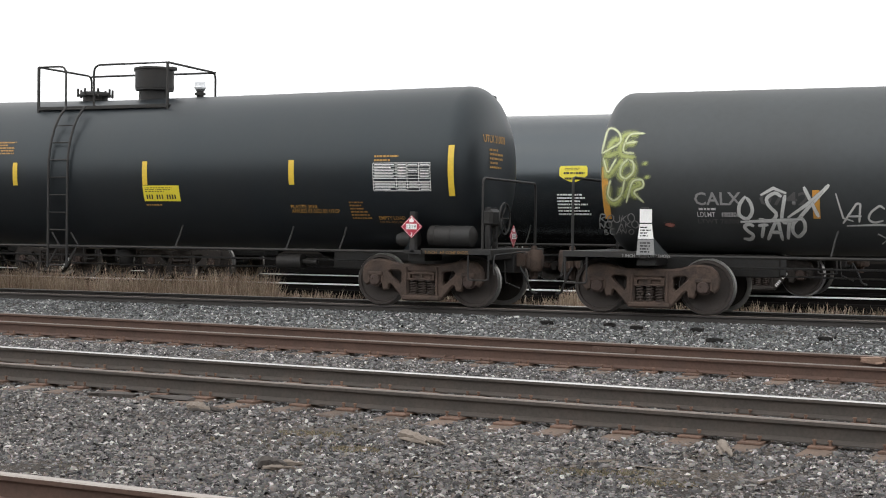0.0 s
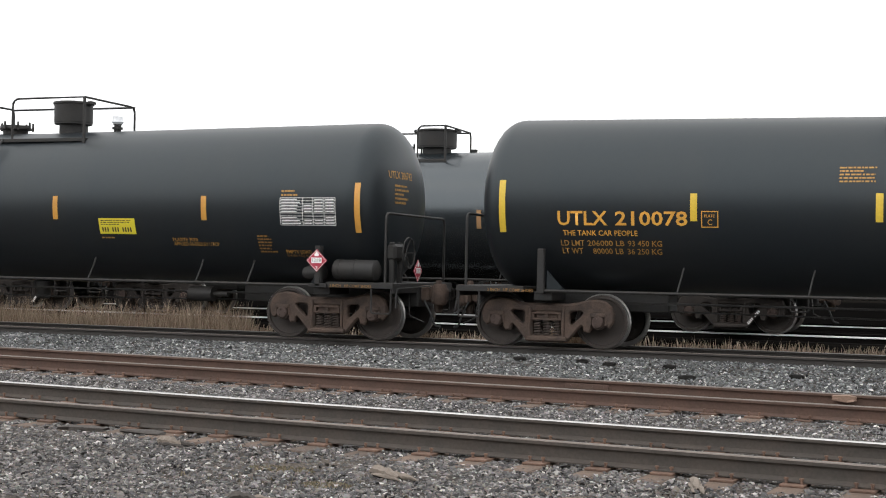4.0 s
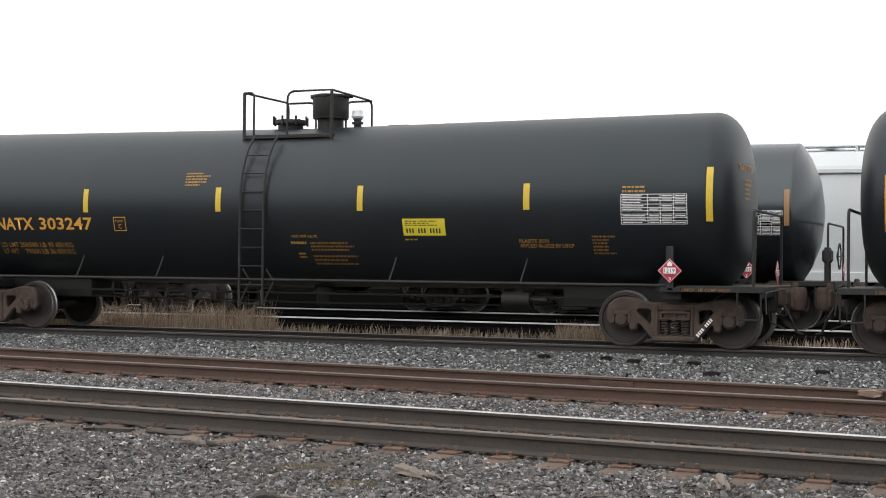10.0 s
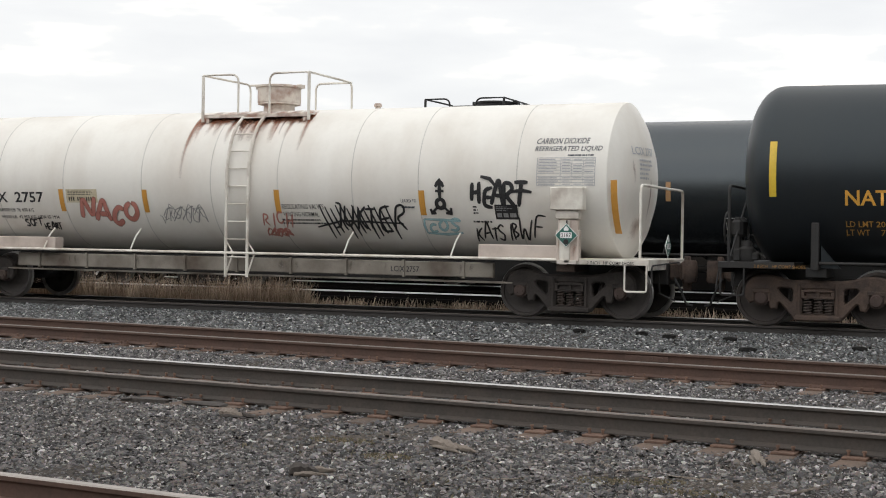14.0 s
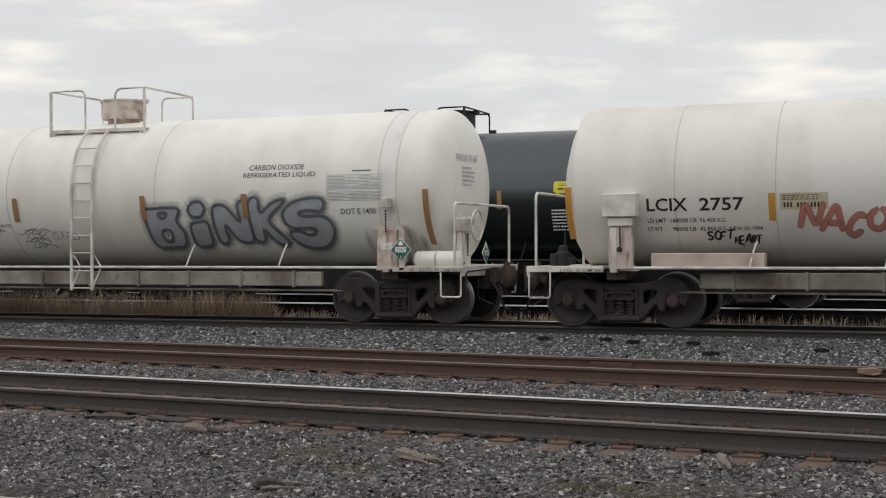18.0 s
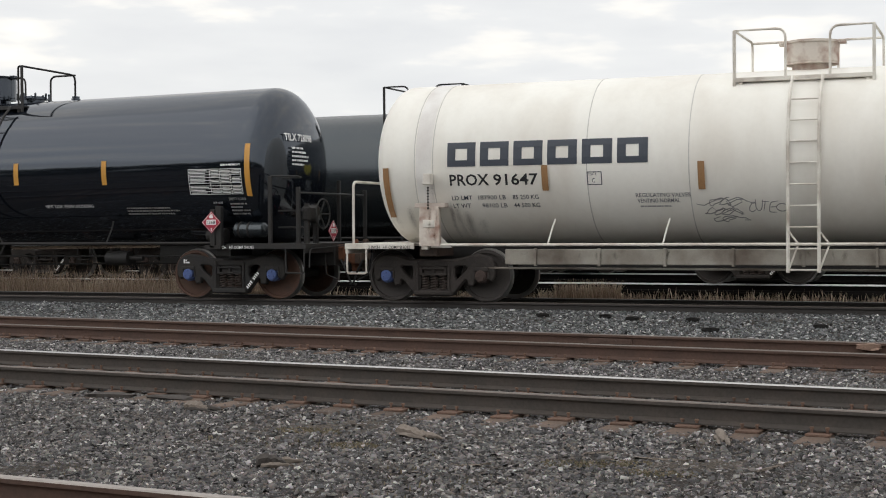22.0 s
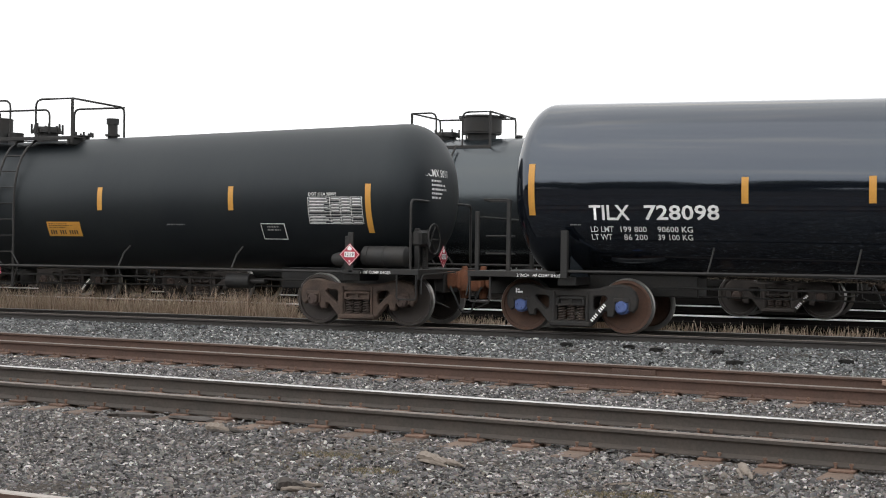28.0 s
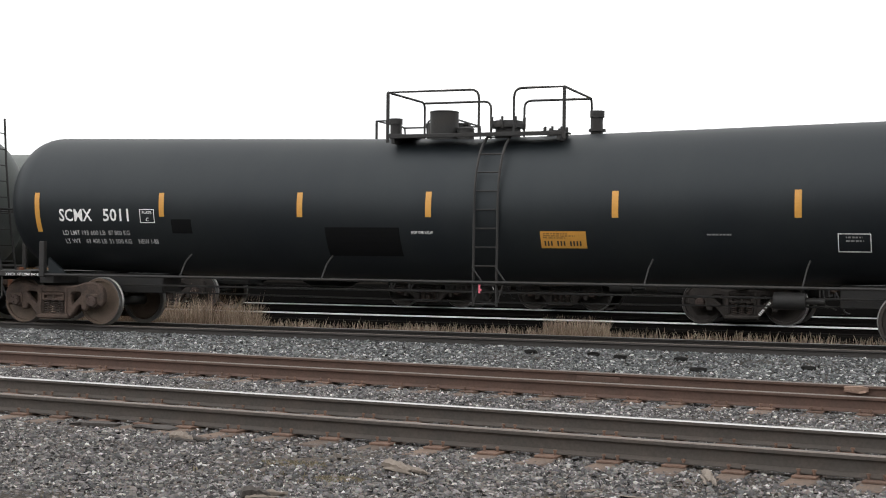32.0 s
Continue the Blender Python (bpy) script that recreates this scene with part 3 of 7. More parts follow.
def truck(car, x, mats, moving, stencil=False):
    """A four-wheel truck under a car: bolster with side frames and springs, and two wheelsets that roll."""
    cast, wheel, cap, *first = mats
    bm = bmesh.new()
    box(bm, (-0.2, -1.05, 0.46), (0.2, 1.05, 0.68), 0.02)
    lathe(bm, [(0.66, 0.22), (0.8, 0.22), (0.8, 0.0)], 20)
    t = part("truck", bm, cast, car, at=(x, 0, 0))
    fr = shared(("frame", cast.name), lambda: side_frame_mesh(cast))
    sp = shared("spring", spring_mesh)
    for y in (-1.0, 1.0):
        part("side_frame", fr, None, t, at=(0, y, 0))
        part("flange", shared(("ribs", cast.name), lambda: frame_ribs_mesh(cast)), None, t, at=(0, y, 0))
        for sx in (-0.165, 0.0, 0.165):
            part("spring", sp, None, t, at=(sx, y - 0.02, 0))
        bm = bmesh.new()
        for z0, z1 in ((0.465, 0.5), (0.565, 0.6)):
            box(bm, (-0.26, y - 0.1, z0), (0.26, y + 0.1, z1), 0.01)
        for sx in (-0.255, -0.025, 0.205):
            box(bm, (sx, y - 0.095, 0.495), (sx + 0.05, y + 0.095, 0.57))
        box(bm, (-0.24, y - 0.02, 0.48), (0.24, y + 0.02, 0.58))
        part("bolster_end", bm, cast, t)
        for ax in (-0.889, 0.889):
            bm = bmesh.new()
            box(bm, (ax - 0.14, y - 0.09, WR + 0.075), (ax + 0.14, y + 0.09, WR + 0.15), 0.015)
            box(bm, (ax - 0.15, y - 0.08, WR - 0.05), (ax - 0.115, y + 0.08, WR + 0.1))
            box(bm, (ax + 0.115, y - 0.08, WR - 0.05), (ax + 0.15, y + 0.08, WR + 0.1))
            part("bearing_adapter", bm, cast, t)
    bm = bmesh.new()
    for s in (-1, 1):
        tube(bm, [(s * 0.42, -0.85, 0.38), (s * 0.42, 0.85, 0.38)], 0.035, 6)
        for y in (-0.75, 0.75):
            box(bm, (s * 0.43 - 0.03 + (0.02 * s), y - 0.06, 0.3), (s * 0.43 + 0.03 + (0.02 * s), y + 0.06, 0.55), 0.01)
    part("brake_beam", bm, M_FRAME, t)
    if stencil:
        me = rects([(-0.19 + 0.042 * k, -0.028, -0.19 + 0.042 * k + 0.028, 0.028) for k in range(9) if k != 4], 1, (M_LET_W,))
        part("frame_stencil", me, None, t, "small white stencilled characters", at=pose(0.5, -1.1, 0.36, 0, -50, 0))["kind"] = "stuff"
        if cap is M_CAP_B:
            part("frame_label", rects([(-0.97, 0.66, -0.94, 0.74), (-0.93, 0.66, -0.84, 0.69), (-0.93, 0.7, -0.9, 0.73)], 1, (M_LET_W,)), None, t, "small white label", at=(0, -1.105, 0))["kind"] = "stuff"
    for ax in (-0.889, 0.889):
        bm = bmesh.new()
        lathe(bm, [(-1.0, 0.0), (-1.0, 0.07), (-0.85, 0.07), (-0.8, 0.09), (0.8, 0.09), (0.85, 0.07), (1.0, 0.07), (1.0, 0.0)], 14, "Y")
        ws = part("wheelset", shared("axle", lambda b=bm: mesh_of(b, M_FRAME, name="axle")), None, car, at=(x + ax, 0, WR))
        for s in (-1, 1):
            flip = Matrix.Identity(4) if s < 0 else Matrix.Rotation(math.pi, 4, "Z")
            part("wheel", shared(("wheel", wheel.name), lambda: wheel_mesh(wheel)), None, ws, at=Matrix.Translation((0, s * 0.755, 0)) @ flip)
            cm = first[0] if first and ax < 0 else cap
            part("bearing_cap", shared(("cap", cm.name), lambda: cap_mesh(cm)), None, ws, at=Matrix.Translation((0, s * 1.02, 0)) @ flip)
        if moving:
            WHEELSETS.append((ws, x + ax))


def tank_profile(half, r, depth, sharp, bulge=0.72):
    """Half-length, radius, depth of the heads; sharp heads are flat cones with a hard rim."""
    pts, cyl = [], half - depth
    if sharp:
        head = [(cyl + depth, 0.0), (cyl + depth * 0.96, r * 0.2), (cyl + depth * 0.8, r * 0.5), (cyl + depth * 0.42, r * 0.8), (cyl + depth * 0.1, r * 0.965), (cyl + 0.01, r * 0.995), (cyl - 0.02, r)]
    else:
        head = [(cyl + depth * math.cos(a), r * math.sin(a) ** bulge) for a in [i * math.pi / 24 for i in range(13)]]
    n = 12
    pts = [(-a, b) for a, b in head]
    pts += [(-cyl + 2 * cyl * i / n, r) for i in range(1, n)]
    return pts + head[::-1]


def head_x(c, rad):
    """How far out the tank's head lies at a share of its radius."""
    cyl = c["half"] - c["head"]
    if c.get("sharp"):
        return cyl + lerp(rad, [(0.0, c["head"]), (0.2, c["head"] * 0.96), (0.5, c["head"] * 0.8), (0.8, c["head"] * 0.42), (0.965, c["head"] * 0.1), (1.0, 0.0)])
    return cyl + c["head"] * math.sqrt(max(0.0, 1 - rad ** (2 / c.get("bulge", 0.72))))


def marking(name, me, mat, parent, r, zc, label="", lift=0.006):
    me.materials.clear()
    me.materials.append(mat)
    hs = [v.co.z for v in me.vertices]
    if name in ("graffiti", "graffiti_outline", "rust_patch") and max(hs) - min(hs) > 0.2:
        bm = bmesh.new()
        bm.from_mesh(me)
        z = min(hs) + 0.07
        while z < max(hs):
            bmesh.ops.bisect_plane(bm, geom=bm.verts[:] + bm.edges[:] + bm.faces[:], plane_co=(0, 0, z), plane_no=(0, 0, 1))
            z += 0.07
        bm.to_mesh(me)
        bm.free()
    wrap(me, r, zc, lift, SLOPES.get(parent, (0.0, 0.0)))
    ob = part(name, me, None, parent, label)
    if name != "reflective_stripe" and len(me.vertices) > 12:
        ob["kind"] = "stuff"
    return ob


def placard(parent, x, z, y, number, mat, back, turn=0):
    """A hazard diamond on a bracket plate."""
    k = 0.2
    ring = [(0, -k), (k, 0), (0, k), (-k, 0)]
    me = cut_plate([[(q * 1.0, w * 1.0) for q, w in ring]], 0.008, mat if mat is M_RED else M_LET_W, name="placard")
    p = part("placard", me, None, parent, "diamond hazard placard with the number " + number, at=pose(x, y, z, 0, 0, turn))
    me = cut_plate([[(q * 0.93, w * 0.93) for q, w in ring], [(q * 0.89, w * 0.89) for q, w in ring]], 0.004, M_LET_W, name="border_line")
    part("border_line", me, None, p, at=(0, -0.007, 0))
    me = cut_plate([[(q * (0.89 if mat is M_RED else 0.93), w * (0.89 if mat is M_RED else 0.93)) for q, w in ring]], 0.004, mat, name="field")
    part("field", me, None, p, at=(0, -0.0075, 0))
    part("number_panel", mesh_of(box(bmesh.new(), (-0.1, -0.014, -0.045), (0.1, -0.01, 0.05)), M_LET_W), None, p)
    me = letters(number, -0.085, -0.03, 0.17, 0.065)
    me.materials.append(M_LET_K)
    part("number", me, None, p, at=(0, -0.016, 0))
    me = letters("3" if mat is M_RED else "2", -0.02, -0.155, 0.04, 0.055)
    me.materials.append(M_LET_W)
    part("class_number", me, None, p, at=(0, -0.0115, 0))
    me = cut_plate([[(-0.035, 0.075), (0.035, 0.075), (0.045, 0.11), (0.0, 0.16), (-0.045, 0.11)]], 0.002, M_LET_W, name="symbol")
    part("symbol", me, None, p, at=(0, -0.0105, 0))


def data_table(parent, x0, z0, x1, z1, r, zc, mat, rnd, boxed=True):
    """The stencilled table of test dates: grid lines and small bars."""
    t, out = 0.009, []
    rows_n, cols = 9, [0, 0.41, 0.6, 0.8, 1.0]
    for i in range(rows_n + 1):
        z = z0 + (z1 - z0) * i / rows_n
        out.append((x0, z - t / 2, x1, z + t / 2))
    for c in cols:
        x = x0 + (x1 - x0) * c
        out.append((x - t / 2, z0 + 0.001, x + t / 2, z1 - 0.001, -0.003))
    for i in range(rows_n):
        if i == 3:
            continue
        z, h = z0 + (z1 - z0) * i / rows_n, (z1 - z0) / rows_n
        for a, b in zip(cols, cols[1:]):
            xa, xb = x0 + (x1 - x0) * a + 0.025, x0 + (x1 - x0) * b - 0.025
            if a == 0:
                xb -= rnd.uniform(0, 0.1)
            elif rnd.random() < 0.2:
                continue
            out.append((xa, z + h * 0.36, xb, z + h * 0.64))
    marking("data_table", rects(out, 6), mat, parent, r, zc, "stencilled table of small unreadable entries")


def railings(pl, x0, x1, gap, z, top, hw, mat, rail_r=0.021):
    """Hoops, posts and rails round a top platform, open at the ladder."""
    g0, g1 = gap
    runs = [
        [(x0, -hw, z), (x0, -hw, top), (g0, -hw, top), (g0, -hw, z)],
        [(g1, -hw, z), (g1, -hw, top), (x1, -hw, top), (x1, -hw, z)],
        [(x0, -hw, top), (x0, hw, top), (x0, hw, z)],
        [(x1, -hw, top), (x1, hw, top - 0.02), (x1, hw, z)],
        [(x0, hw, top - 0.01), ((x0 + x1) / 2 - 0.3, hw, top - 0.01), ((x0 + x1) / 2 - 0.3, hw, z)],
        [((x0 + x1) / 2 + 0.35, hw, z), ((x0 + x1) / 2 + 0.35, hw, top - 0.02), (x1, hw, top - 0.02)],
    ]
    for k, run in enumerate(runs):
        if k in (0, 1):
            a, b, c, d = run
            q = [a, b, c, d]
            path = [a, b] + rounded([b, c, d], 0.16)[1:] if k == 0 else rounded([a, b, c], 0.16)[:-1] + [c, d]
            part("hoop", tube(bmesh.new(), path, rail_r, 8), mat, pl)
        else:
            part("rail", tube(bmesh.new(), rounded(run, 0.14), rail_r, 8), mat, pl)
    for x in (x0, x1):
        bm = bmesh.new()
        box(bm, (x - 0.027, -hw - 0.025, z - 0.14), (x + 0.027, -hw + 0.015, top), 0.006)
        part("post", bm, mat, pl)


def dome(car, x, z, r, h, mat, kind, bolts=8):
    """A manway bonnet, a flanged nozzle or a valve on top of the tank."""
    bm = bmesh.new()
    if kind == "bonnet":
        lathe(bm, [(z - 0.3, r * 0.72), (z + 0.02, r * 0.72), (z + 0.02, r * 0.98), (z + 0.05, r * 0.98), (z + 0.06, r), (z + h - 0.04, r), (z + h - 0.035, r * 1.06), (z + h, r * 1.06), (z + h + 0.015, r * 0.9), (z + h + 0.03, 0)], 28, "Z", (x, 0, 0))
        ob = part("manway_bonnet", bm, mat, car)
        bm = bmesh.new()
        box(bm, (x + r * 0.98, -0.08, z + h - 0.05), (x + r * 1.25, 0.08, z + h + 0.02), 0.01)
        part("hinge", bm, mat, ob)
        part("latch", box(bmesh.new(), (x - r * 1.2, -0.06, z + h - 0.05), (x - r * 0.98, 0.06, z + h + 0.03), 0.01), mat, ob)
    elif kind == "can":
        lathe(bm, [(z - 0.3, r), (z + h - 0.02, r), (z + h - 0.015, r * 1.03), (z + h, r * 1.03), (z + h + 0.012, r * 0.9), (z + h + 0.02, 0)], 28, "Z", (x, 0, 0))
        part("fill_can", bm, mat, car)
    elif kind == "nozzle":
        lathe(bm, [(z - 0.3, r * 0.75), (z + 0.04, r * 0.75), (z + 0.04, r), (z + h * 0.6, r), (z + h * 0.6, r * 0.95), (z + h, r * 0.9), (z + h + 0.02, 0)], 28, "Z", (x, 0, 0))
        ob = part("manway_nozzle", bm, mat, car)
        for k in range(bolts):
            a = k * math.tau / bolts
            bm = bmesh.new()
            lathe(bm, [(z + 0.02, 0.0), (z + 0.02, 0.022), (z + h + 0.06, 0.022), (z + h + 0.07, 0.0)], 8, "Z", (x + math.cos(a) * r * 1.04, math.sin(a) * r * 1.04, 0))
            part("bolt", bm, mat, ob)
    else:
        lathe(bm, [(z - 0.3, r), (z + 0.02, r), (z + 0.02, r * 1.5), (z + 0.06, r * 1.5), (z + 0.06, r), (z + h * 0.7, r), (z + h * 0.7, r * 1.25), (z + h, r * 1.25), (z + h, 0)], 18, "Z", (x, 0, 0))
        part("safety_valve", bm, mat, car)


def ladder(car, x0, x1, r, zc, z_top, z_bot, mat, rung_n):
    """Side ladder that follows the tank's curve from the platform and ends in a stirrup."""
    yo = -(r + 0.05)

    def y_at(z):
        d = max(0.0, (z - zc) / r)
        return yo if d < 0.05 else -math.sqrt(max(0.0, 1 - d * d)) * r - 0.05 - 0.2 * d * d

    zs = [z_bot + (z_top - z_bot) * i / 14 for i in range(15)]
    lad = None
    for k, x in enumerate((x0, x1)):
        bm = bmesh.new()
        path = [(x, y_at(z), z) for z in zs]
        tube(bm, path, 0.03 if mat is M_WSTEEL else 0.024, 6)
        if k == 0:
            lad = part("ladder", bm, mat, car, "steel side ladder")
        else:
            part("stile", bm, mat, lad)
    for i in range(rung_n):
        z = z_bot + 0.04 + (z_top - z_bot - 0.1) * i / (rung_n - 1)
        part("rung", tube(bmesh.new(), [(x0, y_at(z), z), (x1, y_at(z), z)], 0.013, 6), mat, lad)
    for x in (x0, x1):
        part("brace", tube(bmesh.new(), [(x, yo, z_bot + 0.02), (x + 0.15, -1.4, z_bot + 0.44), (x - 0.02, -1.38, z_bot + 0.66)], 0.018, 6), mat, lad)


def coupler(car, x, s, mat):
    bm = bmesh.new()
    box(bm, (min(x, x - s * 0.55), -0.11, 0.72), (max(x, x - s * 0.55), 0.11, 0.94), 0.02)
    cp = part("coupler", bm, mat, car)
    bm = bmesh.new()
    box(bm, (min(x - s * 0.06, x + s * 0.2), -0.2, 0.66), (max(x - s * 0.06, x + s * 0.2), 0.02, 1.0), 0.045)
    box(bm, (min(x + s * 0.02, x + s * 0.17), 0.0, 0.68), (max(x + s * 0.02, x + s * 0.17), 0.2, 0.96), 0.04)
    lathe(bm, [(0.64, 0.0), (0.64, 0.1), (0.68, 0.125), (0.98, 0.125), (1.02, 0.1), (1.02, 0.0)], 14, "Z", (x + s * 0.1, -0.1, 0))
    box(bm, (min(x - s * 0.3, x - s * 0.1), -0.18, 0.68), (max(x - s * 0.3, x - s * 0.1), 0.18, 0.99), 0.05)
    part("knuckle", bm, mat, cp)
    bm = bmesh.new()
    tube(bm, rounded([(x - s * 0.1, -0.35, 0.72), (x + s * 0.02, -0.36, 0.5), (x + s * 0.1, -0.34, 0.28), (x + s * 0.2, -0.3, 0.26)], 0.12), 0.02, 8)
    part("air_hose", bm, M_HOSE, cp)
    bm = bmesh.new()
    tube(bm, rounded([(x - s * 0.1, -0.1, 0.98), (x - s * 0.22, -0.6, 0.95), (x - s * 0.25, -1.3, 0.93), (x - s * 0.22, -1.38, 0.6)], 0.1), 0.014, 6)
    part("cut_lever", bm, M_FRAME, cp)
    bm = bmesh.new()
    lathe(bm, [(0.5, 0.0), (0.5, 0.07), (0.66, 0.09), (0.9, 0.06), (1.06, 0.06), (1.09, 0.04), (1.09, 0.0)], 10, "Z", (x + s * 0.02, 0.04, 0))
    part("lock_lifter", bm, mat, cp)
    bm = tube(bmesh.new(), [(x - s * 0.35, -0.5, 0.9), (x - s * 0.3, -0.55, 0.45), (x - s * 0.05, -0.5, 0.34)], 0.014, 6)
    part("pipe_bracket", bm, M_FRAME, cp)


def end_platform(car, half, s, out, mat, brake, rail=2.24, lift=0.0, style="loop", brace=False, valve=False):
    """End deck, crossing handrail at out metres from the middle, stirrup steps and, at one end, the hand brake."""
    xe, xa, xb = s * out, s * (half - 0.95), s * (out + 0.16)
    x0, x1 = min(xa, xb), max(xa, xb)
    bm = bmesh.new()
    box(bm, (x0, -1.42, 0.985), (x1, 1.42, 1.03), 0.008)
    d = part("end_deck", bm, mat, car)
    bm = bmesh.new()
    box(bm, (min(xb - s * 0.06, xb), -1.42, 0.85), (max(xb - s * 0.06, xb), 1.42, 1.0), 0.01)
    box(bm, (x0, -1.44, 0.93), (x1, -1.4, 1.03), 0.006)
    box(bm, (x0, 1.4, 0.93), (x1, 1.44, 1.03), 0.006)
    part("end_sill", bm, mat, d)
    if style == "loop":
        part("end_handrail", tube(bmesh.new(), rounded([(xe, -1.4, 1.02), (xe, -1.4, rail), (xe, 1.4, rail), (xe, 1.4, 1.02)], 0.12), 0.024, 8), mat, d)
        if brace:
            part("handrail_brace", tube(bmesh.new(), [(xe, -1.36, 1.05), (xe - s * 0.12, -0.45, rail - 0.08)], 0.018, 6), mat, d)
    else:
        for px, top in ((xe - s * 0.57, rail), (xe, rail - 0.2)):
            for sy in (-1.4, 1.4):
                part("end_post", box(bmesh.new(), (px - 0.035, sy - 0.03, 1.02), (px + 0.035, sy + 0.03, top), 0.008), mat, d)
        part("end_handrail", tube(bmesh.new(), rounded([(xe - s * 0.57, -1.4, rail), (xe - s * 0.08, -1.36, rail), (xe - s * 0.08, -1.1, rail - 0.02), (xe - s * 0.5, -1.05, rail - 0.02)], 0.06), 0.016, 6), mat, d)
        part("end_handrail", tube(bmesh.new(), [(xe - s * 0.02, -1.4, rail - 0.3), (xe - s * 0.02, 1.4, rail - 0.3)], 0.02, 6), mat, d)
        for z in (1.32, 1.62):
            part("end_rail", tube(bmesh.new(), [(xe - s * 0.57, -1.1, z), (xe - s * 0.05, -1.1, z)], 0.016, 6), mat, d)
    for sy in (-1.42, 1.42):
        part("step", tube(bmesh.new(), rounded([(xe - s * 0.25, sy, 0.95), (xe - s * 0.25, sy, 0.5), (xe + s * 0.12, sy, 0.5), (xe + s * 0.12, sy, 0.95)], 0.05), 0.017, 6), mat, d)
    bm = bmesh.new()
    box(bm, (min(s * (half - 1.3), xb + s * 0.03), -0.32, 0.6), (max(s * (half - 1.3), xb + s * 0.03), 0.32, 0.97), 0.02)
    part("draft_sill", bm, M_FRAME, d)
    if brake:
        xh = s * (out - 0.06)
        bm = bmesh.new()
        box(bm, (xh - 0.07, -0.95, 1.02), (xh + 0.02, -0.87, 1.75 + lift), 0.01)
        box(bm, (xh - 0.07, -0.6, 1.02), (xh + 0.02, -0.52, 1.75 + lift), 0.01)
        h = part("hand_brake", bm, mat, car)
        bm = bmesh.new()
        box(bm, (xh - 0.12, -0.98, 1.42 + lift), (xh + 0.07, -0.5, 1.72 + lift), 0.05)
        part("gear_box", bm, mat, h)
        bm = bmesh.new()
        n, wr = 28, 0.27
        ring = [(xh + s * 0.22, -0.74 + wr * math.cos(k * math.tau / n), 1.56 + lift + wr * math.sin(k * math.tau / n)) for k in range(n + 1)]
        tube(bm, ring, 0.016, 6)
        for k in range(5):
            a = k * math.tau / 5
            tube(bm, [(xh + s * 0.16, -0.74, 1.56 + lift), (xh + s * 0.22, -0.74 + wr * math.cos(a), 1.56 + lift + wr * math.sin(a))], 0.012, 6)
        part("brake_wheel", bm, mat, h)
        bm = bmesh.new()
        for k in range(9):
            z = 1.4 + lift - k * 0.045
            lathe(bm, [(z - 0.018, 0.006), (z, 0.02), (z + 0.018, 0.006)], 6, "Z", (xh, -0.62, 0))
        part("chain", bm, M_FRAME, h)
    if valve:
        q = s * (half - 0.1)
        bm = bmesh.new()
        lathe(bm, [(1.03, 0.0), (1.03, 0.12), (1.1, 0.14), (1.24, 0.13), (1.28, 0.09), (1.36, 0.08), (1.38, 0.0)], 12, "Z", (q, -0.92, 0))
        box(bm, (q - 0.2, -1.05, 1.03), (q - 0.08, -0.78, 1.24), 0.02)
        box(bm, (q + 0.06, -1.0, 1.05), (q + 0.2, -0.8, 1.18), 0.02)
        part("valve_box", bm, M_FRAME, d)
        part("pipe", tube(bmesh.new(), rounded([(s * (half - 0.4), -0.9, 1.08), (q, -0.8, 1.3), (q, -0.8, 1.6)], 0.1), 0.018, 6), M_FRAME, d)


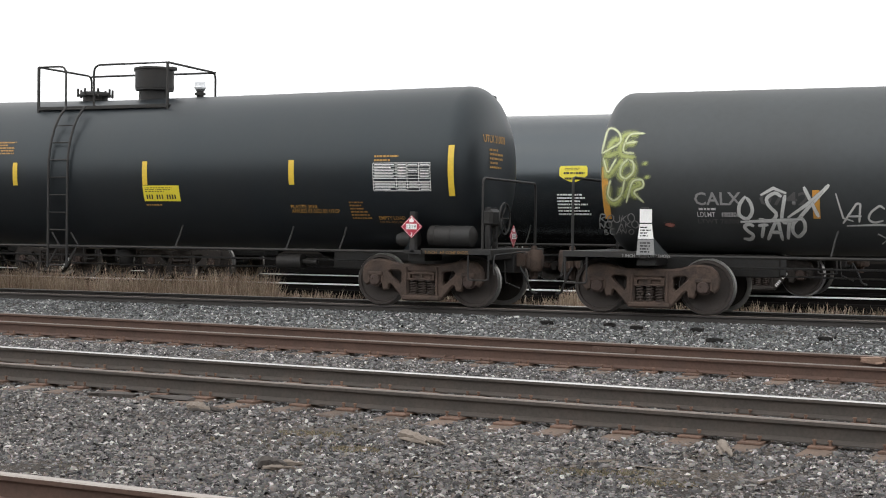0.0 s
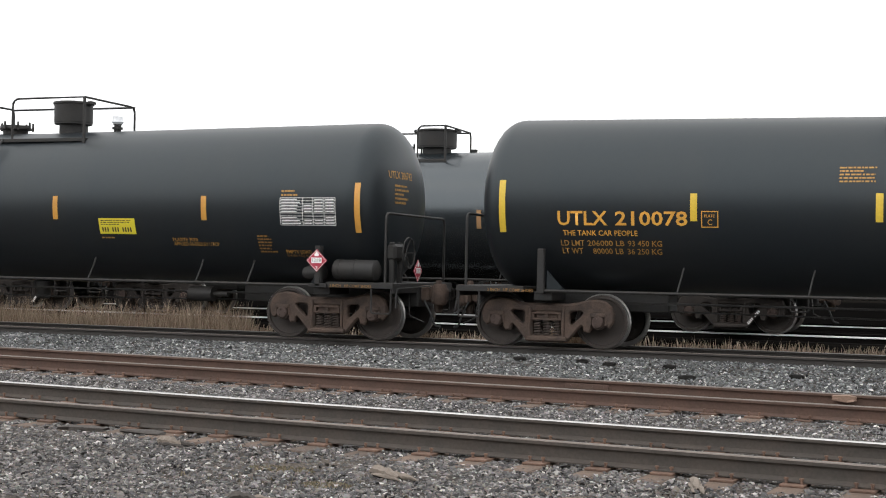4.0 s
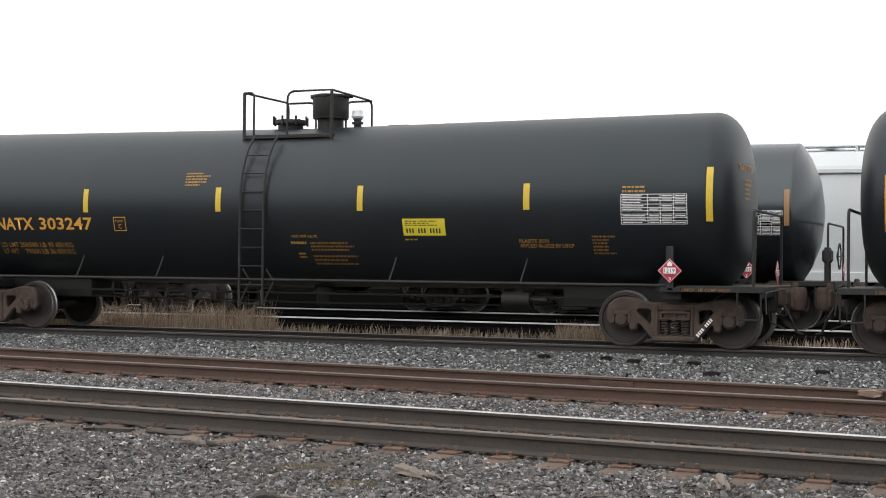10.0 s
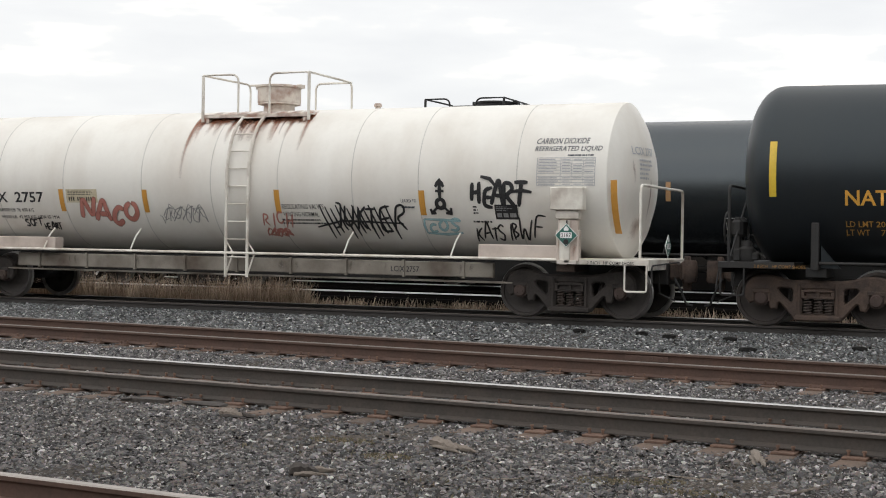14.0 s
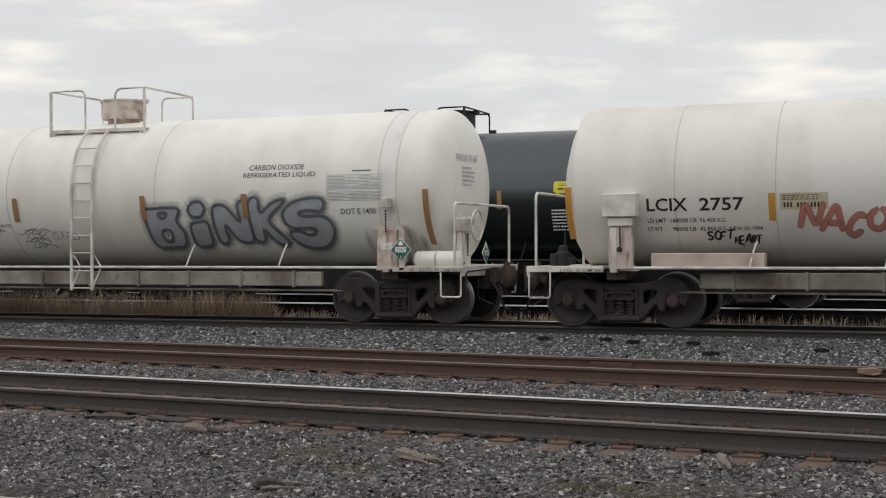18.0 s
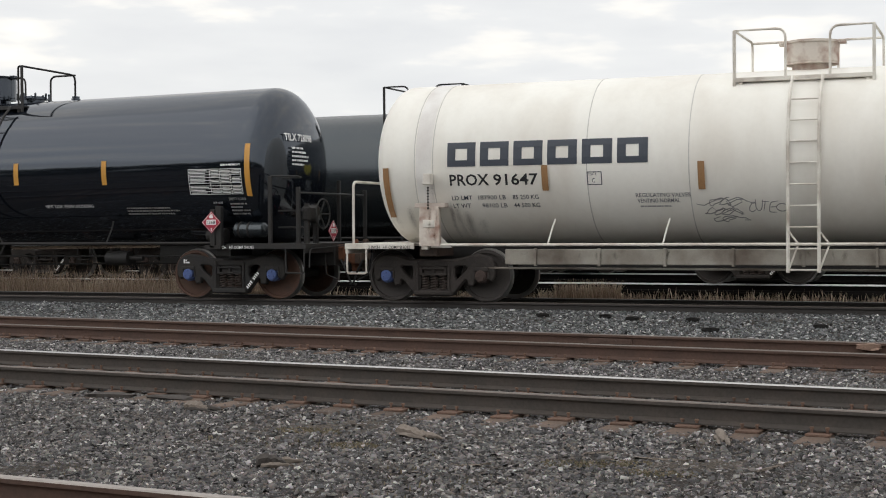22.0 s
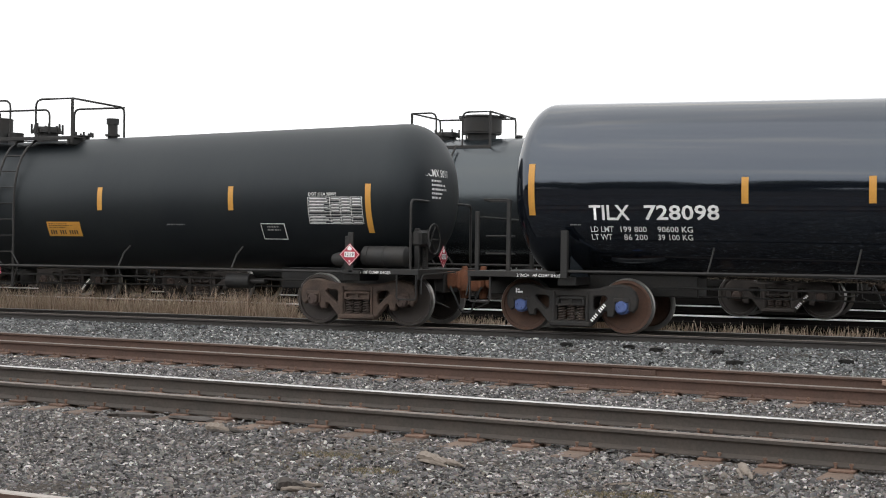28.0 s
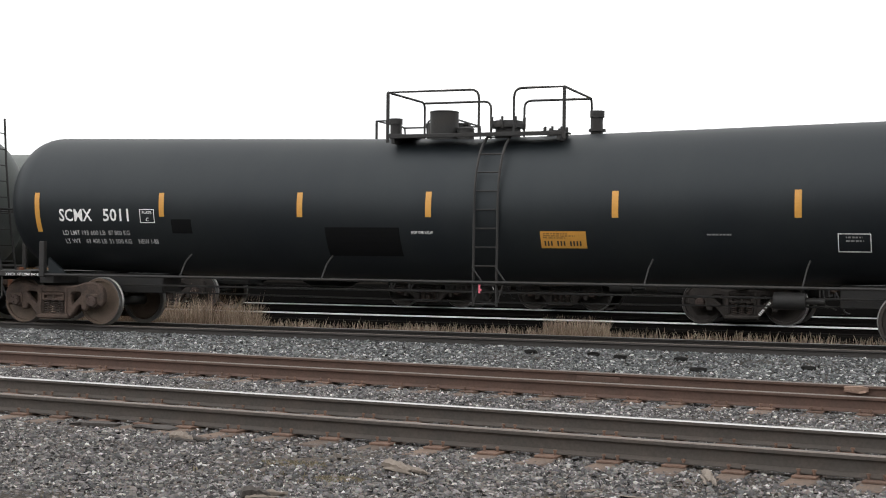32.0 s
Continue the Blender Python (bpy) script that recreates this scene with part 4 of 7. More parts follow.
def tank_car(x, y, z, c, moving=True):
    """One tank car from its table c: tank, underframe, trucks, ends, ladder, platform, fittings."""
    car = new(c.get("name", "tank_car"))
    tagged(car, c["label"], "tank car", c.get("group", "cars of the passing train"))
    car.matrix_basis = pose(x, y, z)
    if moving:
        CARS.append((car, x))
    rnd = random.Random(c["seed"])
    r, zc, half, tc = c["r"], c["zc"], c["half"], c["trucks"]
    paint, steel = c["paint"], c["steel"]
    tx = dict(zip((-1, 1), c.get("truck_x", (-tc, tc))))
    ex = dict(zip((-1, 1), c.get("end_x", (-half - 0.12, half + 0.12))))
    # tank
    bm = bmesh.new()
    lathe(bm, tank_profile(half, r, c["head"], c.get("sharp", False), c.get("bulge", 0.72)), 72, "X", (c.get("tank_dx", 0.0), 0, zc))
    rise, nil = c.get("slope", (0.0, 0.0))
    for v in bm.verts:
        v.co.z += rise * (abs(v.co.x) - nil)
    tank = part("tank", bm, paint, car, angle=50 if not c.get("sharp") else 14)
    SLOPES[tank] = (rise, nil)
    for s in c.get("seams", ()):
        bm = bmesh.new()
        lathe(bm, [(s - 0.011, r - 0.01), (s - 0.008, r + 0.003), (s + 0.008, r + 0.003), (s + 0.011, r - 0.01)], 72, "X", (0, 0, zc))
        part("jacket_seam", bm, M_SEAM_L, tank)
    for b0, b1 in c.get("bands", ()):
        bm = lathe(bmesh.new(), [(b0, r - 0.01), (b0 + 0.004, r + 0.0025), (b1 - 0.004, r + 0.0025), (b1, r - 0.01)], 72, "X", (0, 0, zc))
        part("jacket_band", bm, M_BAND, tank)
    for sx, top, h in c["stripes"]:
        w = 0.055
        marking("reflective_stripe", rects([(sx - w, top - h, sx + w, top)], 8), c["tape"], tank, r, zc, lift=c.get("stripe_lift", 0.006))
    # side sill pipe, struts and bolster posts
    zs = c.get("sill_z", 0.965)
    for sy in (-1, 1):
        part("side_pipe", tube(bmesh.new(), [(tx[-1], sy * 1.42, zs), (tx[1], sy * 1.42, zs)], 0.026, 8), steel, car)
        for sx in c["struts"]:
            part("strut", tube(bmesh.new(), [(sx, sy * 1.42, zs), (sx + 0.05, sy * 1.3, zs + 0.28), (sx + 0.08, sy * (r * 0.86), zs + 0.42)], 0.016, 6), steel, car)
        for s in (-1, 1):
            bm = bmesh.new()
            bx = tx[s]
            box(bm, (bx - 0.06, sy * 1.42 - 0.05, 0.92), (bx + 0.06, sy * 1.42 + 0.05, c.get("post_z", 1.66)), 0.012)
            bp = part("bolster_post", bm, steel, car)
            bm = bmesh.new()
            box(bm, (bx - 0.16, min(sy * 0.5, sy * 1.3), 0.8), (bx + 0.16, max(sy * 0.5, sy * 1.3), 0.95), 0.012)
            part("body_bolster", bm, M_TRUCK if steel is M_WSTEEL else steel, bp)
            bm = bmesh.new()
            a0 = bx - s * 0.08
            vs = [bm.verts.new(q) for q in ((a0, sy * 1.36, 0.95), (a0 - s * 0.26, sy * 1.1, 0.95), (a0, sy * 1.35, 1.3), (a0, sy * 1.3, 0.95), (a0 - s * 0.26, sy * 1.04, 0.95), (a0, sy * 1.29, 1.3))]
            for f in ((0, 1, 2), (3, 5, 4), (0, 3, 4, 1), (1, 4, 5, 2), (2, 5, 3, 0)):
                bm.faces.new([vs[i] for i in f])
            part("gusset", bm, paint, bp)
    # underframe gear
    for s in (-1, 1):
        bm = bmesh.new()
        box(bm, (min(s * (tc - 2.0), s * half), -0.34, 0.62), (max(s * (tc - 2.0), s * half), 0.34, 1.0), 0.02)
        part("stub_sill", bm, M_FRAME, car)
    if c.get("beam"):
        bm = bmesh.new()
        for sy in (-1, 1):
            box(bm, (-tc + 1.35, sy * 1.12 - 0.05, 0.66), (tc - 1.35, sy * 1.12 + 0.05, 0.92), 0.012)
            for k in range(9):
                bx = -tc + 1.9 + k * (2 * tc - 3.8) / 8
                box(bm, (bx - 0.02, sy * 1.18 - 0.03, 0.64), (bx + 0.02, sy * 1.18 + 0.03, 0.94))
        part("side_beam", bm, c.get("beam_mat", M_WSILL), car)
        part("train_pipe", tube(bmesh.new(), [(-tc + 0.9, -1.05, 0.6), (tc - 0.9, -1.05, 0.58)], 0.02, 6), M_WSILL, car)
        bm = bmesh.new()
        box(bm, (-tc + 1.3, -0.35, 0.55), (tc - 1.3, 0.35, 0.95), 0.02)
        part("centre_sill", bm, M_FRAME, car)
    else:
        part("brake_pipe", tube(bmesh.new(), [(-tc + 0.4, -0.5, 0.78), (tc - 0.4, -0.5, 0.78)], 0.02, 6), M_FRAME, car)
        part("brake_rod", tube(bmesh.new(), [(-tc + 0.3, -0.2, 0.66), (0.6, -0.3, 0.6), (tc - 0.3, -0.2, 0.66)], 0.016, 6), M_FRAME, car)
    bm = bmesh.new()
    lathe(bm, [(tc - 3.0, 0.0), (tc - 3.0, 0.14), (tc - 2.5, 0.14), (tc - 2.5, 0.05), (tc - 2.2, 0.05), (tc - 2.2, 0.0)], 16, "X", (0, -0.6, 0.74))
    part("brake_cylinder", bm, M_FRAME, car)
    bm = bmesh.new()
    lathe(bm, [(0.55, 0.0), (0.55, 0.11), (0.6, 0.14), (0.78, 0.14), (0.78, 0.2), (0.84, 0.2), (0.95, 0.15)], 18, "Z", (0.1, 0, 0))
    part("bottom_outlet", bm, M_FRAME, car)
    for s in (-1, 1):
        truck(car, tx[s], c.get("left_truck_mats", c["truck_mats"]) if s < 0 else c["truck_mats"], moving, c.get("stencil", 0) in (s, 2))
        end_platform(car, half, s, abs(ex[s]), steel, brake=(s == c.get("brake", 1)), rail=c.get("end_rail", 2.24), lift=c.get("brake_lift", 0.0), style=c.get("end_style", "loop"), brace=c.get("brace", False), valve=s in c.get("valve_ends", ()))
        coupler(car, s * (abs(ex[s]) + 0.42), s, c.get("coupler", M_TRUCK))
    # air tank and hazard placard at the brake end
    if c.get("air"):
        a0, a1 = c["air"]
        bm = bmesh.new()
        ar, az = c.get("air_r", 0.185), c.get("air_z", 1.24)
        lathe(bm, [(a0, 0.0), (a0 + 0.02, ar * 0.65), (a0 + 0.07, ar), (a1 - 0.07, ar), (a1 - 0.02, ar * 0.65), (a1, 0.0)], 24, "X", (0, -1.22, az))
        at_ = part("air_tank", bm, c.get("air_paint", steel), car)
        for q in ((a0 + a1) / 2, a0 + 0.16):
            part("strap", lathe(bmesh.new(), [(q - 0.015, ar - 0.005), (q - 0.015, ar + 0.01), (q + 0.015, ar + 0.01), (q + 0.015, ar - 0.005)], 24, "X", (0, -1.22, az)), steel, at_)
        bm = bmesh.new()
        lathe(bm, [(a0 - 0.62, 0.0), (a0 - 0.6, 0.09), (a0 - 0.5, 0.13), (a0 - 0.2, 0.13), (a0 - 0.18, 0.0)], 18, "X", (0, -1.15, 1.18))
        part("control_valve", bm, steel, at_)
    if c.get("placard"):
        px, pz, num, pm = c["placard"]
        bm = bmesh.new()
        box(bm, (px - 0.05, -1.5, 0.95), (px + 0.05, -1.46, 1.66), 0.006)
        box(bm, (px - 0.17, -1.5, 0.93), (px + 0.17, -1.44, 1.0), 0.006)
        b = part("placard_bracket", bm, steel, car)
        placard(b, px, pz, -1.52, num, pm, steel)
        placard(b, ex[1] + 0.22, 1.25, -0.45, num, pm, steel, 90)
    if c.get("shoe_sign"):
        for sx, m in c["shoe_sign"]:
            sg = letters("2 INCH   HF COMP SHOES", sx, 0.938, 0.8, 0.052)
            sg.materials.append(m)
            part("shoe_sign", sg, None, car, at=(0, -1.447, 0))["kind"] = "stuff"
    # ladder, platform and fittings
    l0, l1 = c["ladder"]
    p0, p1 = c["platform"]
    pz, top, hw = c["plat_z"], c["rail_z"], 0.86
    if c.get("has_top", True):
        ladder(car, l0, l1, r, zc, pz - 0.02, 0.56, steel, 10)
        bm = bmesh.new()
        for gy in (-hw, 0.42):
            y1 = gy + (hw - 0.42)
            box(bm, (p0, gy, pz - 0.03), (p1, y1, pz), 0.006)
        box(bm, (p0, -0.42, pz - 0.03), (p0 + 0.35, 0.42, pz), 0.006)
        for k in (p0 + 0.1, p1 - 0.1):
            box(bm, (k - 0.03, -hw, pz - 0.16), (k + 0.03, hw, pz - 0.03), 0.006)
        box(bm, (p0, -hw - 0.02, pz - 0.07), (p1, -hw + 0.03, pz), 0.006)
        pl = part("platform", bm, c.get("plat_mat", steel), car, "grated walkway round the top fittings")
        railings(pl, p0, p1, (l0 - 0.12, l1 + 0.1), pz, top, hw, steel)
        for kind, dx, dz, dr, dh in c["domes"]:
            dome(car, dx, dz, dr, dh, c.get("dome_mat", steel), kind)
        if c.get("white_cap"):
            bm = bmesh.new()
            lathe(bm, [(zc + r + 0.1, 0.07), (zc + r + 0.16, 0.12), (zc + r + 0.2, 0.1), (zc + r + 0.27, 0.1), (zc + r + 0.28, 0.0)], 14, "Z", (c["white_cap"], 0, 0))
            part("valve_cap", bm, M_GLASSW, car, "pale plastic valve cap")
    # lettering: (name, text, x, z, w, h, material)
    for nm, tx, lx, lz, lw, lh, lm, *sk in c.get("texts", ()):
        marking(nm, letters(tx, lx, lz, lw, lh, sk[0] if sk else 0.0), lm, tank, r, zc, "stencilled words " + tx if nm == "lettering" else "")
    for bx, bz, bw, bh, n, m in c.get("prints", ()):
        marking("small_print", rects(bars(bx, bz, bw, bh, n, rnd), 1), m, tank, r, zc)
    for x0, z0, x1, z1, m in c.get("tables", ()):
        data_table(tank, x0, z0, x1, z1, r, zc, m, rnd)
    for x0, z0, x1, z1, m, ink in c.get("signs", ()):
        sg = marking("emergency_sign", rects([(x0, z0, x1, z1)], 6), m, tank, r, zc, "sign with small unreadable print")
        w, h = x1 - x0, z1 - z0
        if ink:
            marking("print", rects(bars(x0 + 0.06 * w, z0 + h * 0.56, w * 0.86, h * 0.36, 3, rnd, 0.6) + [(x0 + w * (0.08 + 0.07 * k), z0 + h * 0.14, x0 + w * (0.08 + 0.07 * k) + 0.028, z0 + h * 0.42) for k in range(12) if k not in (3, 7)], 1), ink, tank, r, zc, lift=0.011)
    for x0, z0, x1, z1, m in c.get("frames", ()):
        t = 0.014
        marking("box_outline", rects([(x0, z0, x1, z0 + t), (x0, z1 - t, x1, z1), (x0, z0 + t, x0 + t, z1 - t), (x1 - t, z0 + t, x1, z1 - t)], 6), m, tank, r, zc)
    for fn in c.get("extra", ()):
        fn(car, tank, c, rnd)
    # stencils on the right head
    if c.get("head_print"):
        m = c["head_print"]
        q_ = r / 1.49
        me = letters(c["mark"], -0.5 * q_, zc + 0.46 * q_, 0.92 * q_, 0.14)
        me2 = rects(bars(-0.32 * q_, zc, 0.62, 0.38, 5, rnd), 2)
        for q in (me, me2):
            for v in q.vertices:
                yy, zz = v.co.x - 0.3, v.co.z
                rad = min(0.999, math.hypot(yy, zz - zc) / r)
                v.co = (head_x(c, rad) + 0.015, yy, zz)
            q.materials.clear()
            q.materials.append(m)
            q.update()
            part("head_lettering", q, None, tank)["kind"] = "stuff"
    return car


def spray(name, me, mat, label, lift=0.012):
    def put(car, tank, c, rnd):
        me_ = me(rnd) if callable(me) else me
        marking(name, me_, mat, tank, c["r"], c["zc"], label, lift)
    return put


BLACK_TRUCK = (M_TRUCK, M_WHEEL_B, M_CAP)
DARK_TRUCK = (M_TRUCK_E, M_WHEEL, M_CAP)
BLUE_CAP_TRUCK = (M_TRUCK_E, M_WHEEL, M_CAP, M_CAP_B)
NEW_TRUCK = (M_TRUCK_D, M_WHEEL_R, M_CAP_B)


def row(z, h, mat, *words):
    """A line of lettering, word by word: (text, start, width)."""
    return [("lettering", tx, x, z, w, h, mat) for tx, x, w in words]


def utlx(marks, weights, xs, tape, seed, sign_x, plate_x, mark_z=2.03, drop=0.0):
    """Long black tank cars with orange stencils; marks: two words with their start and width; weights: two lines of three."""
    q = [(2.8 if i in (0, 5) else 2.57) - drop for i in range(6)]
    mz = mark_z
    texts = [("reporting_mark", tx, x, mz, w, 0.235, M_LET_O) for tx, x, w in marks]
    texts += row(mz - 0.33, 0.09, M_LET_DM, *weights[0]) + row(mz - 0.46, 0.092, M_LET_DM, *weights[1])
    texts += row(mz + 0.14, 0.045, M_LET_O, ("PLATE", plate_x + 0.05, 0.16)) + row(mz + 0.02, 0.09, M_LET_O, ("C", plate_x + 0.1, 0.07))
    return dict(label="black tank car with orange lettering and railed top platform", r=1.49, zc=2.43, half=8.07, head=0.56, bulge=0.6, slope=(0.009, 5.3), trucks=6.9, truck_x=(-6.82, 6.98), end_x=(-8.15, 8.24), paint=M_BLACK, steel=M_FRAME, seed=seed,
                stripes=[(x, q[i], 0.87 if i in (0, 5) else 0.44) for i, x in enumerate(xs)], tape=tape, struts=(-4.55, -2.5, 2.15, 4.48, 5.54), truck_mats=BLACK_TRUCK, brake=1,
                air=(7.16, 8.06), placard=(6.98, 1.4, "1219", M_RED), shoe_sign=[(7.2, M_LET_DO), (-7.75, M_LET_DO)], ladder=(-0.63, -0.19), platform=(-1.4, 1.6), plat_z=3.7, rail_z=4.49,
                domes=[("nozzle", -0.68, 3.93, 0.33, 0.12), ("bonnet", 0.73, 4.03, 0.38, 0.46), ("valve", 1.78, 3.92, 0.07, 0.15)], white_cap=1.78, mark=" ".join(m[0] for m in marks), head_print=M_LET_DM, texts=texts,
                frames=[(plate_x, mz - 0.02, plate_x + 0.27, mz + 0.24, M_LET_O)], tables=[(6.22, 2.02, 7.3, 2.5, M_LET_W)], signs=[(sign_x, 1.83, sign_x + 0.79, 2.12, M_SIGN_Y, M_LET_K)],
                prints=[(-2.06, 2.73, 0.56, 0.27, 5, M_LET_DM), (5.7, 1.52, 0.4, 0.33, 6, M_LET_DO), (6.24, 2.52, 0.46, 0.14, 2, M_LET_DM), (sign_x + 0.02, 1.74, 0.44, 0.05, 1, M_LET_DM)])


def coating(x, year, mat):
    """The two lines on the tank's lining."""
    return row(1.71, 0.062, mat, ("PLASITE 3070", x, 0.52)) + row(1.63, 0.066, mat, ("APPLIED " + year + " BY UTCP", x, 0.95))


PEOPLE = row(1.885, 0.088, M_LET_O, ("THE TANK CAR PEOPLE", -6.46, 1.25))
EMPTY = row(1.52, 0.062, M_LET_DM, ("EMPTY LOAD", 6.22, 0.5)) + row(1.45, 0.05, M_LET_DO, ("1/4 IN ADJ BLK", 6.22, 0.5))
CAR_B = utlx((("UTLX", -6.54, 0.84), ("210078", -5.57, 1.18)), ((("LD LMT", -6.51, 0.4), ("206000 LB", -6.06, 0.62), ("93 450 KG", -5.38, 0.56)), (("LT WT", -6.5, 0.35), ("80000 LB", -5.98, 0.51), ("36 250 KG", -5.4, 0.57))),
             (-7.5, -4.29, -1.46, 1.52, 4.61, 7.68), M_YELLOW, 2, 1.46, -4.17, 2.05)
CAR_C = utlx((("UTLX", -6.45, 0.84), ("206742", -5.49, 1.22)), ((("LD LMT", -6.44, 0.39), ("205400 LB", -6.0, 0.58), ("93 150 KG", -5.3, 0.53)), (("LT WT", -6.45, 0.33), ("80600 LB", -5.94, 0.51), ("36 550 KG", -5.32, 0.54))),
             (-7.56, -4.07, -1.27, 1.43, 4.66, 7.72), M_ORANGE, 3, 2.39, -3.86, 2.015, 0.035)
CAR_D = utlx((("NATX", -6.37, 0.89), ("303247", -5.34, 1.23)), ((("LD LMT", -6.37, 0.41), ("206500 LB", -5.92, 0.62), ("93 650 KG", -5.25, 0.58)), (("LT WT", -6.37, 0.35), ("79500 LB", -5.85, 0.54), ("36 050 KG", -5.26, 0.58))),
             (-7.47, -4.23, -1.33, 1.53, 4.6, 7.66), M_YELLOW, 4, 2.33, -3.62, 1.93)
CAR_B["texts"] += PEOPLE + EMPTY + coating(4.53, "07-2022", M_LET_DM)
CAR_C["texts"] += [(a, b, c, d - 0.01, *e) for a, b, c, d, *e in PEOPLE] + EMPTY + coating(3.94, "06-2022", M_LET_DM)
CAR_D["texts"] += coating(4.43, "06-2022", M_LET_DM) + row(1.79, 0.05, M_LET_DM, ("NOT OPR VALVE", 0.14, 0.5))
CAR_D.update(stencil=1, brake=-1, brace=True, valve_ends=(-1,), air=None, truck_x=(-6.81, 7.02), end_x=(-8.16, 8.35), placard=(7.04, 1.27, "1219", M_RED), platform=(-1.16, 0.65), ladder=(-0.84, -0.36), struts=(-4.48, -2.7, 2.07, 4.48), sill_z=1.03,
             domes=[("nozzle", -0.65, 3.93, 0.32, 0.12), ("bonnet", 0.2, 4.03, 0.34, 0.46), ("valve", 0.76, 3.92, 0.07, 0.15)], white_cap=0.76)
CAR_D["stripes"] = [(x, (2.93, 2.7)[i in (1, 2, 3, 4)], h) for i, (x, t, h) in enumerate(CAR_D["stripes"])]
CAR_D["prints"] += [(0.1, 1.66, 0.32, 0.09, 1, M_LET_DM), (0.48, 1.55, 0.9, 0.18, 3, M_LET_DO), (0.2, 1.42, 0.2, 0.12, 2, M_LET_DM), (0.48, 1.3, 0.9, 0.2, 3, M_LET_DO)]


def drips(runs, ease=True):
    """Runs of rust or grime (place, top, length, width) that thin out downwards, as one mesh."""
    bm = bmesh.new()
    for k, (x, z, ln, w) in enumerate(runs):
        me = stroke([[(x + 0.012 * math.sin(5 * i / 24 + k), z - ln * i / 24) for i in range(25)]], w, 0.9, 0.9)
        me.transform(Matrix.Translation((0, -0.0003 * k, 0)))
        for i, q in enumerate(me.attributes["cover"].data if ease else ()):
            q.value *= min(1.0, (i // 4) / 9) * (0.6 + 0.4 * math.sin(k * 2.3))
        bm.from_mesh(me)
        bpy.data.meshes.remove(me)
    me = bpy.data.meshes.new("runs")
    bm.to_mesh(me)
    bm.free()
    return me


def rust_runs(runs, n, x0, x1, z_top):
    """Long runs (place, length, width) and many short ones below the platform's edge."""
    def make(rnd):
        short = [(rnd.uniform(x0, x1), rnd.uniform(0.15, 0.6), rnd.uniform(0.03, 0.1)) for k in range(n)]
        return drips([(x, z_top - rnd.uniform(0, 0.01), ln, w) for x, ln, w in list(runs) + short], False)
    return make


def beam_rust(n, x0, x1, y=-1.176, z=0.918):
    """Grime running down the side beam from its top edge."""
    def put(car, tank, c, rnd):
        me = drips([(rnd.uniform(x0, x1), z - rnd.uniform(0, 0.03), rnd.uniform(0.14, 0.24), rnd.uniform(0.02, 0.09)) for k in range(n)])
        me.materials.append(M_GRIME)
        part("grime_run", me, None, car, "grey brown grime streaks on the side beam", at=(0, y, 0))
    return put


def head_stains(runs):
    """Brown runs down the tank's flat head."""
    def put(car, tank, c, rnd):
        me = drips(runs)
        for v in me.vertices:
            yy, zz, up = v.co.x, v.co.z, v.co.y
            v.co = (head_x(c, min(0.999, math.hypot(yy, zz - c["zc"]) / c["r"])) + 0.006 - up, yy, zz)
        me.materials.append(M_RUSTRUN)
        part("rust_run", me, None, tank, "brown stains down the tank's head")
    return put


GLYPHS = {"S": [[(0.9, 0.85), (0.5, 1.0), (0.1, 0.8), (0.4, 0.52), (0.85, 0.35), (0.6, 0.02), (0.05, 0.12)]], "O": [[(0.5, 1.0), (0.1, 0.7), (0.15, 0.2), (0.55, 0.0), (0.95, 0.35), (0.85, 0.8), (0.5, 1.0)]],
          "F": [[(0.15, 0.0), (0.25, 1.0), (0.95, 0.95)], [(0.2, 0.5), (0.75, 0.52)]], "T": [[(0.0, 0.95), (1.0, 1.0)], [(0.55, 1.0), (0.45, 0.0)]], "H": [[(0.1, 0.0), (0.2, 1.0)], [(0.85, 1.0), (0.8, -0.05)], [(0.1, 0.45), (0.9, 0.55)]],
          "E": [[(0.95, 1.0), (0.15, 0.95), (0.1, 0.03), (0.95, 0.0)], [(0.12, 0.5), (0.85, 0.54)]], "A": [[(0.0, 0.0), (0.45, 1.0), (0.6, 0.95), (0.95, 0.0)], [(0.2, 0.35), (0.85, 0.4)]],
          "R": [[(0.1, 0.0), (0.15, 1.0), (0.7, 0.95), (0.85, 0.7), (0.2, 0.5), (1.0, 0.0)]], "N": [[(0.1, 0.0), (0.2, 0.95), (0.75, 0.05), (0.95, 1.0)]], "C": [[(0.95, 0.8), (0.55, 1.0), (0.15, 0.65), (0.2, 0.2), (0.6, 0.0), (1.0, 0.25)]],
          "I": [[(0.5, 0.0), (0.55, 1.0)]], "D": [[(0.15, 0.0), (0.2, 1.0), (0.8, 0.85), (0.95, 0.4), (0.1, 0.0)]], "V": [[(0.0, 1.0), (0.4, 0.0), (0.95, 1.0)]], "U": [[(0.1, 1.0), (0.15, 0.2), (0.5, 0.0), (0.85, 0.25), (0.9, 1.0)]],
          "L": [[(0.2, 1.0), (0.15, 0.0), (0.9, 0.05)]], "X": [[(0.0, 0.0), (1.0, 1.0)], [(0.05, 1.0), (0.9, 0.0)]], "J": [[(0.3, 1.0), (0.7, 0.95), (0.6, 0.1), (0.1, 0.05)]], "K": [[(0.15, 1.0), (0.1, 0.0)], [(0.9, 1.0), (0.15, 0.5), (0.95, 0.0)]],
          "B": [[(0.1, 0.0), (0.15, 1.0), (0.75, 0.85), (0.2, 0.52), (0.9, 0.3), (0.1, 0.0)]], "W": [[(0.0, 1.0), (0.25, 0.0), (0.5, 0.7), (0.75, 0.0), (1.0, 1.0)]]}


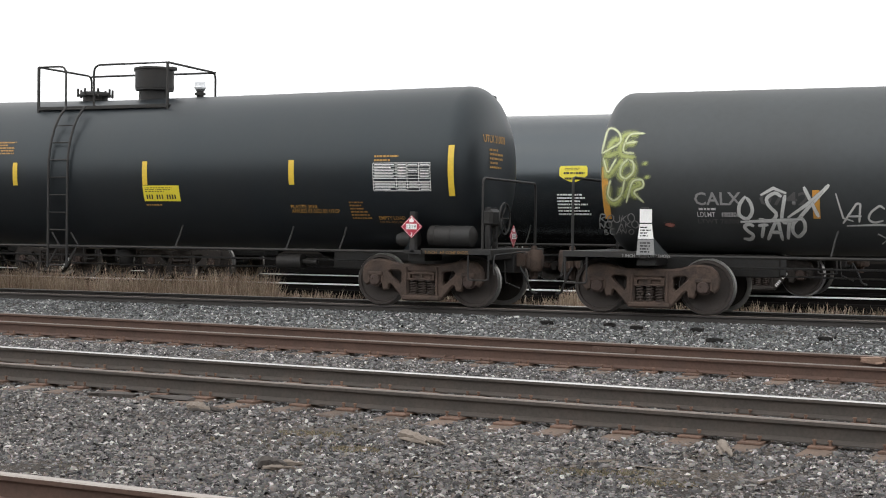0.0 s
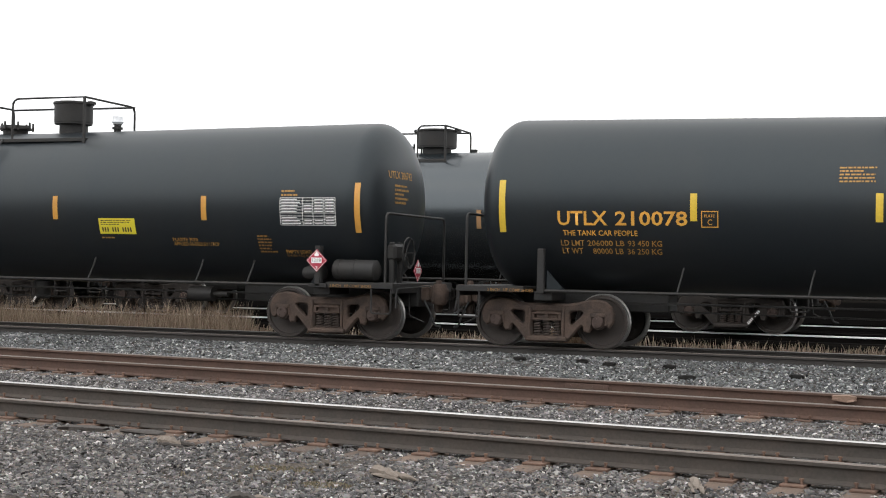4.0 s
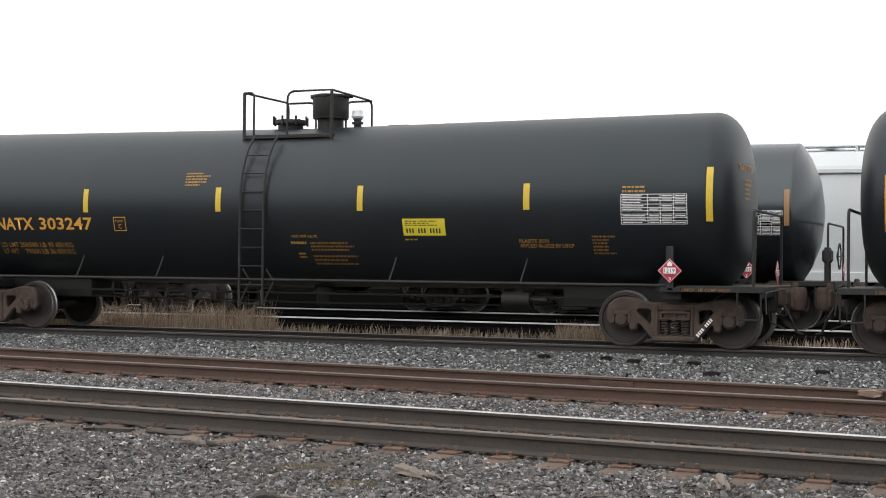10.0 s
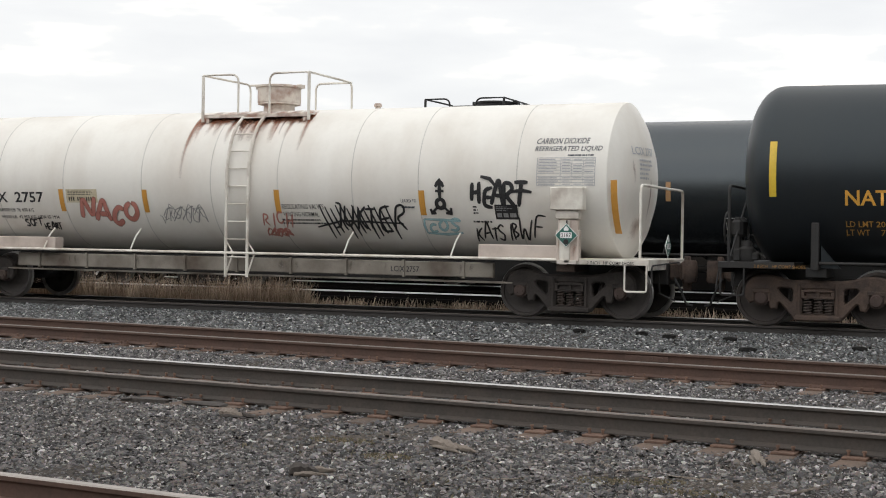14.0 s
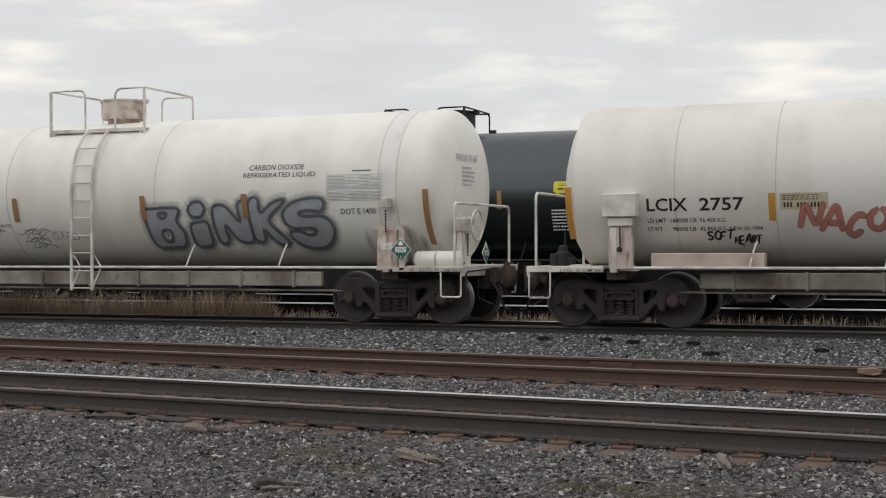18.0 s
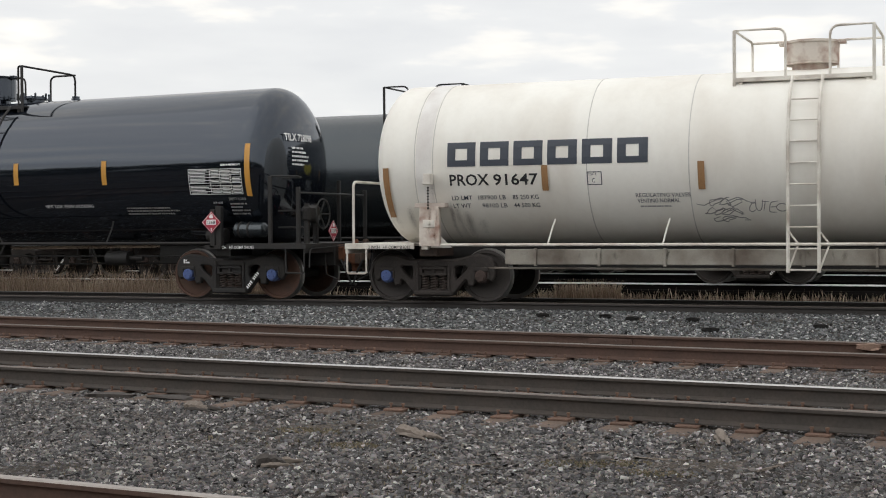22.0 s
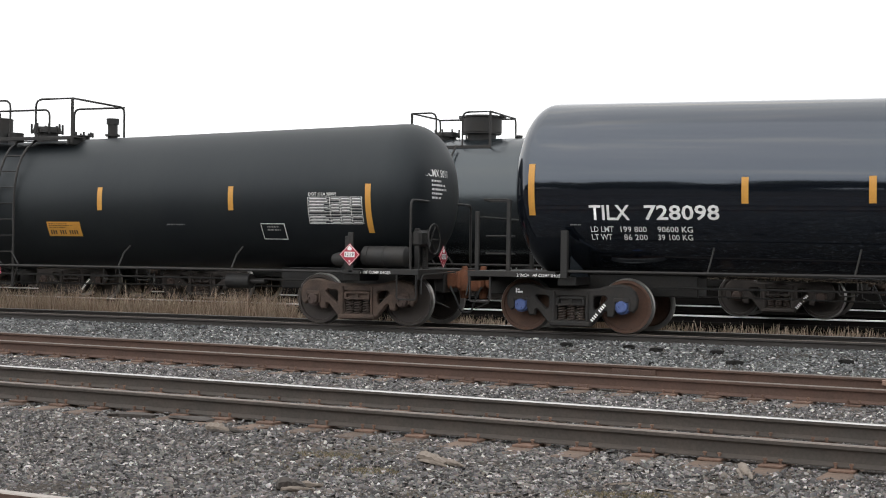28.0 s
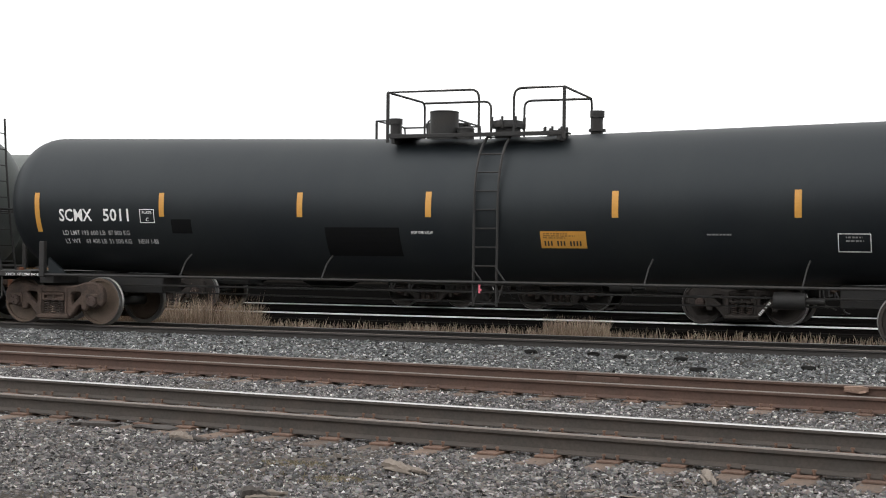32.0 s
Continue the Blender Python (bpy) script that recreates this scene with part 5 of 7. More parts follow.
def tag(word, x, z, w, h, rnd):
    """A hand-sprayed word as smooth polylines."""
    out, n = [], len(word)
    for k, ch in enumerate(word):
        jx, jz, big, tilt = rnd.uniform(-0.12, 0.12), rnd.uniform(-0.16, 0.16), rnd.uniform(0.85, 1.3), rnd.uniform(0.02, 0.42)
        for ln in GLYPHS.get(ch, ()):
            pts = [Vector((x + (k + 0.05 + (u * big + jx + rnd.uniform(-0.06, 0.06)) + tilt * v) * w / n, 0, z + (v * big + jz + rnd.uniform(-0.06, 0.06)) * h)) for u, v in ln]
            pts = rounded(pts, h * 0.3, 3) if len(pts) > 2 else pts
            fine = []
            for a, b in zip(pts, pts[1:]):
                m = max(1, int((b - a).length / 0.05))
                fine += [a.lerp(b, i / m) for i in range(m)]
            fine.append(pts[-1])
            out.append([(p.x, p.z) for p in fine if True])
    return out


def rust_edge(x0, x1, z):
    """A rusty band that fades out downwards."""
    def make(rnd):
        n = 60
        return stroke([[(x0 + (x1 - x0) * i / n, z - 0.02 * math.sin(i * 0.9) - b) for i in range(n + 1)] for b in (0.0, 0.07)], 0.13, 0.95)
    return make


def ribbon(sx, z):
    """A strip of pink marking tape tied to the ladder's foot."""
    def put(car, tank, c, rnd):
        me = rects([(sx - 0.02, z - 0.09, sx + 0.015, z + 0.07), (sx + 0.01, z - 0.05, sx + 0.04, z - 0.02, -0.004)], 3, (M_PINK,))
        part("marking_tape", me, None, car, "pink marking tape tied to the ladder", at=(0, -1.41, 0))
    return put


def stickers(sx):
    """White and grey stickers pasted over a bolster post."""
    def put(car, tank, c, rnd):
        for z0, z1, w0, w1 in ((1.5, 1.72, 0.1, 0.1), (1.24, 1.48, 0.13, 0.1), (0.98, 1.23, 0.15, 0.13)):
            me = cut_plate([[(-w0, z0), (w0, z0), (w1, z1), (-w1, z1)]], 0.004, M_LET_W if z0 != 0.98 else M_LET_DW, name="sticker")
            b = part("sticker", me, None, car, "white paper sticker", at=(sx, -1.477, 0))
            if z0 < 1.4:
                p = rects(bars(-0.09, z0 + 0.03, 0.18, z1 - z0 - 0.06, 4, rnd), 1)
                p.materials.append(M_LET_K)
                part("print", p, None, b, at=(0, -0.005, 0))["kind"] = "stuff"
    return put


def beam_mark(text, x, z):
    def put(car, tank, c, rnd):
        me = letters(text, x, z, 0.55, 0.1)
        me.materials.append(M_LET_K)
        part("beam_lettering", me, None, car, at=(0, -1.216, 0))["kind"] = "stuff"
    return put


def side_box(car, tank, c, rnd):
    """Valve cabinet with its chute on the tank's side, above the bolster."""
    for bx, w, num in c["boxes"]:
        bm = bmesh.new()
        box(bm, (bx - w / 2, -1.56, 1.83), (bx + w / 2, -1.36, 2.21), 0.012)
        box(bm, (bx - w * 0.36, -1.5, 1.68), (bx + w * 0.36, -1.36, 1.83), 0.012)
        b = part("valve_cabinet", bm, c["steel"], car, "white steel valve cabinet")
        bm = bmesh.new()
        box(bm, (bx - w * 0.3, -1.46, 0.98), (bx + w * 0.32, -1.38, 1.7), 0.012)
        box(bm, (bx - w * 0.34, -1.48, 0.98), (bx - w * 0.27, -1.36, 1.5), 0.008)
        box(bm, (bx + w * 0.29, -1.48, 0.98), (bx + w * 0.36, -1.36, 1.5), 0.008)
        ch = part("chute", bm, M_SADDLE, b)
        me = drips([(bx + 0.03, 1.66, 0.5, 0.07), (bx + 0.12, 1.3, 0.3, 0.05), (bx - 0.12, 1.5, 0.4, 0.04)])
        me.materials.append(M_RUSTRUN)
        part("rust_run", me, None, ch, "brown rust streaks", at=(0, -1.464, 0))
        bm = bmesh.new()
        tube(bm, [(bx, -1.5, 1.66), (bx + 0.01, -1.52, 1.32)], 0.014, 6)
        lathe(bm, [(-0.02, 0.0), (-0.02, 0.045), (0.02, 0.045), (0.02, 0.0)], 10, "Y", (bx, -1.52, 1.3))
        part("chain", bm, M_FRAME, b)


def skirt(x0, x1):
    def put(car, tank, c, rnd):
        bm = bmesh.new()
        box(bm, (x0, -1.36, 0.985), (x1, -1.1, 1.24), 0.012)
        part("saddle_cover", bm, M_SADDLE, car)
    return put


CAR_E = dict(label="dirty white carbon dioxide tank car with rust streaks and graffiti", r=1.37, zc=2.37, half=7.6, head=0.42, sharp=True, trucks=6.48, paint=M_WHITE, steel=M_WSTEEL, seed=5,
             stripes=[(-7.27, 2.33, 0.85), (-3.95, 2.18, 0.43), (-1.98, 2.17, 0.43), (0.92, 2.17, 0.43), (3.83, 2.16, 0.43), (7.32, 2.33, 0.88)], tape=M_ORANGE, struts=(-4.29, -2.24, 2.35, 4.43), truck_mats=DARK_TRUCK, brake=0, end_rail=2.25, plat_mat=M_BONNET, beam=True, beam_mat=M_WSILL_D,
             placard=(6.56, 1.41, "2187", M_GREEN), shoe_sign=[(6.9, M_LET_K), (-7.4, M_LET_K)], ladder=(-0.1, 0.36), platform=(-1.0, 1.3), plat_z=3.62, rail_z=4.37, sill_z=1.0,
             domes=[("bonnet", 0.17, 3.84, 0.42, 0.38), ("valve", 2.3, 3.76, 0.05, 0.08)], dome_mat=M_BONNET, mark="LCIX 2757", head_print=M_LET_PS, seams=(-5.49, -3.885, -2.04, -0.49, 0.945, 2.47, 3.775, 5.61),
             end_x=(-7.82, 7.79), valve_ends=(-1,),
             texts=[("reporting_mark", "LCIX", -5.96, 1.917, 0.67, 0.21, M_LET_K), ("reporting_mark", "2757", -5.1, 1.917, 0.71, 0.21, M_LET_K)]
             + row(1.735, 0.068, M_LET_K, ("LD LMT", -5.96, 0.3), ("168500 LB", -5.58, 0.42), ("76 450 KG", -5.11, 0.41)) + row(1.6, 0.065, M_LET_K, ("LT WT", -5.97, 0.24), ("98500 LB", -5.56, 0.38), ("42 850 KG", -5.12, 0.42), ("NEW 05-1994", -4.64, 0.52))
             + row(1.82, 0.09, M_LET_K, ("REGULATING VALVES", 1.0, 0.86)) + row(1.69, 0.082, M_LET_K, ("VENTING NORMAL", 1.0, 0.74)) + row(1.95, 0.055, M_LET_S, ("LEASED TO", 3.42, 0.3))
             + [("lettering", "CARBON DIOXIDE", 5.92, 2.95, 0.93, 0.1, M_LET_S, 0.25), ("lettering", "REFRIGERATED LIQUID", 5.91, 2.81, 1.18, 0.1, M_LET_S, 0.25)],
             tables=[(5.97, 2.24, 6.99, 2.71, M_LET_PS)], signs=[(-3.83, 1.92, -3.09, 2.18, M_SIGN_C, M_LET_K), (5.18, 1.67, 5.6, 1.92, M_LET_K, M_LET_DW)], prints=[(0.95, 1.54, 0.95, 0.12, 2, M_LET_K), (3.42, 1.84, 0.26, 0.06, 1, M_LET_S), (4.75, 1.6, 0.35, 0.06, 1, M_LET_K), (4.78, 1.75, 0.12, 0.16, 3, M_LET_K), (6.5, 2.73, 0.45, 0.05, 1, M_LET_S)],
             boxes=[(-6.36, 0.57, ""), (6.56, 0.57, "")],
             extra=[side_box, beam_mark("LCIX 2757", 3.2, 0.73), beam_rust(16, -4.9, 4.9), head_stains(((0.72, 2.15, 0.75, 0.34), (0.95, 2.3, 0.7, 0.2), (0.4, 1.7, 0.45, 0.3), (-0.42, 1.75, 0.4, 0.26), (-0.75, 2.75, 0.5, 0.05), (0.1, 1.62, 0.4, 0.16), (-0.1, 2.45, 0.8, 0.06))), skirt(-5.88, -4.06), skirt(4.92, 6.37), spray("rust_run", rust_runs(((-1.14, 1.3, 0.06), (-1.08, 0.6, 0.09), (-0.3, 0.6, 0.08), (0.33, 1.0, 0.08), (0.2, 0.55, 0.16), (1.3, 0.75, 0.07), (0.95, 0.5, 0.08)), 26, -1.15, 1.32, 3.62), M_RUSTRUN, "brown rust streaks below the platform", 0.008),
                    spray("graffiti", lambda rnd: stroke(tag("NACO", -3.55, 1.55, 1.35, 0.38, rnd), 0.095), M_SPRAY_R, "faded red spray tag"),
                    spray("graffiti", lambda rnd: stroke(tag("JUKTER", 1.95, 1.5, 1.45, 0.42, rnd) + [[(1.78 + 0.11 * k, 1.9 - 0.03 * (k % 3)), (1.9 + 0.11 * k, 1.5), (1.93 + 0.11 * k, 1.3 + 0.05 * (k % 4))] for k in range(13)] + [[(1.65, 1.5), (2.2, 1.62), (3.4, 1.58)]], 0.036), M_SPRAY_K, "black spray tag in jagged letters"),
                    spray("graffiti", lambda rnd: stroke(tag("KATSIB", 4.72, 1.31, 0.85, 0.27, rnd) + tag("WF", 5.5, 1.3, 0.5, 0.42, rnd), 0.028), M_SPRAY_K, "black spray tag"),
                    spray("graffiti", lambda rnd: stroke(tag("COS", 3.85, 1.44, 0.56, 0.18, rnd) + [[(3.82, 1.42), (4.2, 1.4), (4.5, 1.43)], [(3.82, 1.66), (4.2, 1.65), (4.5, 1.63)], [(3.82, 1.42), (3.8, 1.55), (3.82, 1.66)]], 0.04), M_SPRAY_A, "pale aqua spray tag"),
                    spray("graffiti", lambda rnd: stroke(tag("RICH", 0.5, 1.52, 0.62, 0.24, rnd) + scribble(0.6, 1.32, 0.45, 0.16, 3, rnd), 0.028), M_SPRAY_R, "thin red spray tag"),
                    spray("graffiti", lambda rnd: stroke(scribble(-1.6, 1.55, 0.9, 0.36, 4, rnd), 0.016), M_SPRAY_F, "faint grey spray tag"),
                    spray("graffiti", lambda rnd: stroke(tag("SOFT", -5.03, 1.45, 0.4, 0.12, rnd) + tag("HEART", -4.6, 1.39, 0.44, 0.13, rnd), 0.028), M_SPRAY_K, "small black spray tag SOFT HEART"),
                    spray("graffiti", lambda rnd: stroke(tag("HEART", 4.76, 1.92, 0.95, 0.34, rnd) + [[(5.5, 2.14), (5.7, 2.16), (5.88, 2.13)], [(4.95, 2.4), (5.12, 2.36), (5.24, 2.22)]], 0.062), M_SPRAY_K, "black spray tag HEART"),
                    spray("rust_patch", rust_edge(-1.15, 1.32, 3.6), M_RUSTRUN, "brown rust stain along the platform's edge", 0.0075),
                    spray("graffiti", lambda rnd: stroke([[(x - 0.1, z) for x, z in q] for q in ([(4.28, 2.34), (4.28, 2.15), (4.28, 2.0)], [(4.2, 2.22), (4.24, 2.28), (4.28, 2.34), (4.32, 2.28), (4.36, 2.22)], [(4.2, 2.15), (4.36, 2.15)], arc(4.28, 1.93, 0.075, 0.075, 90, 450, 14), [(4.22, 1.87), (4.1, 1.77)],
                                                          [(4.34, 1.87), (4.46, 1.76)], [(4.08, 1.84), (4.1, 1.77), (4.18, 1.77)], [(4.47, 1.86), (4.46, 1.76), (4.36, 1.77)])], 0.062), M_SPRAY_K, "black spray sign of arrows round a ring")])


def logo_blocks(x, z, w, h, n):
    """The owner's wide dark logo as plain rounded block outlines."""
    out, step, t = [], w / n, h * 0.26
    for k in range(n):
        a, b = x + k * step, x + (k + 0.86) * step
        out += [(a, z, b, z + t), (a, z + h - t, b, z + h), (a, z + t, a + t * 1.4, z + h - t), (b - t * 1.4, z + t, b, z + h - t)]
    return rects(out, 1)


def arc(cx, cz, rx, rz, a0, a1, k=9):
    return [(cx + rx * math.cos(radians(a0 + (a1 - a0) * i / k)), cz + rz * math.sin(radians(a0 + (a1 - a0) * i / k))) for i in range(k + 1)]


# big block letters, in shares of the piece's width and height
BLOCKS = {"B": [[(0.01, 0.74), (0.2, 0.76), (0.205, 0.65), (0.18, 0.52), (0.222, 0.38), (0.232, 0.24), (0.222, 0.07), (0.067, 0.05), (0.045, 0.24)], [(0.085, 0.67), (0.145, 0.68), (0.13, 0.56), (0.096, 0.57)], [(0.1, 0.37), (0.162, 0.38), (0.162, 0.15), (0.112, 0.15)]],
          "i": [[(0.258, 0.48), (0.357, 0.52), (0.372, 0.09), (0.28, 0.06)]], "dot": [[(0.25, 0.8), (0.29, 0.88), (0.335, 0.82), (0.34, 0.64), (0.3, 0.56), (0.255, 0.62)]],
          "N": [[(0.373, 0.78), (0.44, 0.8), (0.53, 0.45), (0.503, 0.85), (0.553, 0.88), (0.59, 0.15), (0.517, 0.13), (0.44, 0.5), (0.46, 0.13), (0.407, 0.11)]],
          "K": [[(0.556, 0.88), (0.607, 0.95), (0.623, 0.61), (0.685, 0.83), (0.747, 0.89), (0.735, 0.8), (0.668, 0.56), (0.674, 0.46), (0.775, 0.11), (0.713, 0.09), (0.635, 0.41), (0.65, 0.13), (0.593, 0.15)]],
          "S": [[(0.94, 0.88), (0.94, 0.64), (0.854, 0.69), (0.803, 0.63), (0.837, 0.57), (0.944, 0.59), (0.994, 0.44), (0.994, 0.24), (0.949, 0.05), (0.865, 0.03), (0.803, 0.13), (0.758, 0.3), (0.82, 0.35), (0.865, 0.24), (0.904, 0.28), (0.908, 0.38), (0.775, 0.38), (0.736, 0.54), (0.742, 0.7), (0.787, 0.83), (0.865, 0.89)]]}


def block(q, lean=0.055):
    """A point of the piece on the tank's side."""
    u, v = q
    return 1.17 + 4.06 * u + lean * 4.06 * v * 0.9, 1.3 + 1.06 * v


def piece_fill(rnd):
    me = bpy.data.meshes.new("fill")
    bm = bmesh.new()
    for loops in BLOCKS.values():
        plate = cut_plate([[block(q) for q in lp] for lp in loops], 0.002, M_SPRAY_B, name="letter")
        bm.from_mesh(plate)
        bpy.data.meshes.remove(plate)
    bm.normal_update()
    bmesh.ops.delete(bm, geom=[f for f in bm.faces if f.normal.y > -0.5], context="FACES")
    bm.to_mesh(me)
    bm.free()
    return me


def piece_lines(width, feather):
    def make(rnd):
        paths = []
        for loops in BLOCKS.values():
            for lp in loops:
                pts = [block(q) for q in lp]
                ring = []
                for (ax, az), (bx, bz) in zip(pts, pts[1:] + pts[:1]):
                    n = max(2, int(math.hypot(bx - ax, bz - az) / 0.08))
                    ring += [(ax + (bx - ax) * k / n, az + (bz - az) * k / n) for k in range(n)]
                ring = [tuple(sum(ring[(k + d) % len(ring)][a] for d in (-1, 0, 1)) / 3 for a in (0, 1)) for k in range(len(ring))]
                paths.append(ring + ring[:2])
        return stroke(paths, width, feather)
    return make


CAR_F = dict(label="cream white carbon dioxide tank car with a big grey graffiti piece", r=1.43, zc=2.42, half=7.49, head=0.5, trucks=6.32, paint=M_CREAM, steel=M_WSTEEL, seed=6,
             stripes=[(-7.05, 2.33, 0.85), (-4.17, 2.32, 0.42), (-1.56, 2.33, 0.45), (1.37, 2.33, 0.45), (3.55, 2.33, 0.45), (7.11, 2.35, 0.95)], tape=M_BROWN, stripe_lift=0.034, struts=(-4.13, -2.19, 2.3, 4.23), truck_mats=DARK_TRUCK, left_truck_mats=BLUE_CAP_TRUCK, brake=1, brake_lift=0.17, end_rail=2.11, beam=True,
             placard=(6.68, 1.31, "2187", M_GREEN), air=(6.8, 7.7), air_r=0.145, air_z=1.14, air_paint=M_CREAM, shoe_sign=[(7.0, M_LET_K), (-7.4, M_LET_K)], ladder=(-0.2, 0.27), platform=(-1.13, 1.04), plat_z=3.68, rail_z=4.44, sill_z=1.0,
             domes=[("bonnet", -0.02, 3.9, 0.44, 0.4)], dome_mat=M_BONNET, mark="PROX 91647", head_print=M_LET_PS, seams=(-6.52, -6.18, 6.21, 6.55, -3.45, -1.76, 1.63), bands=((-6.5, -6.2), (6.23, 6.53)),
             truck_x=(-6.33, 6.36), end_x=(-7.7, 7.63),
             texts=[("reporting_mark", "PROX", -5.88, 2.005, 0.71, 0.195, M_LET_K), ("reporting_mark", "91647", -5.09, 2.0, 0.79, 0.195, M_LET_K)]
             + row(1.765, 0.074, M_LET_S, ("LD LMT", -5.88, 0.37), ("187900 LB", -5.4, 0.5), ("85 250 KG", -4.78, 0.46)) + row(1.63, 0.074, M_LET_S, ("LT WT", -5.88, 0.32), ("98100 LB", -5.35, 0.45), ("44 500 KG", -4.78, 0.46))
             + row(2.14, 0.04, M_LET_S, ("PLATE", -3.42, 0.13)) + row(2.02, 0.07, M_LET_S, ("C", -3.37, 0.05)) + row(1.77, 0.065, M_LET_S, ("REGULATING VALVES", -2.66, 0.9)) + row(1.68, 0.065, M_LET_S, ("VENTING NORMAL", -2.64, 0.7))
             + [("lettering", "CARBON DIOXIDE", 3.63, 2.75, 1.11, 0.1, M_LET_S, 0.15), ("lettering", "REFRIGERATED LIQUID", 3.52, 2.605, 1.46, 0.1, M_LET_S, 0.15), ("lettering", "DOT E 1400", 5.46, 1.94, 0.68, 0.1, M_LET_S)],
             frames=[(-3.45, 1.98, -3.2, 2.2, M_LET_S)], tables=[(5.22, 2.18, 6.27, 2.63, M_LET_PS)], prints=[(5.7, 2.68, 0.4, 0.05, 1, M_LET_S), (-2.6, 1.6, 0.7, 0.05, 1, M_LET_DW)], boxes=[],
             extra=[spray("logo", lambda rnd: logo_blocks(-5.91, 2.33, 3.57, 0.41, 6), M_LET_S, "wide dark logo of the car's owner", 0.008),
                    spray("graffiti_outline", piece_lines(0.16, 0.95), M_HALO, "thin grey overspray round the graffiti letters", 0.006),
                    spray("graffiti", piece_fill, M_SPRAY_B, "grey blue graffiti letters BiNKS", 0.014),
                    spray("graffiti_outline", piece_lines(0.046, 0.7), M_SPRAY_N, "dark outline of the graffiti letters", 0.022),
                    spray("graffiti", lambda rnd: stroke(scribble(-1.52, 1.6, 0.6, 0.15, 2, rnd) + scribble(-1.48, 1.46, 0.5, 0.13, 2, rnd) + scribble(-1.3, 1.36, 0.3, 0.1, 1, rnd) + tag("CUTE", -0.88, 1.52, 0.42, 0.14, rnd) + [arc(-0.33, 1.58, 0.09, 0.06, 0, 400, 16)], 0.012), M_SPRAY_F, "faint grey spray tag")])


def lift_box(sx):
    def put(car, tank, c, rnd):
        bm = bmesh.new()
        box(bm, (sx - 0.07, -1.6, 2.03), (sx + 0.07, -1.44, 2.22), 0.012)
        b = part("valve_cap_box", bm, M_WSTEEL, car)
        bm = bmesh.new()
        for k in range(8):
            lathe(bm, [(2.0 - k * 0.05, 0.008), (1.98 - k * 0.05, 0.022), (1.96 - k * 0.05, 0.008)], 6, "Z", (sx, -1.53, 0))
        part("chain", bm, M_FRAME, b)
        bm = bmesh.new()
        vs = [bm.verts.new((sx + a * w, yy, zz)) for yy in (-1.488, -1.4) for a, w, zz in ((-1, 0.19, 0.98), (1, 0.19, 0.98), (1, 0.175, 1.66), (-1, 0.175, 1.66))]
        for f in ((0, 1, 2, 3), (7, 6, 5, 4), (0, 4, 5, 1), (1, 5, 6, 2), (2, 6, 7, 3), (3, 7, 4, 0)):
            bm.faces.new([vs[i] for i in f])
        br = part("lift_bracket", bm, M_BONNET, b, angle=20)
        part("bracket_flange", box(bmesh.new(), (sx - 0.28, -1.462, 1.64), (sx + 0.28, -1.3, 1.72), 0.006), M_SADDLE, b)
        bm = box(bmesh.new(), (sx - 0.11, -1.502, 1.3), (sx + 0.11, -1.486, 1.43), 0.004)
        lathe(bm, [(-0.03, 0.0), (-0.03, 0.035), (0.01, 0.035)], 10, "Y", (sx, -1.51, 1.38))
        part("chain_lug", bm, M_WSTEEL, b)
        me = drips([(sx + 0.13, 1.66, 0.5, 0.05), (sx + 0.01, 1.66, 0.5, 0.05), (sx - 0.05, 1.32, 0.3, 0.04), (sx + 0.11, 1.25, 0.25, 0.05)])
        me.materials.append(M_RUSTRUN)
        part("rust_run", me, None, br, "brown rust streaks", at=(0, -1.492, 0))
        grime = [(sx + d + rnd.uniform(-0.03, 0.03), z, ln, w) for d, z, ln, w in ((-0.27, 1.8, 0.75, 0.06), (0.27, 1.8, 0.75, 0.06), (-0.38, 2.3, 0.35, 0.04), (-0.5, 1.7, 0.6, 0.1), (0.4, 1.7, 0.6, 0.1), (-0.72, 1.6, 0.5, 0.12), (0.55, 1.6, 0.5, 0.12), (0.8, 1.5, 0.4, 0.14), (0.02, 2.05, 0.4, 0.07))]
        marking("grime_run", drips(grime), M_GRIME, tank, c["r"], c["zc"], "grey brown grime runs beside the bracket", 0.03)
    return put


CAR_F["extra"] += [lift_box(-6.23), lift_box(6.4), beam_rust(26, -4.8, 4.8)]

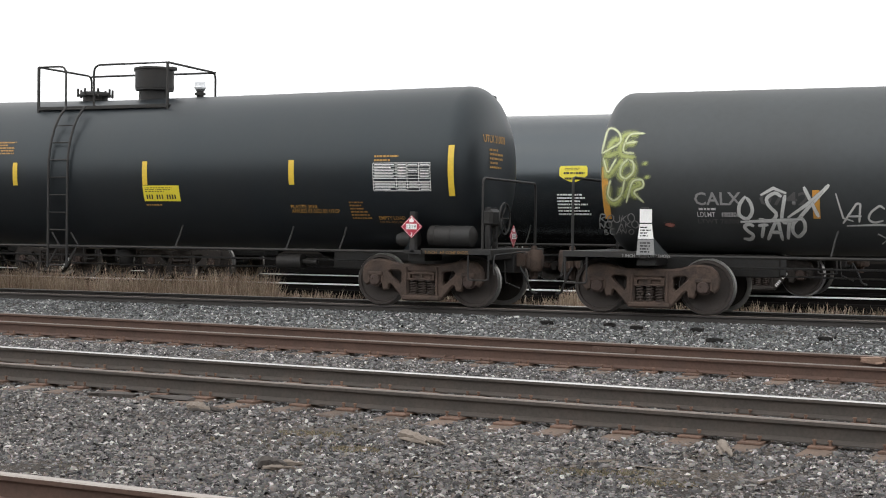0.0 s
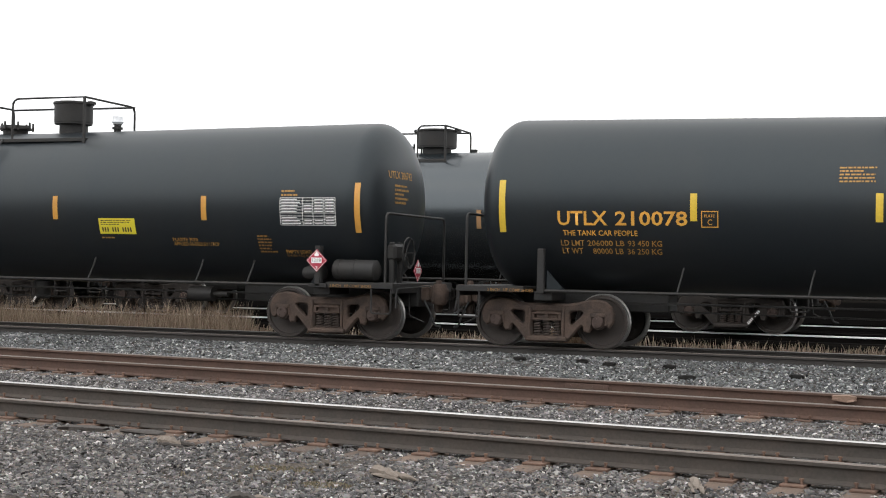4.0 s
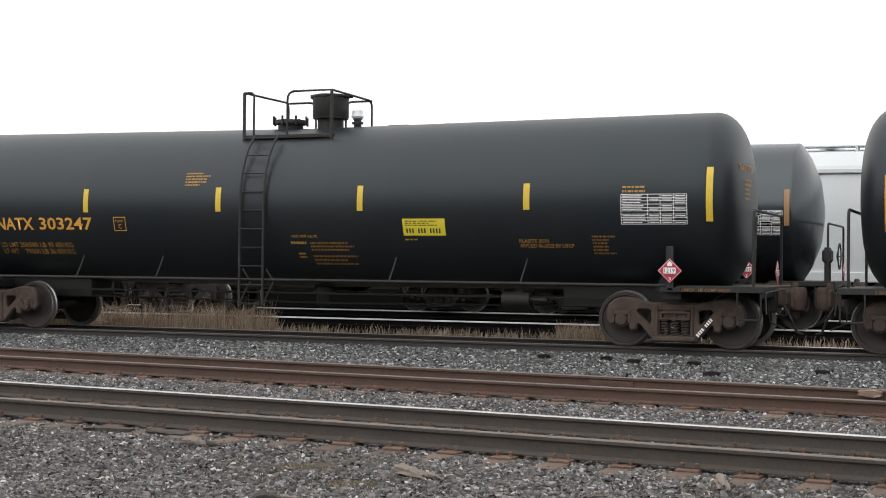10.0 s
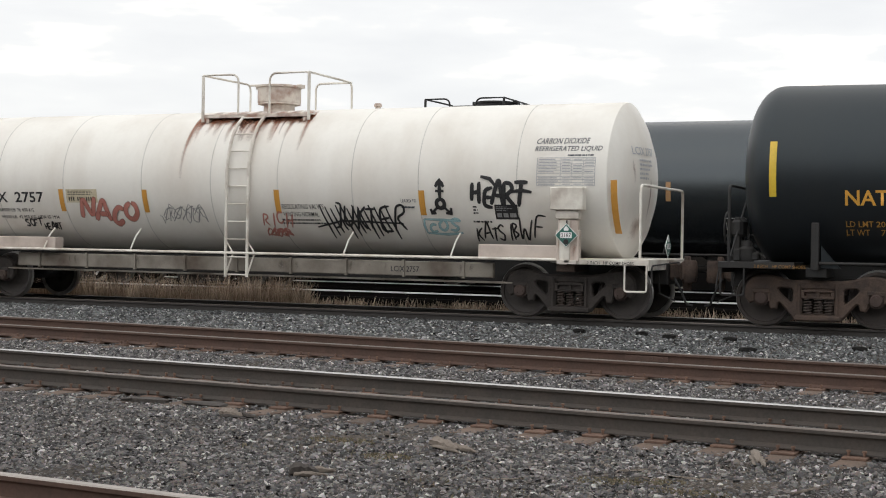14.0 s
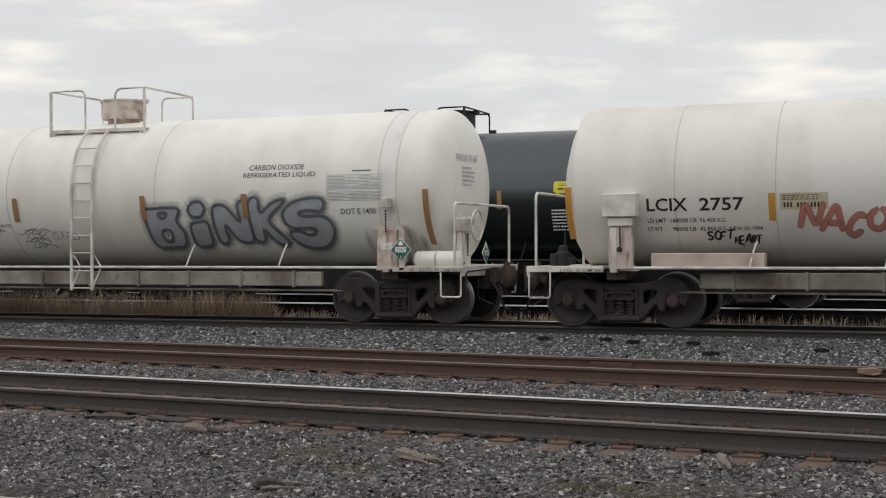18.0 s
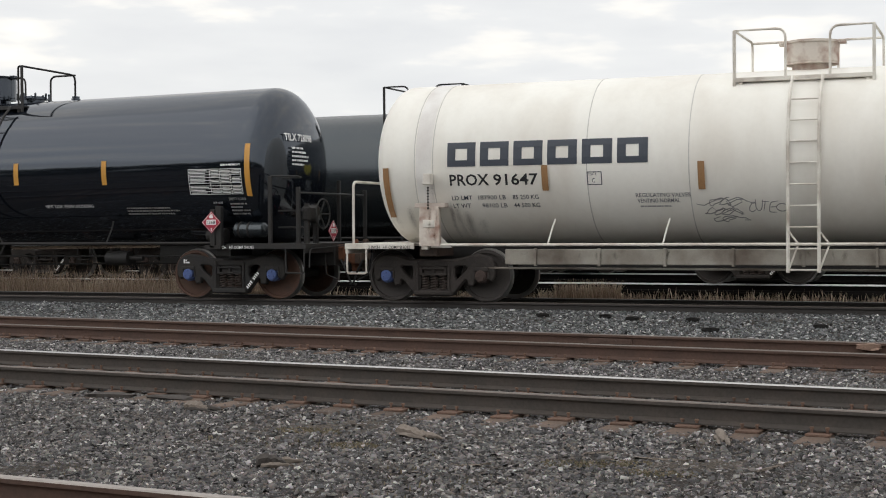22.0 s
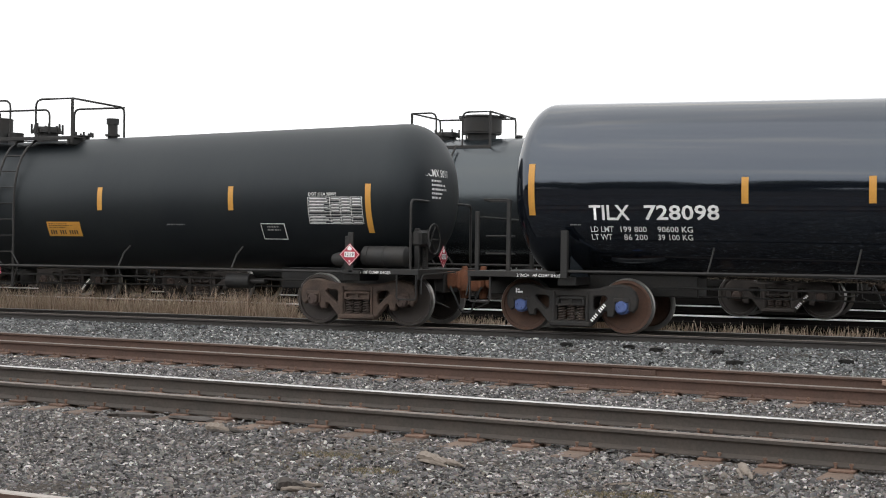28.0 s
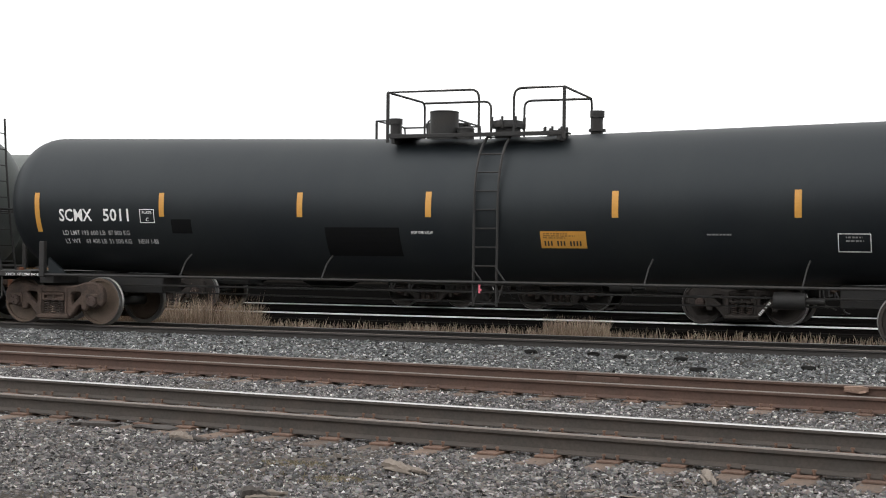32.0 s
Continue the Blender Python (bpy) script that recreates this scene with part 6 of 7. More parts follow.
CAR_G = dict(label="glossy black tank car with white lettering and blue bearing caps", r=1.505, zc=2.455, half=7.27, head=0.6, slope=(0.01, 5.5), trucks=6.17, paint=M_GLOSS, steel=M_FRAME, seed=7,
             stripes=[(-6.74, 2.83, 0.86), (-3.18, 2.58, 0.42), (-1.24, 2.58, 0.42), (1.69, 2.59, 0.42), (3.72, 2.59, 0.45), (6.8, 2.84, 0.95)], tape=M_ORANGE, struts=(-3.78, -1.5, 3.7), sill_z=1.04, truck_mats=NEW_TRUCK, brake=1, coupler=M_RUST,
             placard=(6.06, 1.42, "1268", M_RED), air=(6.36, 7.06), air_r=0.14, air_z=1.28, air_paint=M_KBLACK, shoe_sign=[(6.1, M_LET_W), (-7.0, M_LET_W)], ladder=(0.72, 1.16), platform=(-0.6, 1.35), plat_z=3.78, rail_z=4.56, post_z=1.72,
             domes=[("bonnet", 0.0, 3.97, 0.42, 0.5), ("nozzle", 0.95, 3.93, 0.3, 0.1), ("valve", 2.0, 3.9, 0.06, 0.1)], dome_mat=M_GLOSS, mark="TILX 728098", head_print=M_LET_W,
             end_x=(-7.74, 7.78), end_style="posts", stencil=2, tank_dx=-0.03,
             texts=[("reporting_mark", "TILX", -5.75, 1.895, 0.69, 0.245, M_LET_W), ("reporting_mark", "728098", -4.82, 1.895, 1.23, 0.245, M_LET_W)]
             + row(1.7, 0.093, M_LET_W, ("LD LMT", -5.75, 0.39), ("199 800", -5.24, 0.44), ("90600 KG", -4.62, 0.58)) + row(1.572, 0.093, M_LET_W, ("LT WT", -5.75, 0.35), ("86 200", -5.2, 0.4), ("39 100 KG", -4.63, 0.58))
             + row(2.43, 0.055, M_LET_W, ("DOT 117J100W", 6.26, 0.4)) + row(1.76, 0.035, M_LET_MW, ("LIFT HERE", 6.0, 0.2))
             + [("lettering", "VENT TANK WHEN UNLOADING", 2.27, 1.72, 1.1, 0.062, M_LET_MW), ("lettering", "EMPTY LOAD", 6.35, 1.82, 0.35, 0.05, M_LET_DW)],
             tables=[(5.57, 1.935, 6.67, 2.39, M_LET_W)], prints=[(4.1, 1.57, 1.4, 0.16, 3, M_LET_DW), (6.35, 1.55, 0.4, 0.24, 4, M_LET_DW), (6.25, 2.44, 0.42, 0.05, 1, M_LET_W), (-6.1, 1.8, 0.2, 0.04, 1, M_LET_DW)])

CAR_H = dict(label="long matt black tank car with white lettering SCMX 5011", r=1.32, zc=2.28, half=9.56, head=0.76, bulge=0.56, slope=(0.021, 4.3), trucks=8.35, paint=M_BLACK_MATT, steel=M_FRAME, seed=8,
             stripes=[(-8.58, 2.54, 0.75), (-5.78, 2.52, 0.44), (-2.9, 2.51, 0.44), (-0.42, 2.51, 0.44), (2.88, 2.5, 0.44), (5.81, 2.5, 0.44), (8.63, 2.53, 0.87)], tape=M_ORANGE, struts=(-5.3, -2.4, 3.4, 5.9), truck_mats=BLACK_TRUCK, brake=1, coupler=M_RUST,
             placard=(8.39, 1.27, "1219", M_RED), air=(8.48, 9.43), shoe_sign=[(8.35, M_LET_W), (-9.2, M_LET_W)], ladder=(0.44, 0.86), platform=(-1.4, 1.86), plat_z=3.55, rail_z=4.3, post_z=1.6,
             domes=[("valve", -1.62, 3.58, 0.1, 0.34), ("can", -0.66, 3.6, 0.26, 0.42), ("can", -0.25, 3.55, 0.16, 0.16), ("nozzle", 0.56, 3.66, 0.3, 0.16), ("nozzle", 1.45, 3.58, 0.2, 0.05), ("valve", 2.2, 3.58, 0.1, 0.38)], extra=[ribbon(0.57, 0.87)], mark="SCMX 5011", head_print=M_LET_W,
             left_truck_mats=(M_TRUCK, M_WHEEL_T, M_CAP), truck_x=(-8.35, 8.32), end_x=(-9.55, 9.51),
             texts=[("reporting_mark", "SCMX", -8.08, 1.99, 0.75, 0.24, M_LET_W), ("reporting_mark", "5011", -7.08, 1.99, 0.57, 0.24, M_LET_W)]
             + row(1.733, 0.086, M_LET_MW, ("LD LMT", -8.06, 0.39), ("193 600 LB", -7.62, 0.53), ("87 800 KG", -7.02, 0.48)) + row(1.574, 0.086, M_LET_MW, ("LT WT", -8.06, 0.35), ("69 400 LB", -7.58, 0.47), ("31 500 KG", -7.05, 0.5), ("NEW 1-88", -6.39, 0.44))
             + row(2.13, 0.05, M_LET_W, ("PLATE", -6.2, 0.2)) + row(1.99, 0.07, M_LET_W, ("C", -6.13, 0.06)) + [("lettering", "NOT OPR VALVE", -0.75, 1.78, 0.4, 0.05, M_LET_W), ("lettering", "DOT 111A100W1", 7.44, 2.32, 0.56, 0.06, M_LET_W)],
             frames=[(-6.26, 1.96, -5.94, 2.22, M_LET_W), (6.4, 1.53, 6.9, 1.82, M_LET_W)], tables=[(7.43, 1.82, 8.51, 2.295, M_LET_W)], signs=[(1.58, 1.555, 2.37, 1.835, M_ORANGE, M_LET_K), (-2.42, 1.39, -0.98, 1.89, M_DARKTAPE, None), (-5.59, 1.77, -5.16, 2.03, M_DARKTAPE, None)],
             prints=[(4.37, 1.77, 0.6, 0.05, 1, M_LET_DW), (6.52, 1.68, 0.38, 0.11, 2, M_LET_DW)])

CAR_A = dict(label="black tank car with lime and silver graffiti", r=1.37, zc=2.37, half=7.9, head=0.45, trucks=6.93, paint=M_FADED, steel=M_FRAME, seed=1,
             stripes=[(-7.62, 2.41, 0.85), (-4.25, 2.03, 0.44), (-1.3, 2.03, 0.44), (1.5, 2.03, 0.44), (4.4, 2.03, 0.44), (7.6, 2.41, 0.85)], tape=M_ORANGE, struts=(-4.0, -1.8, 2.2, 4.4), truck_mats=BLACK_TRUCK, brake=0, post_z=1.75,
             shoe_sign=[(-7.3, M_LET_DW)], ladder=(-0.2, 0.25), platform=(-1.2, 1.2), plat_z=3.6, rail_z=4.4, domes=[("bonnet", 0.3, 3.84, 0.36, 0.4)], mark="CALX 0742", head_print=M_LET_DW,
             texts=[("reporting_mark", "CALX", -6.16, 1.79, 0.75, 0.21, M_LET_DW), ("reporting_mark", "0742", -5.12, 1.79, 0.78, 0.21, M_LET_FW)]
             + row(1.607, 0.074, M_LET_MW, ("LDLMT", -6.13, 0.29), ("180300", -5.73, 0.28)) + row(1.5, 0.07, M_LET_FW, ("LTWT 78700", -6.13, 0.66), ("85430", -5.0, 0.35)),
             end_x=(-8.15, 8.15), prints=[(-6.1, 1.7, 0.45, 0.07, 1, M_LET_MW)],
             extra=[stickers(-6.9), spray("graffiti", lambda rnd: stroke(tag("OSLX", -5.5, 1.55, 1.25, 0.42, rnd) + tag("STATO", -5.45, 1.27, 0.95, 0.24, rnd) + [[(-5.45, 1.53), (-5.0, 1.55), (-4.45, 1.58)], [(-4.7, 1.6), (-4.4, 1.8), (-4.15, 2.02)], [(-5.1, 1.95), (-4.9, 2.06), (-4.7, 1.98)]], 0.05), M_SPRAY_W, "silver spray tag in two lines"), spray("graffiti", lambda rnd: stroke(tag("ACIO", -3.85, 1.55, 1.1, 0.3, rnd) + [[(-3.95, 1.98), (-3.85, 1.6), (-3.7, 1.55)], [(-3.8, 1.48), (-3.3, 1.5), (-2.85, 1.47)], [(-3.35, 1.36), (-3.2, 1.28), (-3.3, 1.2)]], 0.03), M_SPRAY_W, "thin silver spray tag"),
                    spray("graffiti", lambda rnd: stroke(tag("DE", -7.72, 2.6, 0.62, 0.36, rnd) + tag("VO", -7.72, 2.24, 0.56, 0.3, rnd) + tag("UR", -7.63, 1.84, 0.58, 0.36, rnd) + [[(-6.96, 2.5), (-6.95, 2.46), (-6.94, 2.42)], [(-6.93, 2.28), (-6.92, 2.24), (-6.91, 2.2)]], 0.1, 0.95), M_SPRAY_G, "lime spray letters DE VO UR"),
                    spray("graffiti", lambda rnd: stroke(tag("DE", -7.72, 2.61, 0.62, 0.36, random.Random(1)) + tag("VO", -7.72, 2.25, 0.56, 0.3, random.Random(2)) + tag("UR", -7.63, 1.85, 0.58, 0.36, random.Random(3)), 0.035, 0.9), M_SPRAY_P, "pale highlights on the lime letters", 0.02),
                    spray("graffiti", lambda rnd: stroke([[(-6.69, 1.475), (-6.6, 1.47), (-6.52, 1.475)]], 0.07, 0.6), M_SPRAY_R, "small red spray mark"),
                    spray("graffiti", lambda rnd: stroke(tag("ROUKO", -7.8, 1.5, 0.6, 0.12, rnd) + tag("NOMAKO", -7.83, 1.4, 0.66, 0.1, rnd) + tag("BEANO", -7.76, 1.3, 0.5, 0.09, rnd), 0.017), M_SPRAY_F, "faint white spray tag")])

def end_ladder(car, tank, c, rnd):
    """Tall ladder up the car's end."""
    st = [part("end_ladder", tube(bmesh.new(), [(7.9, -0.45, 1.0), (7.74, -0.45, 2.0), (7.62, -0.45, 3.2), (7.56, -0.45, 4.15)], 0.022, 6), M_FRAME, car)]
    part("stile", tube(bmesh.new(), [(7.9, 0.0, 1.0), (7.74, 0.0, 2.0), (7.62, 0.0, 3.2), (7.56, 0.0, 4.15)], 0.022, 6), M_FRAME, st[0])
    for k in range(9):
        z = 1.2 + 0.33 * k
        x = lerp(z, [(1.0, 7.9), (2.0, 7.74), (3.2, 7.62), (4.15, 7.56)])
        part("rung", tube(bmesh.new(), [(x, -0.45, z), (x, 0.0, z)], 0.013, 6), M_FRAME, st[0])


CAR_I = dict(label="grey tank car with a ladder near its end", r=1.42, zc=2.4, half=7.4, head=0.5, trucks=6.3, paint=M_OLIVE, steel=M_FRAME, extra=[end_ladder], seed=9, stripes=[(7.0, 2.5, 0.8), (3.5, 2.4, 0.42)], tape=M_ORANGE, struts=(-3, 3),
             truck_mats=BLACK_TRUCK, brake=-1, ladder=(-0.2, 0.25), platform=(-1.2, 1.2), plat_z=3.64, rail_z=4.4, domes=[("bonnet", 0.3, 3.88, 0.36, 0.4)], mark="", shoe_sign=[(6.3, M_LET_W)])

for table, x0 in ((CAR_A, 1.28), (CAR_B, -16.7), (CAR_C, -34.58), (CAR_D, -52.52), (CAR_E, -69.92), (CAR_F, -86.83), (CAR_G, -103.4), (CAR_H, -121.9), (CAR_I, -139.9)):
    tank_car(x0, YC, 0.0, table)

def round_sign(x0, z0, x1, z1):
    """Yellow emergency sign whose lower corners are rounded off."""
    def put(car, tank, c, rnd):
        w, h, n = x1 - x0, z1 - z0, 6
        ring = [(x0 + 0.03, z1), (x0, z1 - 0.05), (x0, z0 + h * 0.4)] + [(x0 + w * 0.5 * k / n, z0 + h * 0.4 * (1 - (k / n)) ** 1.5) for k in range(1, n)]
        ring = ring + [(x0 + x1 - a, b) for a, b in ring[::-1]]
        me = bpy.data.meshes.new("marking")
        me.from_pydata([(a, 0.0, b) for a, b in ring], [], [tuple(range(len(ring)))])
        marking("graffiti_outline", me, M_SIGN_Y, tank, c["r"], c["zc"], "yellow emergency sign with rounded lower corners").name = "emergency_sign"
        marking("print", rects(bars(x0 + w * 0.2, z0 + h * 0.72, w * 0.7, h * 0.18, 2, rnd, 0.6) + bars(x0 + w * 0.16, z0 + h * 0.46, w * 0.9, h * 0.2, 1, rnd, 0.8) + bars(x0 + w * 0.2, z0 + h * 0.14, w * 0.8, h * 0.2, 1, rnd, 0.8), 1), M_LET_K, tank, c["r"], c["zc"], lift=0.012)
    return put


# ---- standing cars behind ----
YB, ZB = 31.65, 0.03      # middle of the next track and its rail height
KMARK = [("reporting_mark", "2901", -6.42, 1.95, 0.82, 0.23, M_LET_W)] + row(1.8, 0.08, M_LET_MW, ("LD LMT", -6.55, 0.32), ("199500 LB", -6.18, 0.5)) + row(1.69, 0.08, M_LET_MW, ("LT WT", -6.55, 0.28), ("63500 LB", -6.12, 0.44))
CAR_K = dict(CAR_D, slope=(0.0, 0.0), label="standing black tank car on the next track with a yellow sign", group="standing cars", seed=11, r=1.53, zc=2.5, half=8.5, head=0.5, sharp=True, trucks=7.2, truck_x=(-7.2, 7.2), end_x=(-8.75, 8.75), paint=M_KBLACK, tape=M_BROWN, brake=1, air=None,
             stripes=[(-7.8, 2.95, 0.76), (-4.4, 2.6, 0.42), (1.6, 2.6, 0.42), (4.6, 2.6, 0.42), (7.92, 2.95, 0.76)], texts=row(2.56, 0.06, M_LET_W, ("DOT 111A100W1", 6.7, 0.6)) + KMARK, signs=[], frames=[(5.83, 1.57, 6.27, 1.83, M_LET_MW)],
             tables=[(6.7, 2.0, 7.83, 2.51, M_LET_W)], prints=[(2.82, 1.68, 0.78, 0.5, 7, M_LET_W), (5.9, 1.46, 0.55, 0.05, 1, M_LET_DW)], placard=(7.1, 1.27, "1268", M_RED), mark="", head_print=None,
             platform=(-1.5, 0.5), ladder=(-0.75, -0.3), plat_z=3.82, rail_z=4.6, domes=[("nozzle", -0.95, 4.06, 0.3, 0.14), ("bonnet", -0.05, 4.12, 0.48, 0.45), ("valve", 0.9, 3.95, 0.07, 0.15)], white_cap=None, truck_mats=DARK_TRUCK, extra=[round_sign(2.88, 2.41, 3.53, 2.78)])
tank_car(-12.4, YB, ZB, CAR_K, moving=False)
CAR_L = dict(CAR_K, label="standing grey olive tank car on the next track", seed=12, paint=M_OLIVE, signs=[], tables=[], prints=[], texts=[], frames=[], extra=[], placard=None)
tank_car(-30.8, YB, ZB, CAR_L, moving=False)


def hopper_car(x, y, z):
    """Covered hopper: curved pale sides, roof walkway, end ladders, sills and trucks."""
    car = tagged(new("covered_hopper_car"), "pale grey covered hopper car standing on a far track", "hopper car", "standing cars")
    car.matrix_basis = pose(x, y, z)
    half, hw = 8.3, 1.58
    prof = [(-hw, 1.22), (-hw - 0.05, 1.9), (-hw - 0.06, 2.8), (-hw + 0.0, 3.7), (-hw + 0.1, 3.98), (-1.1, 4.36), (-0.5, 4.45)]
    prof = prof + [(-a, b) for a, b in prof[::-1]]
    bm = bmesh.new()
    rings = [[bm.verts.new((sx, a, b)) for a, b in prof] for sx in (-half, half)]
    for k in range(len(prof)):
        bm.faces.new((rings[0][k], rings[0][(k + 1) % len(prof)], rings[1][(k + 1) % len(prof)], rings[1][k]))
    bm.faces.new(rings[0])
    bm.faces.new(rings[1])
    body = part("body", bm, M_HOPPER, car, angle=25)
    for s in (-1, 1):
        bm = bmesh.new()
        box(bm, (-half, s * (hw + 0.02) - 0.05, 3.78), (half, s * (hw + 0.02) + 0.05, 3.9), 0.015)
        part("top_chord", bm, M_HOPPER, body)
        bm = bmesh.new()
        box(bm, (-half - 0.2, s * (hw + 0.02) - 0.06, 1.0), (half + 0.2, s * (hw + 0.02) + 0.06, 1.26), 0.015)
        part("side_sill", bm, M_HOPPER, body)
        for k in range(4):
            bm = bmesh.new()
            sx = -half + 0.9 + k * (2 * half - 1.8) / 3
            box(bm, (sx - 0.06, s * (hw + 0.07) - 0.03, 1.26), (sx + 0.06, s * (hw + 0.07) + 0.03, 3.78), 0.01)
            if k in (0, 3):
                part("side_post", bm, M_HOPPER, body)
            else:
                bm.free()
        bm = bmesh.new()
        box(bm, (-half, s * 0.62 - 0.25, 4.52), (half, s * 0.62 + 0.25, 4.56), 0.008)
        for k in range(12):
            sx = -half + 0.4 + k * (2 * half - 0.8) / 11
            box(bm, (sx - 0.03, s * 0.62 - 0.25, 4.38), (sx + 0.03, s * 0.62 + 0.25, 4.52))
        part("roof_walkway", bm, M_HOPPER, body)
    for k in range(5):
        bm = bmesh.new()
        sx = -half + 1.7 + k * (2 * half - 3.4) / 4
        lathe(bm, [(4.4, 0.36), (4.52, 0.36), (4.55, 0.32), (4.57, 0.0)], 20, "Z", (sx, 0, 0))
        part("hatch", bm, M_HOPPER, body)
    me = rects([(sx - 0.06, 1.55, sx + 0.06, 2.0) for sx in (-6.5, -3.9, -1.4, 1.12, 3.7, 6.3)], 1, (M_BROWN,))
    part("reflective_stripes", me, None, body, at=(0, -hw - 0.055, 0))
    for s in (-1, 1):
        for sx in (-3.2, 0.0, 3.2):
            bm = bmesh.new()
            v = [bm.verts.new(q) for q in ((sx - 1.4, s * 1.3, 1.2), (sx + 1.4, s * 1.3, 1.2), (sx + 0.35, s * 0.4, 0.45), (sx - 0.35, s * 0.4, 0.45))]
            w = [bm.verts.new(q.co + Vector((0, -s * 0.03, 0.03))) for q in v]
            bm.faces.new(v)
            bm.faces.new(w[::-1])
            for i in range(4):
                bm.faces.new((v[i], w[i], w[(i + 1) % 4], v[(i + 1) % 4]))
            # slope sheets and draft sill take dark steel in place of shade beneath
            part("hopper_slope", bm, M_FRAME, body)
        truck(car, s * 6.8, DARK_TRUCK, False)
        bm = bmesh.new()
        for yy in (-1.5, -1.05):
            tube(bm, [(s * (half + 0.12), yy, 0.9), (s * (half + 0.12), yy, 4.3)], 0.02, 6)
        for k in range(9):
            tube(bm, [(s * (half + 0.12), -1.5, 1.2 + k * 0.36), (s * (half + 0.12), -1.05, 1.2 + k * 0.36)], 0.014, 6)
        part("end_ladder", bm, M_HOPPER, body)
        coupler(car, s * (half + 0.7), s, M_TRUCK)
        bm = bmesh.new()
        box(bm, (min(s * 5.2, s * (half + 0.2)), -0.35, 0.6), (max(s * 5.2, s * (half + 0.2)), 0.35, 1.05), 0.02)
        part("draft_sill", bm, M_FRAME, body)
    return car


YH, ZH = 38.9, -0.01
first = hopper_car(-4.6, YH, ZH)
for hx in (-39.8, -22.2, 13.0, 30.6):
    copy_thing(first, pose(hx, YH, ZH))

# added low bank closes the yard behind the last track, blackened as shade
bk = bmesh.new()
rows_ = [[bk.verts.new((-400 + 20 * i, yy, zz + 0.08 * noise.noise((i * 0.9, yy, 0)))) for i in range(41)] for yy, zz in ((44, -0.5), (47, 0.25), (49, 0.4), (52, 0.35), (60, -0.6))]
for a, b in zip(rows_, rows_[1:]):
    for i in range(40):
        bk.faces.new((a[i], a[i + 1], b[i + 1], b[i]))
tagged(new("earth_bank", mesh_of(bk, M_BACKDROP_SHADE, name="earth_bank")), "low dark cinder bank behind the yard", "bank", kind="structure")

# dark wood behind the camera, which the glossy tanks mirror
def woods():
    rng, vs, fs = random.Random(77), [], []
    for k in range(900):
        x, y = -260 + 520 * rng.random(), -26 - 8 * rng.random()
        top = 9.0 + 2.0 * noise.noise((x * 0.07, 0, 2.0)) + 1.2 * noise.noise((x * 0.4, 1, 2.0))
        z, s = top * rng.random() ** 0.6 - 0.5, rng.uniform(1.6, 3.2)
        o = len(vs)
        for a, b, c in ((1, 0, 0), (-1, 0, 0), (0, 1, 0), (0, -1, 0), (0, 0, 0.9), (0, 0, -0.9)):
            vs.append((x + s * (a + rng.uniform(-0.3, 0.3)), y + s * (b + rng.uniform(-0.3, 0.3)), z + s * (c + rng.uniform(-0.3, 0.3))))
        fs += [(o + i, o + j, o + q) for i, j, q in ((0, 2, 4), (2, 1, 4), (1, 3, 4), (3, 0, 4), (2, 0, 5), (1, 2, 5), (3, 1, 5), (0, 3, 5))]
    me = bpy.data.meshes.new("wood_belt")
    me.from_pydata(vs, [], fs)
    me.materials.append(M_WOODS)
    tagged(new("wood_belt", me), "dark belt of trees behind the yard's near side", "woods", kind="stuff")


woods()

# ---- ground, tracks ----
TURN = radians(5.52)      # the near tracks run at this angle to the train's


def near_d(x, y):
    return x * math.sin(TURN) + y * math.cos(TURN)


def ground_z(x, y):
    d = near_d(x, y)
    g = lerp(d, [(0, -0.4), (8.8, -0.36), (10.2, -0.315), (13.4, -0.315), (14.4, -0.34), (15.1, -0.315), (18.0, -0.315), (18.8, -0.31)])
    h = lerp(y, [(18, -0.34), (21.0, -0.2), (22.2, -0.13), (23.0, -0.13), (23.3, -0.19), (24.6, -0.19), (25.0, -0.17), (26.2, -0.32), (29.6, -0.34), (30.6, -0.28), (40, -0.28), (60, -0.3)])
    if d < 18.6:
        return g if y < 22 else h
    return max(g if d < 18.8 else -0.5, h)


xs = [-2500, -900, -350, -160, -90, -60] + [-42 + 0.5 * i for i in range(105)] + [16, 30, 60, 160, 500, 2500]
ys = [-2500, -800, -200, -60, -20, -8, 0, 2] + [3 + 0.35 * i for i in range(112)] + [44, 52, 70, 120, 300, 900, 2500]
gv = []
for y in ys:
    for x in xs:
        inside = -42 < x < 11 and 3 < y < 43
        gv.append((x, y, ground_z(max(-45, min(12, x)), y) + (0.018 * noise.noise((x * 1.3, y * 1.3, 0)) if inside else 0.0)))
nx = len(xs)
gf = [(j * nx + i, j * nx + i + 1, (j + 1) * nx + i + 1, (j + 1) * nx + i) for j in range(len(ys) - 1) for i in range(nx - 1)]
gm = bpy.data.meshes.new("ground")
gm.from_pydata(gv, [], gf)
gm.materials.append(M_GROUND)
gm.materials.append(M_GROUND_SHADE)
# beyond the train the ground takes the colour with painted shade
for p in gm.polygons:
    p.material_index = 1 if p.center.y > 25.6 else 0
gm.shade_smooth()
tagged(new("ground", gm), "grey brown gravel yard ground with flattened ballast", "ground", kind="structure")


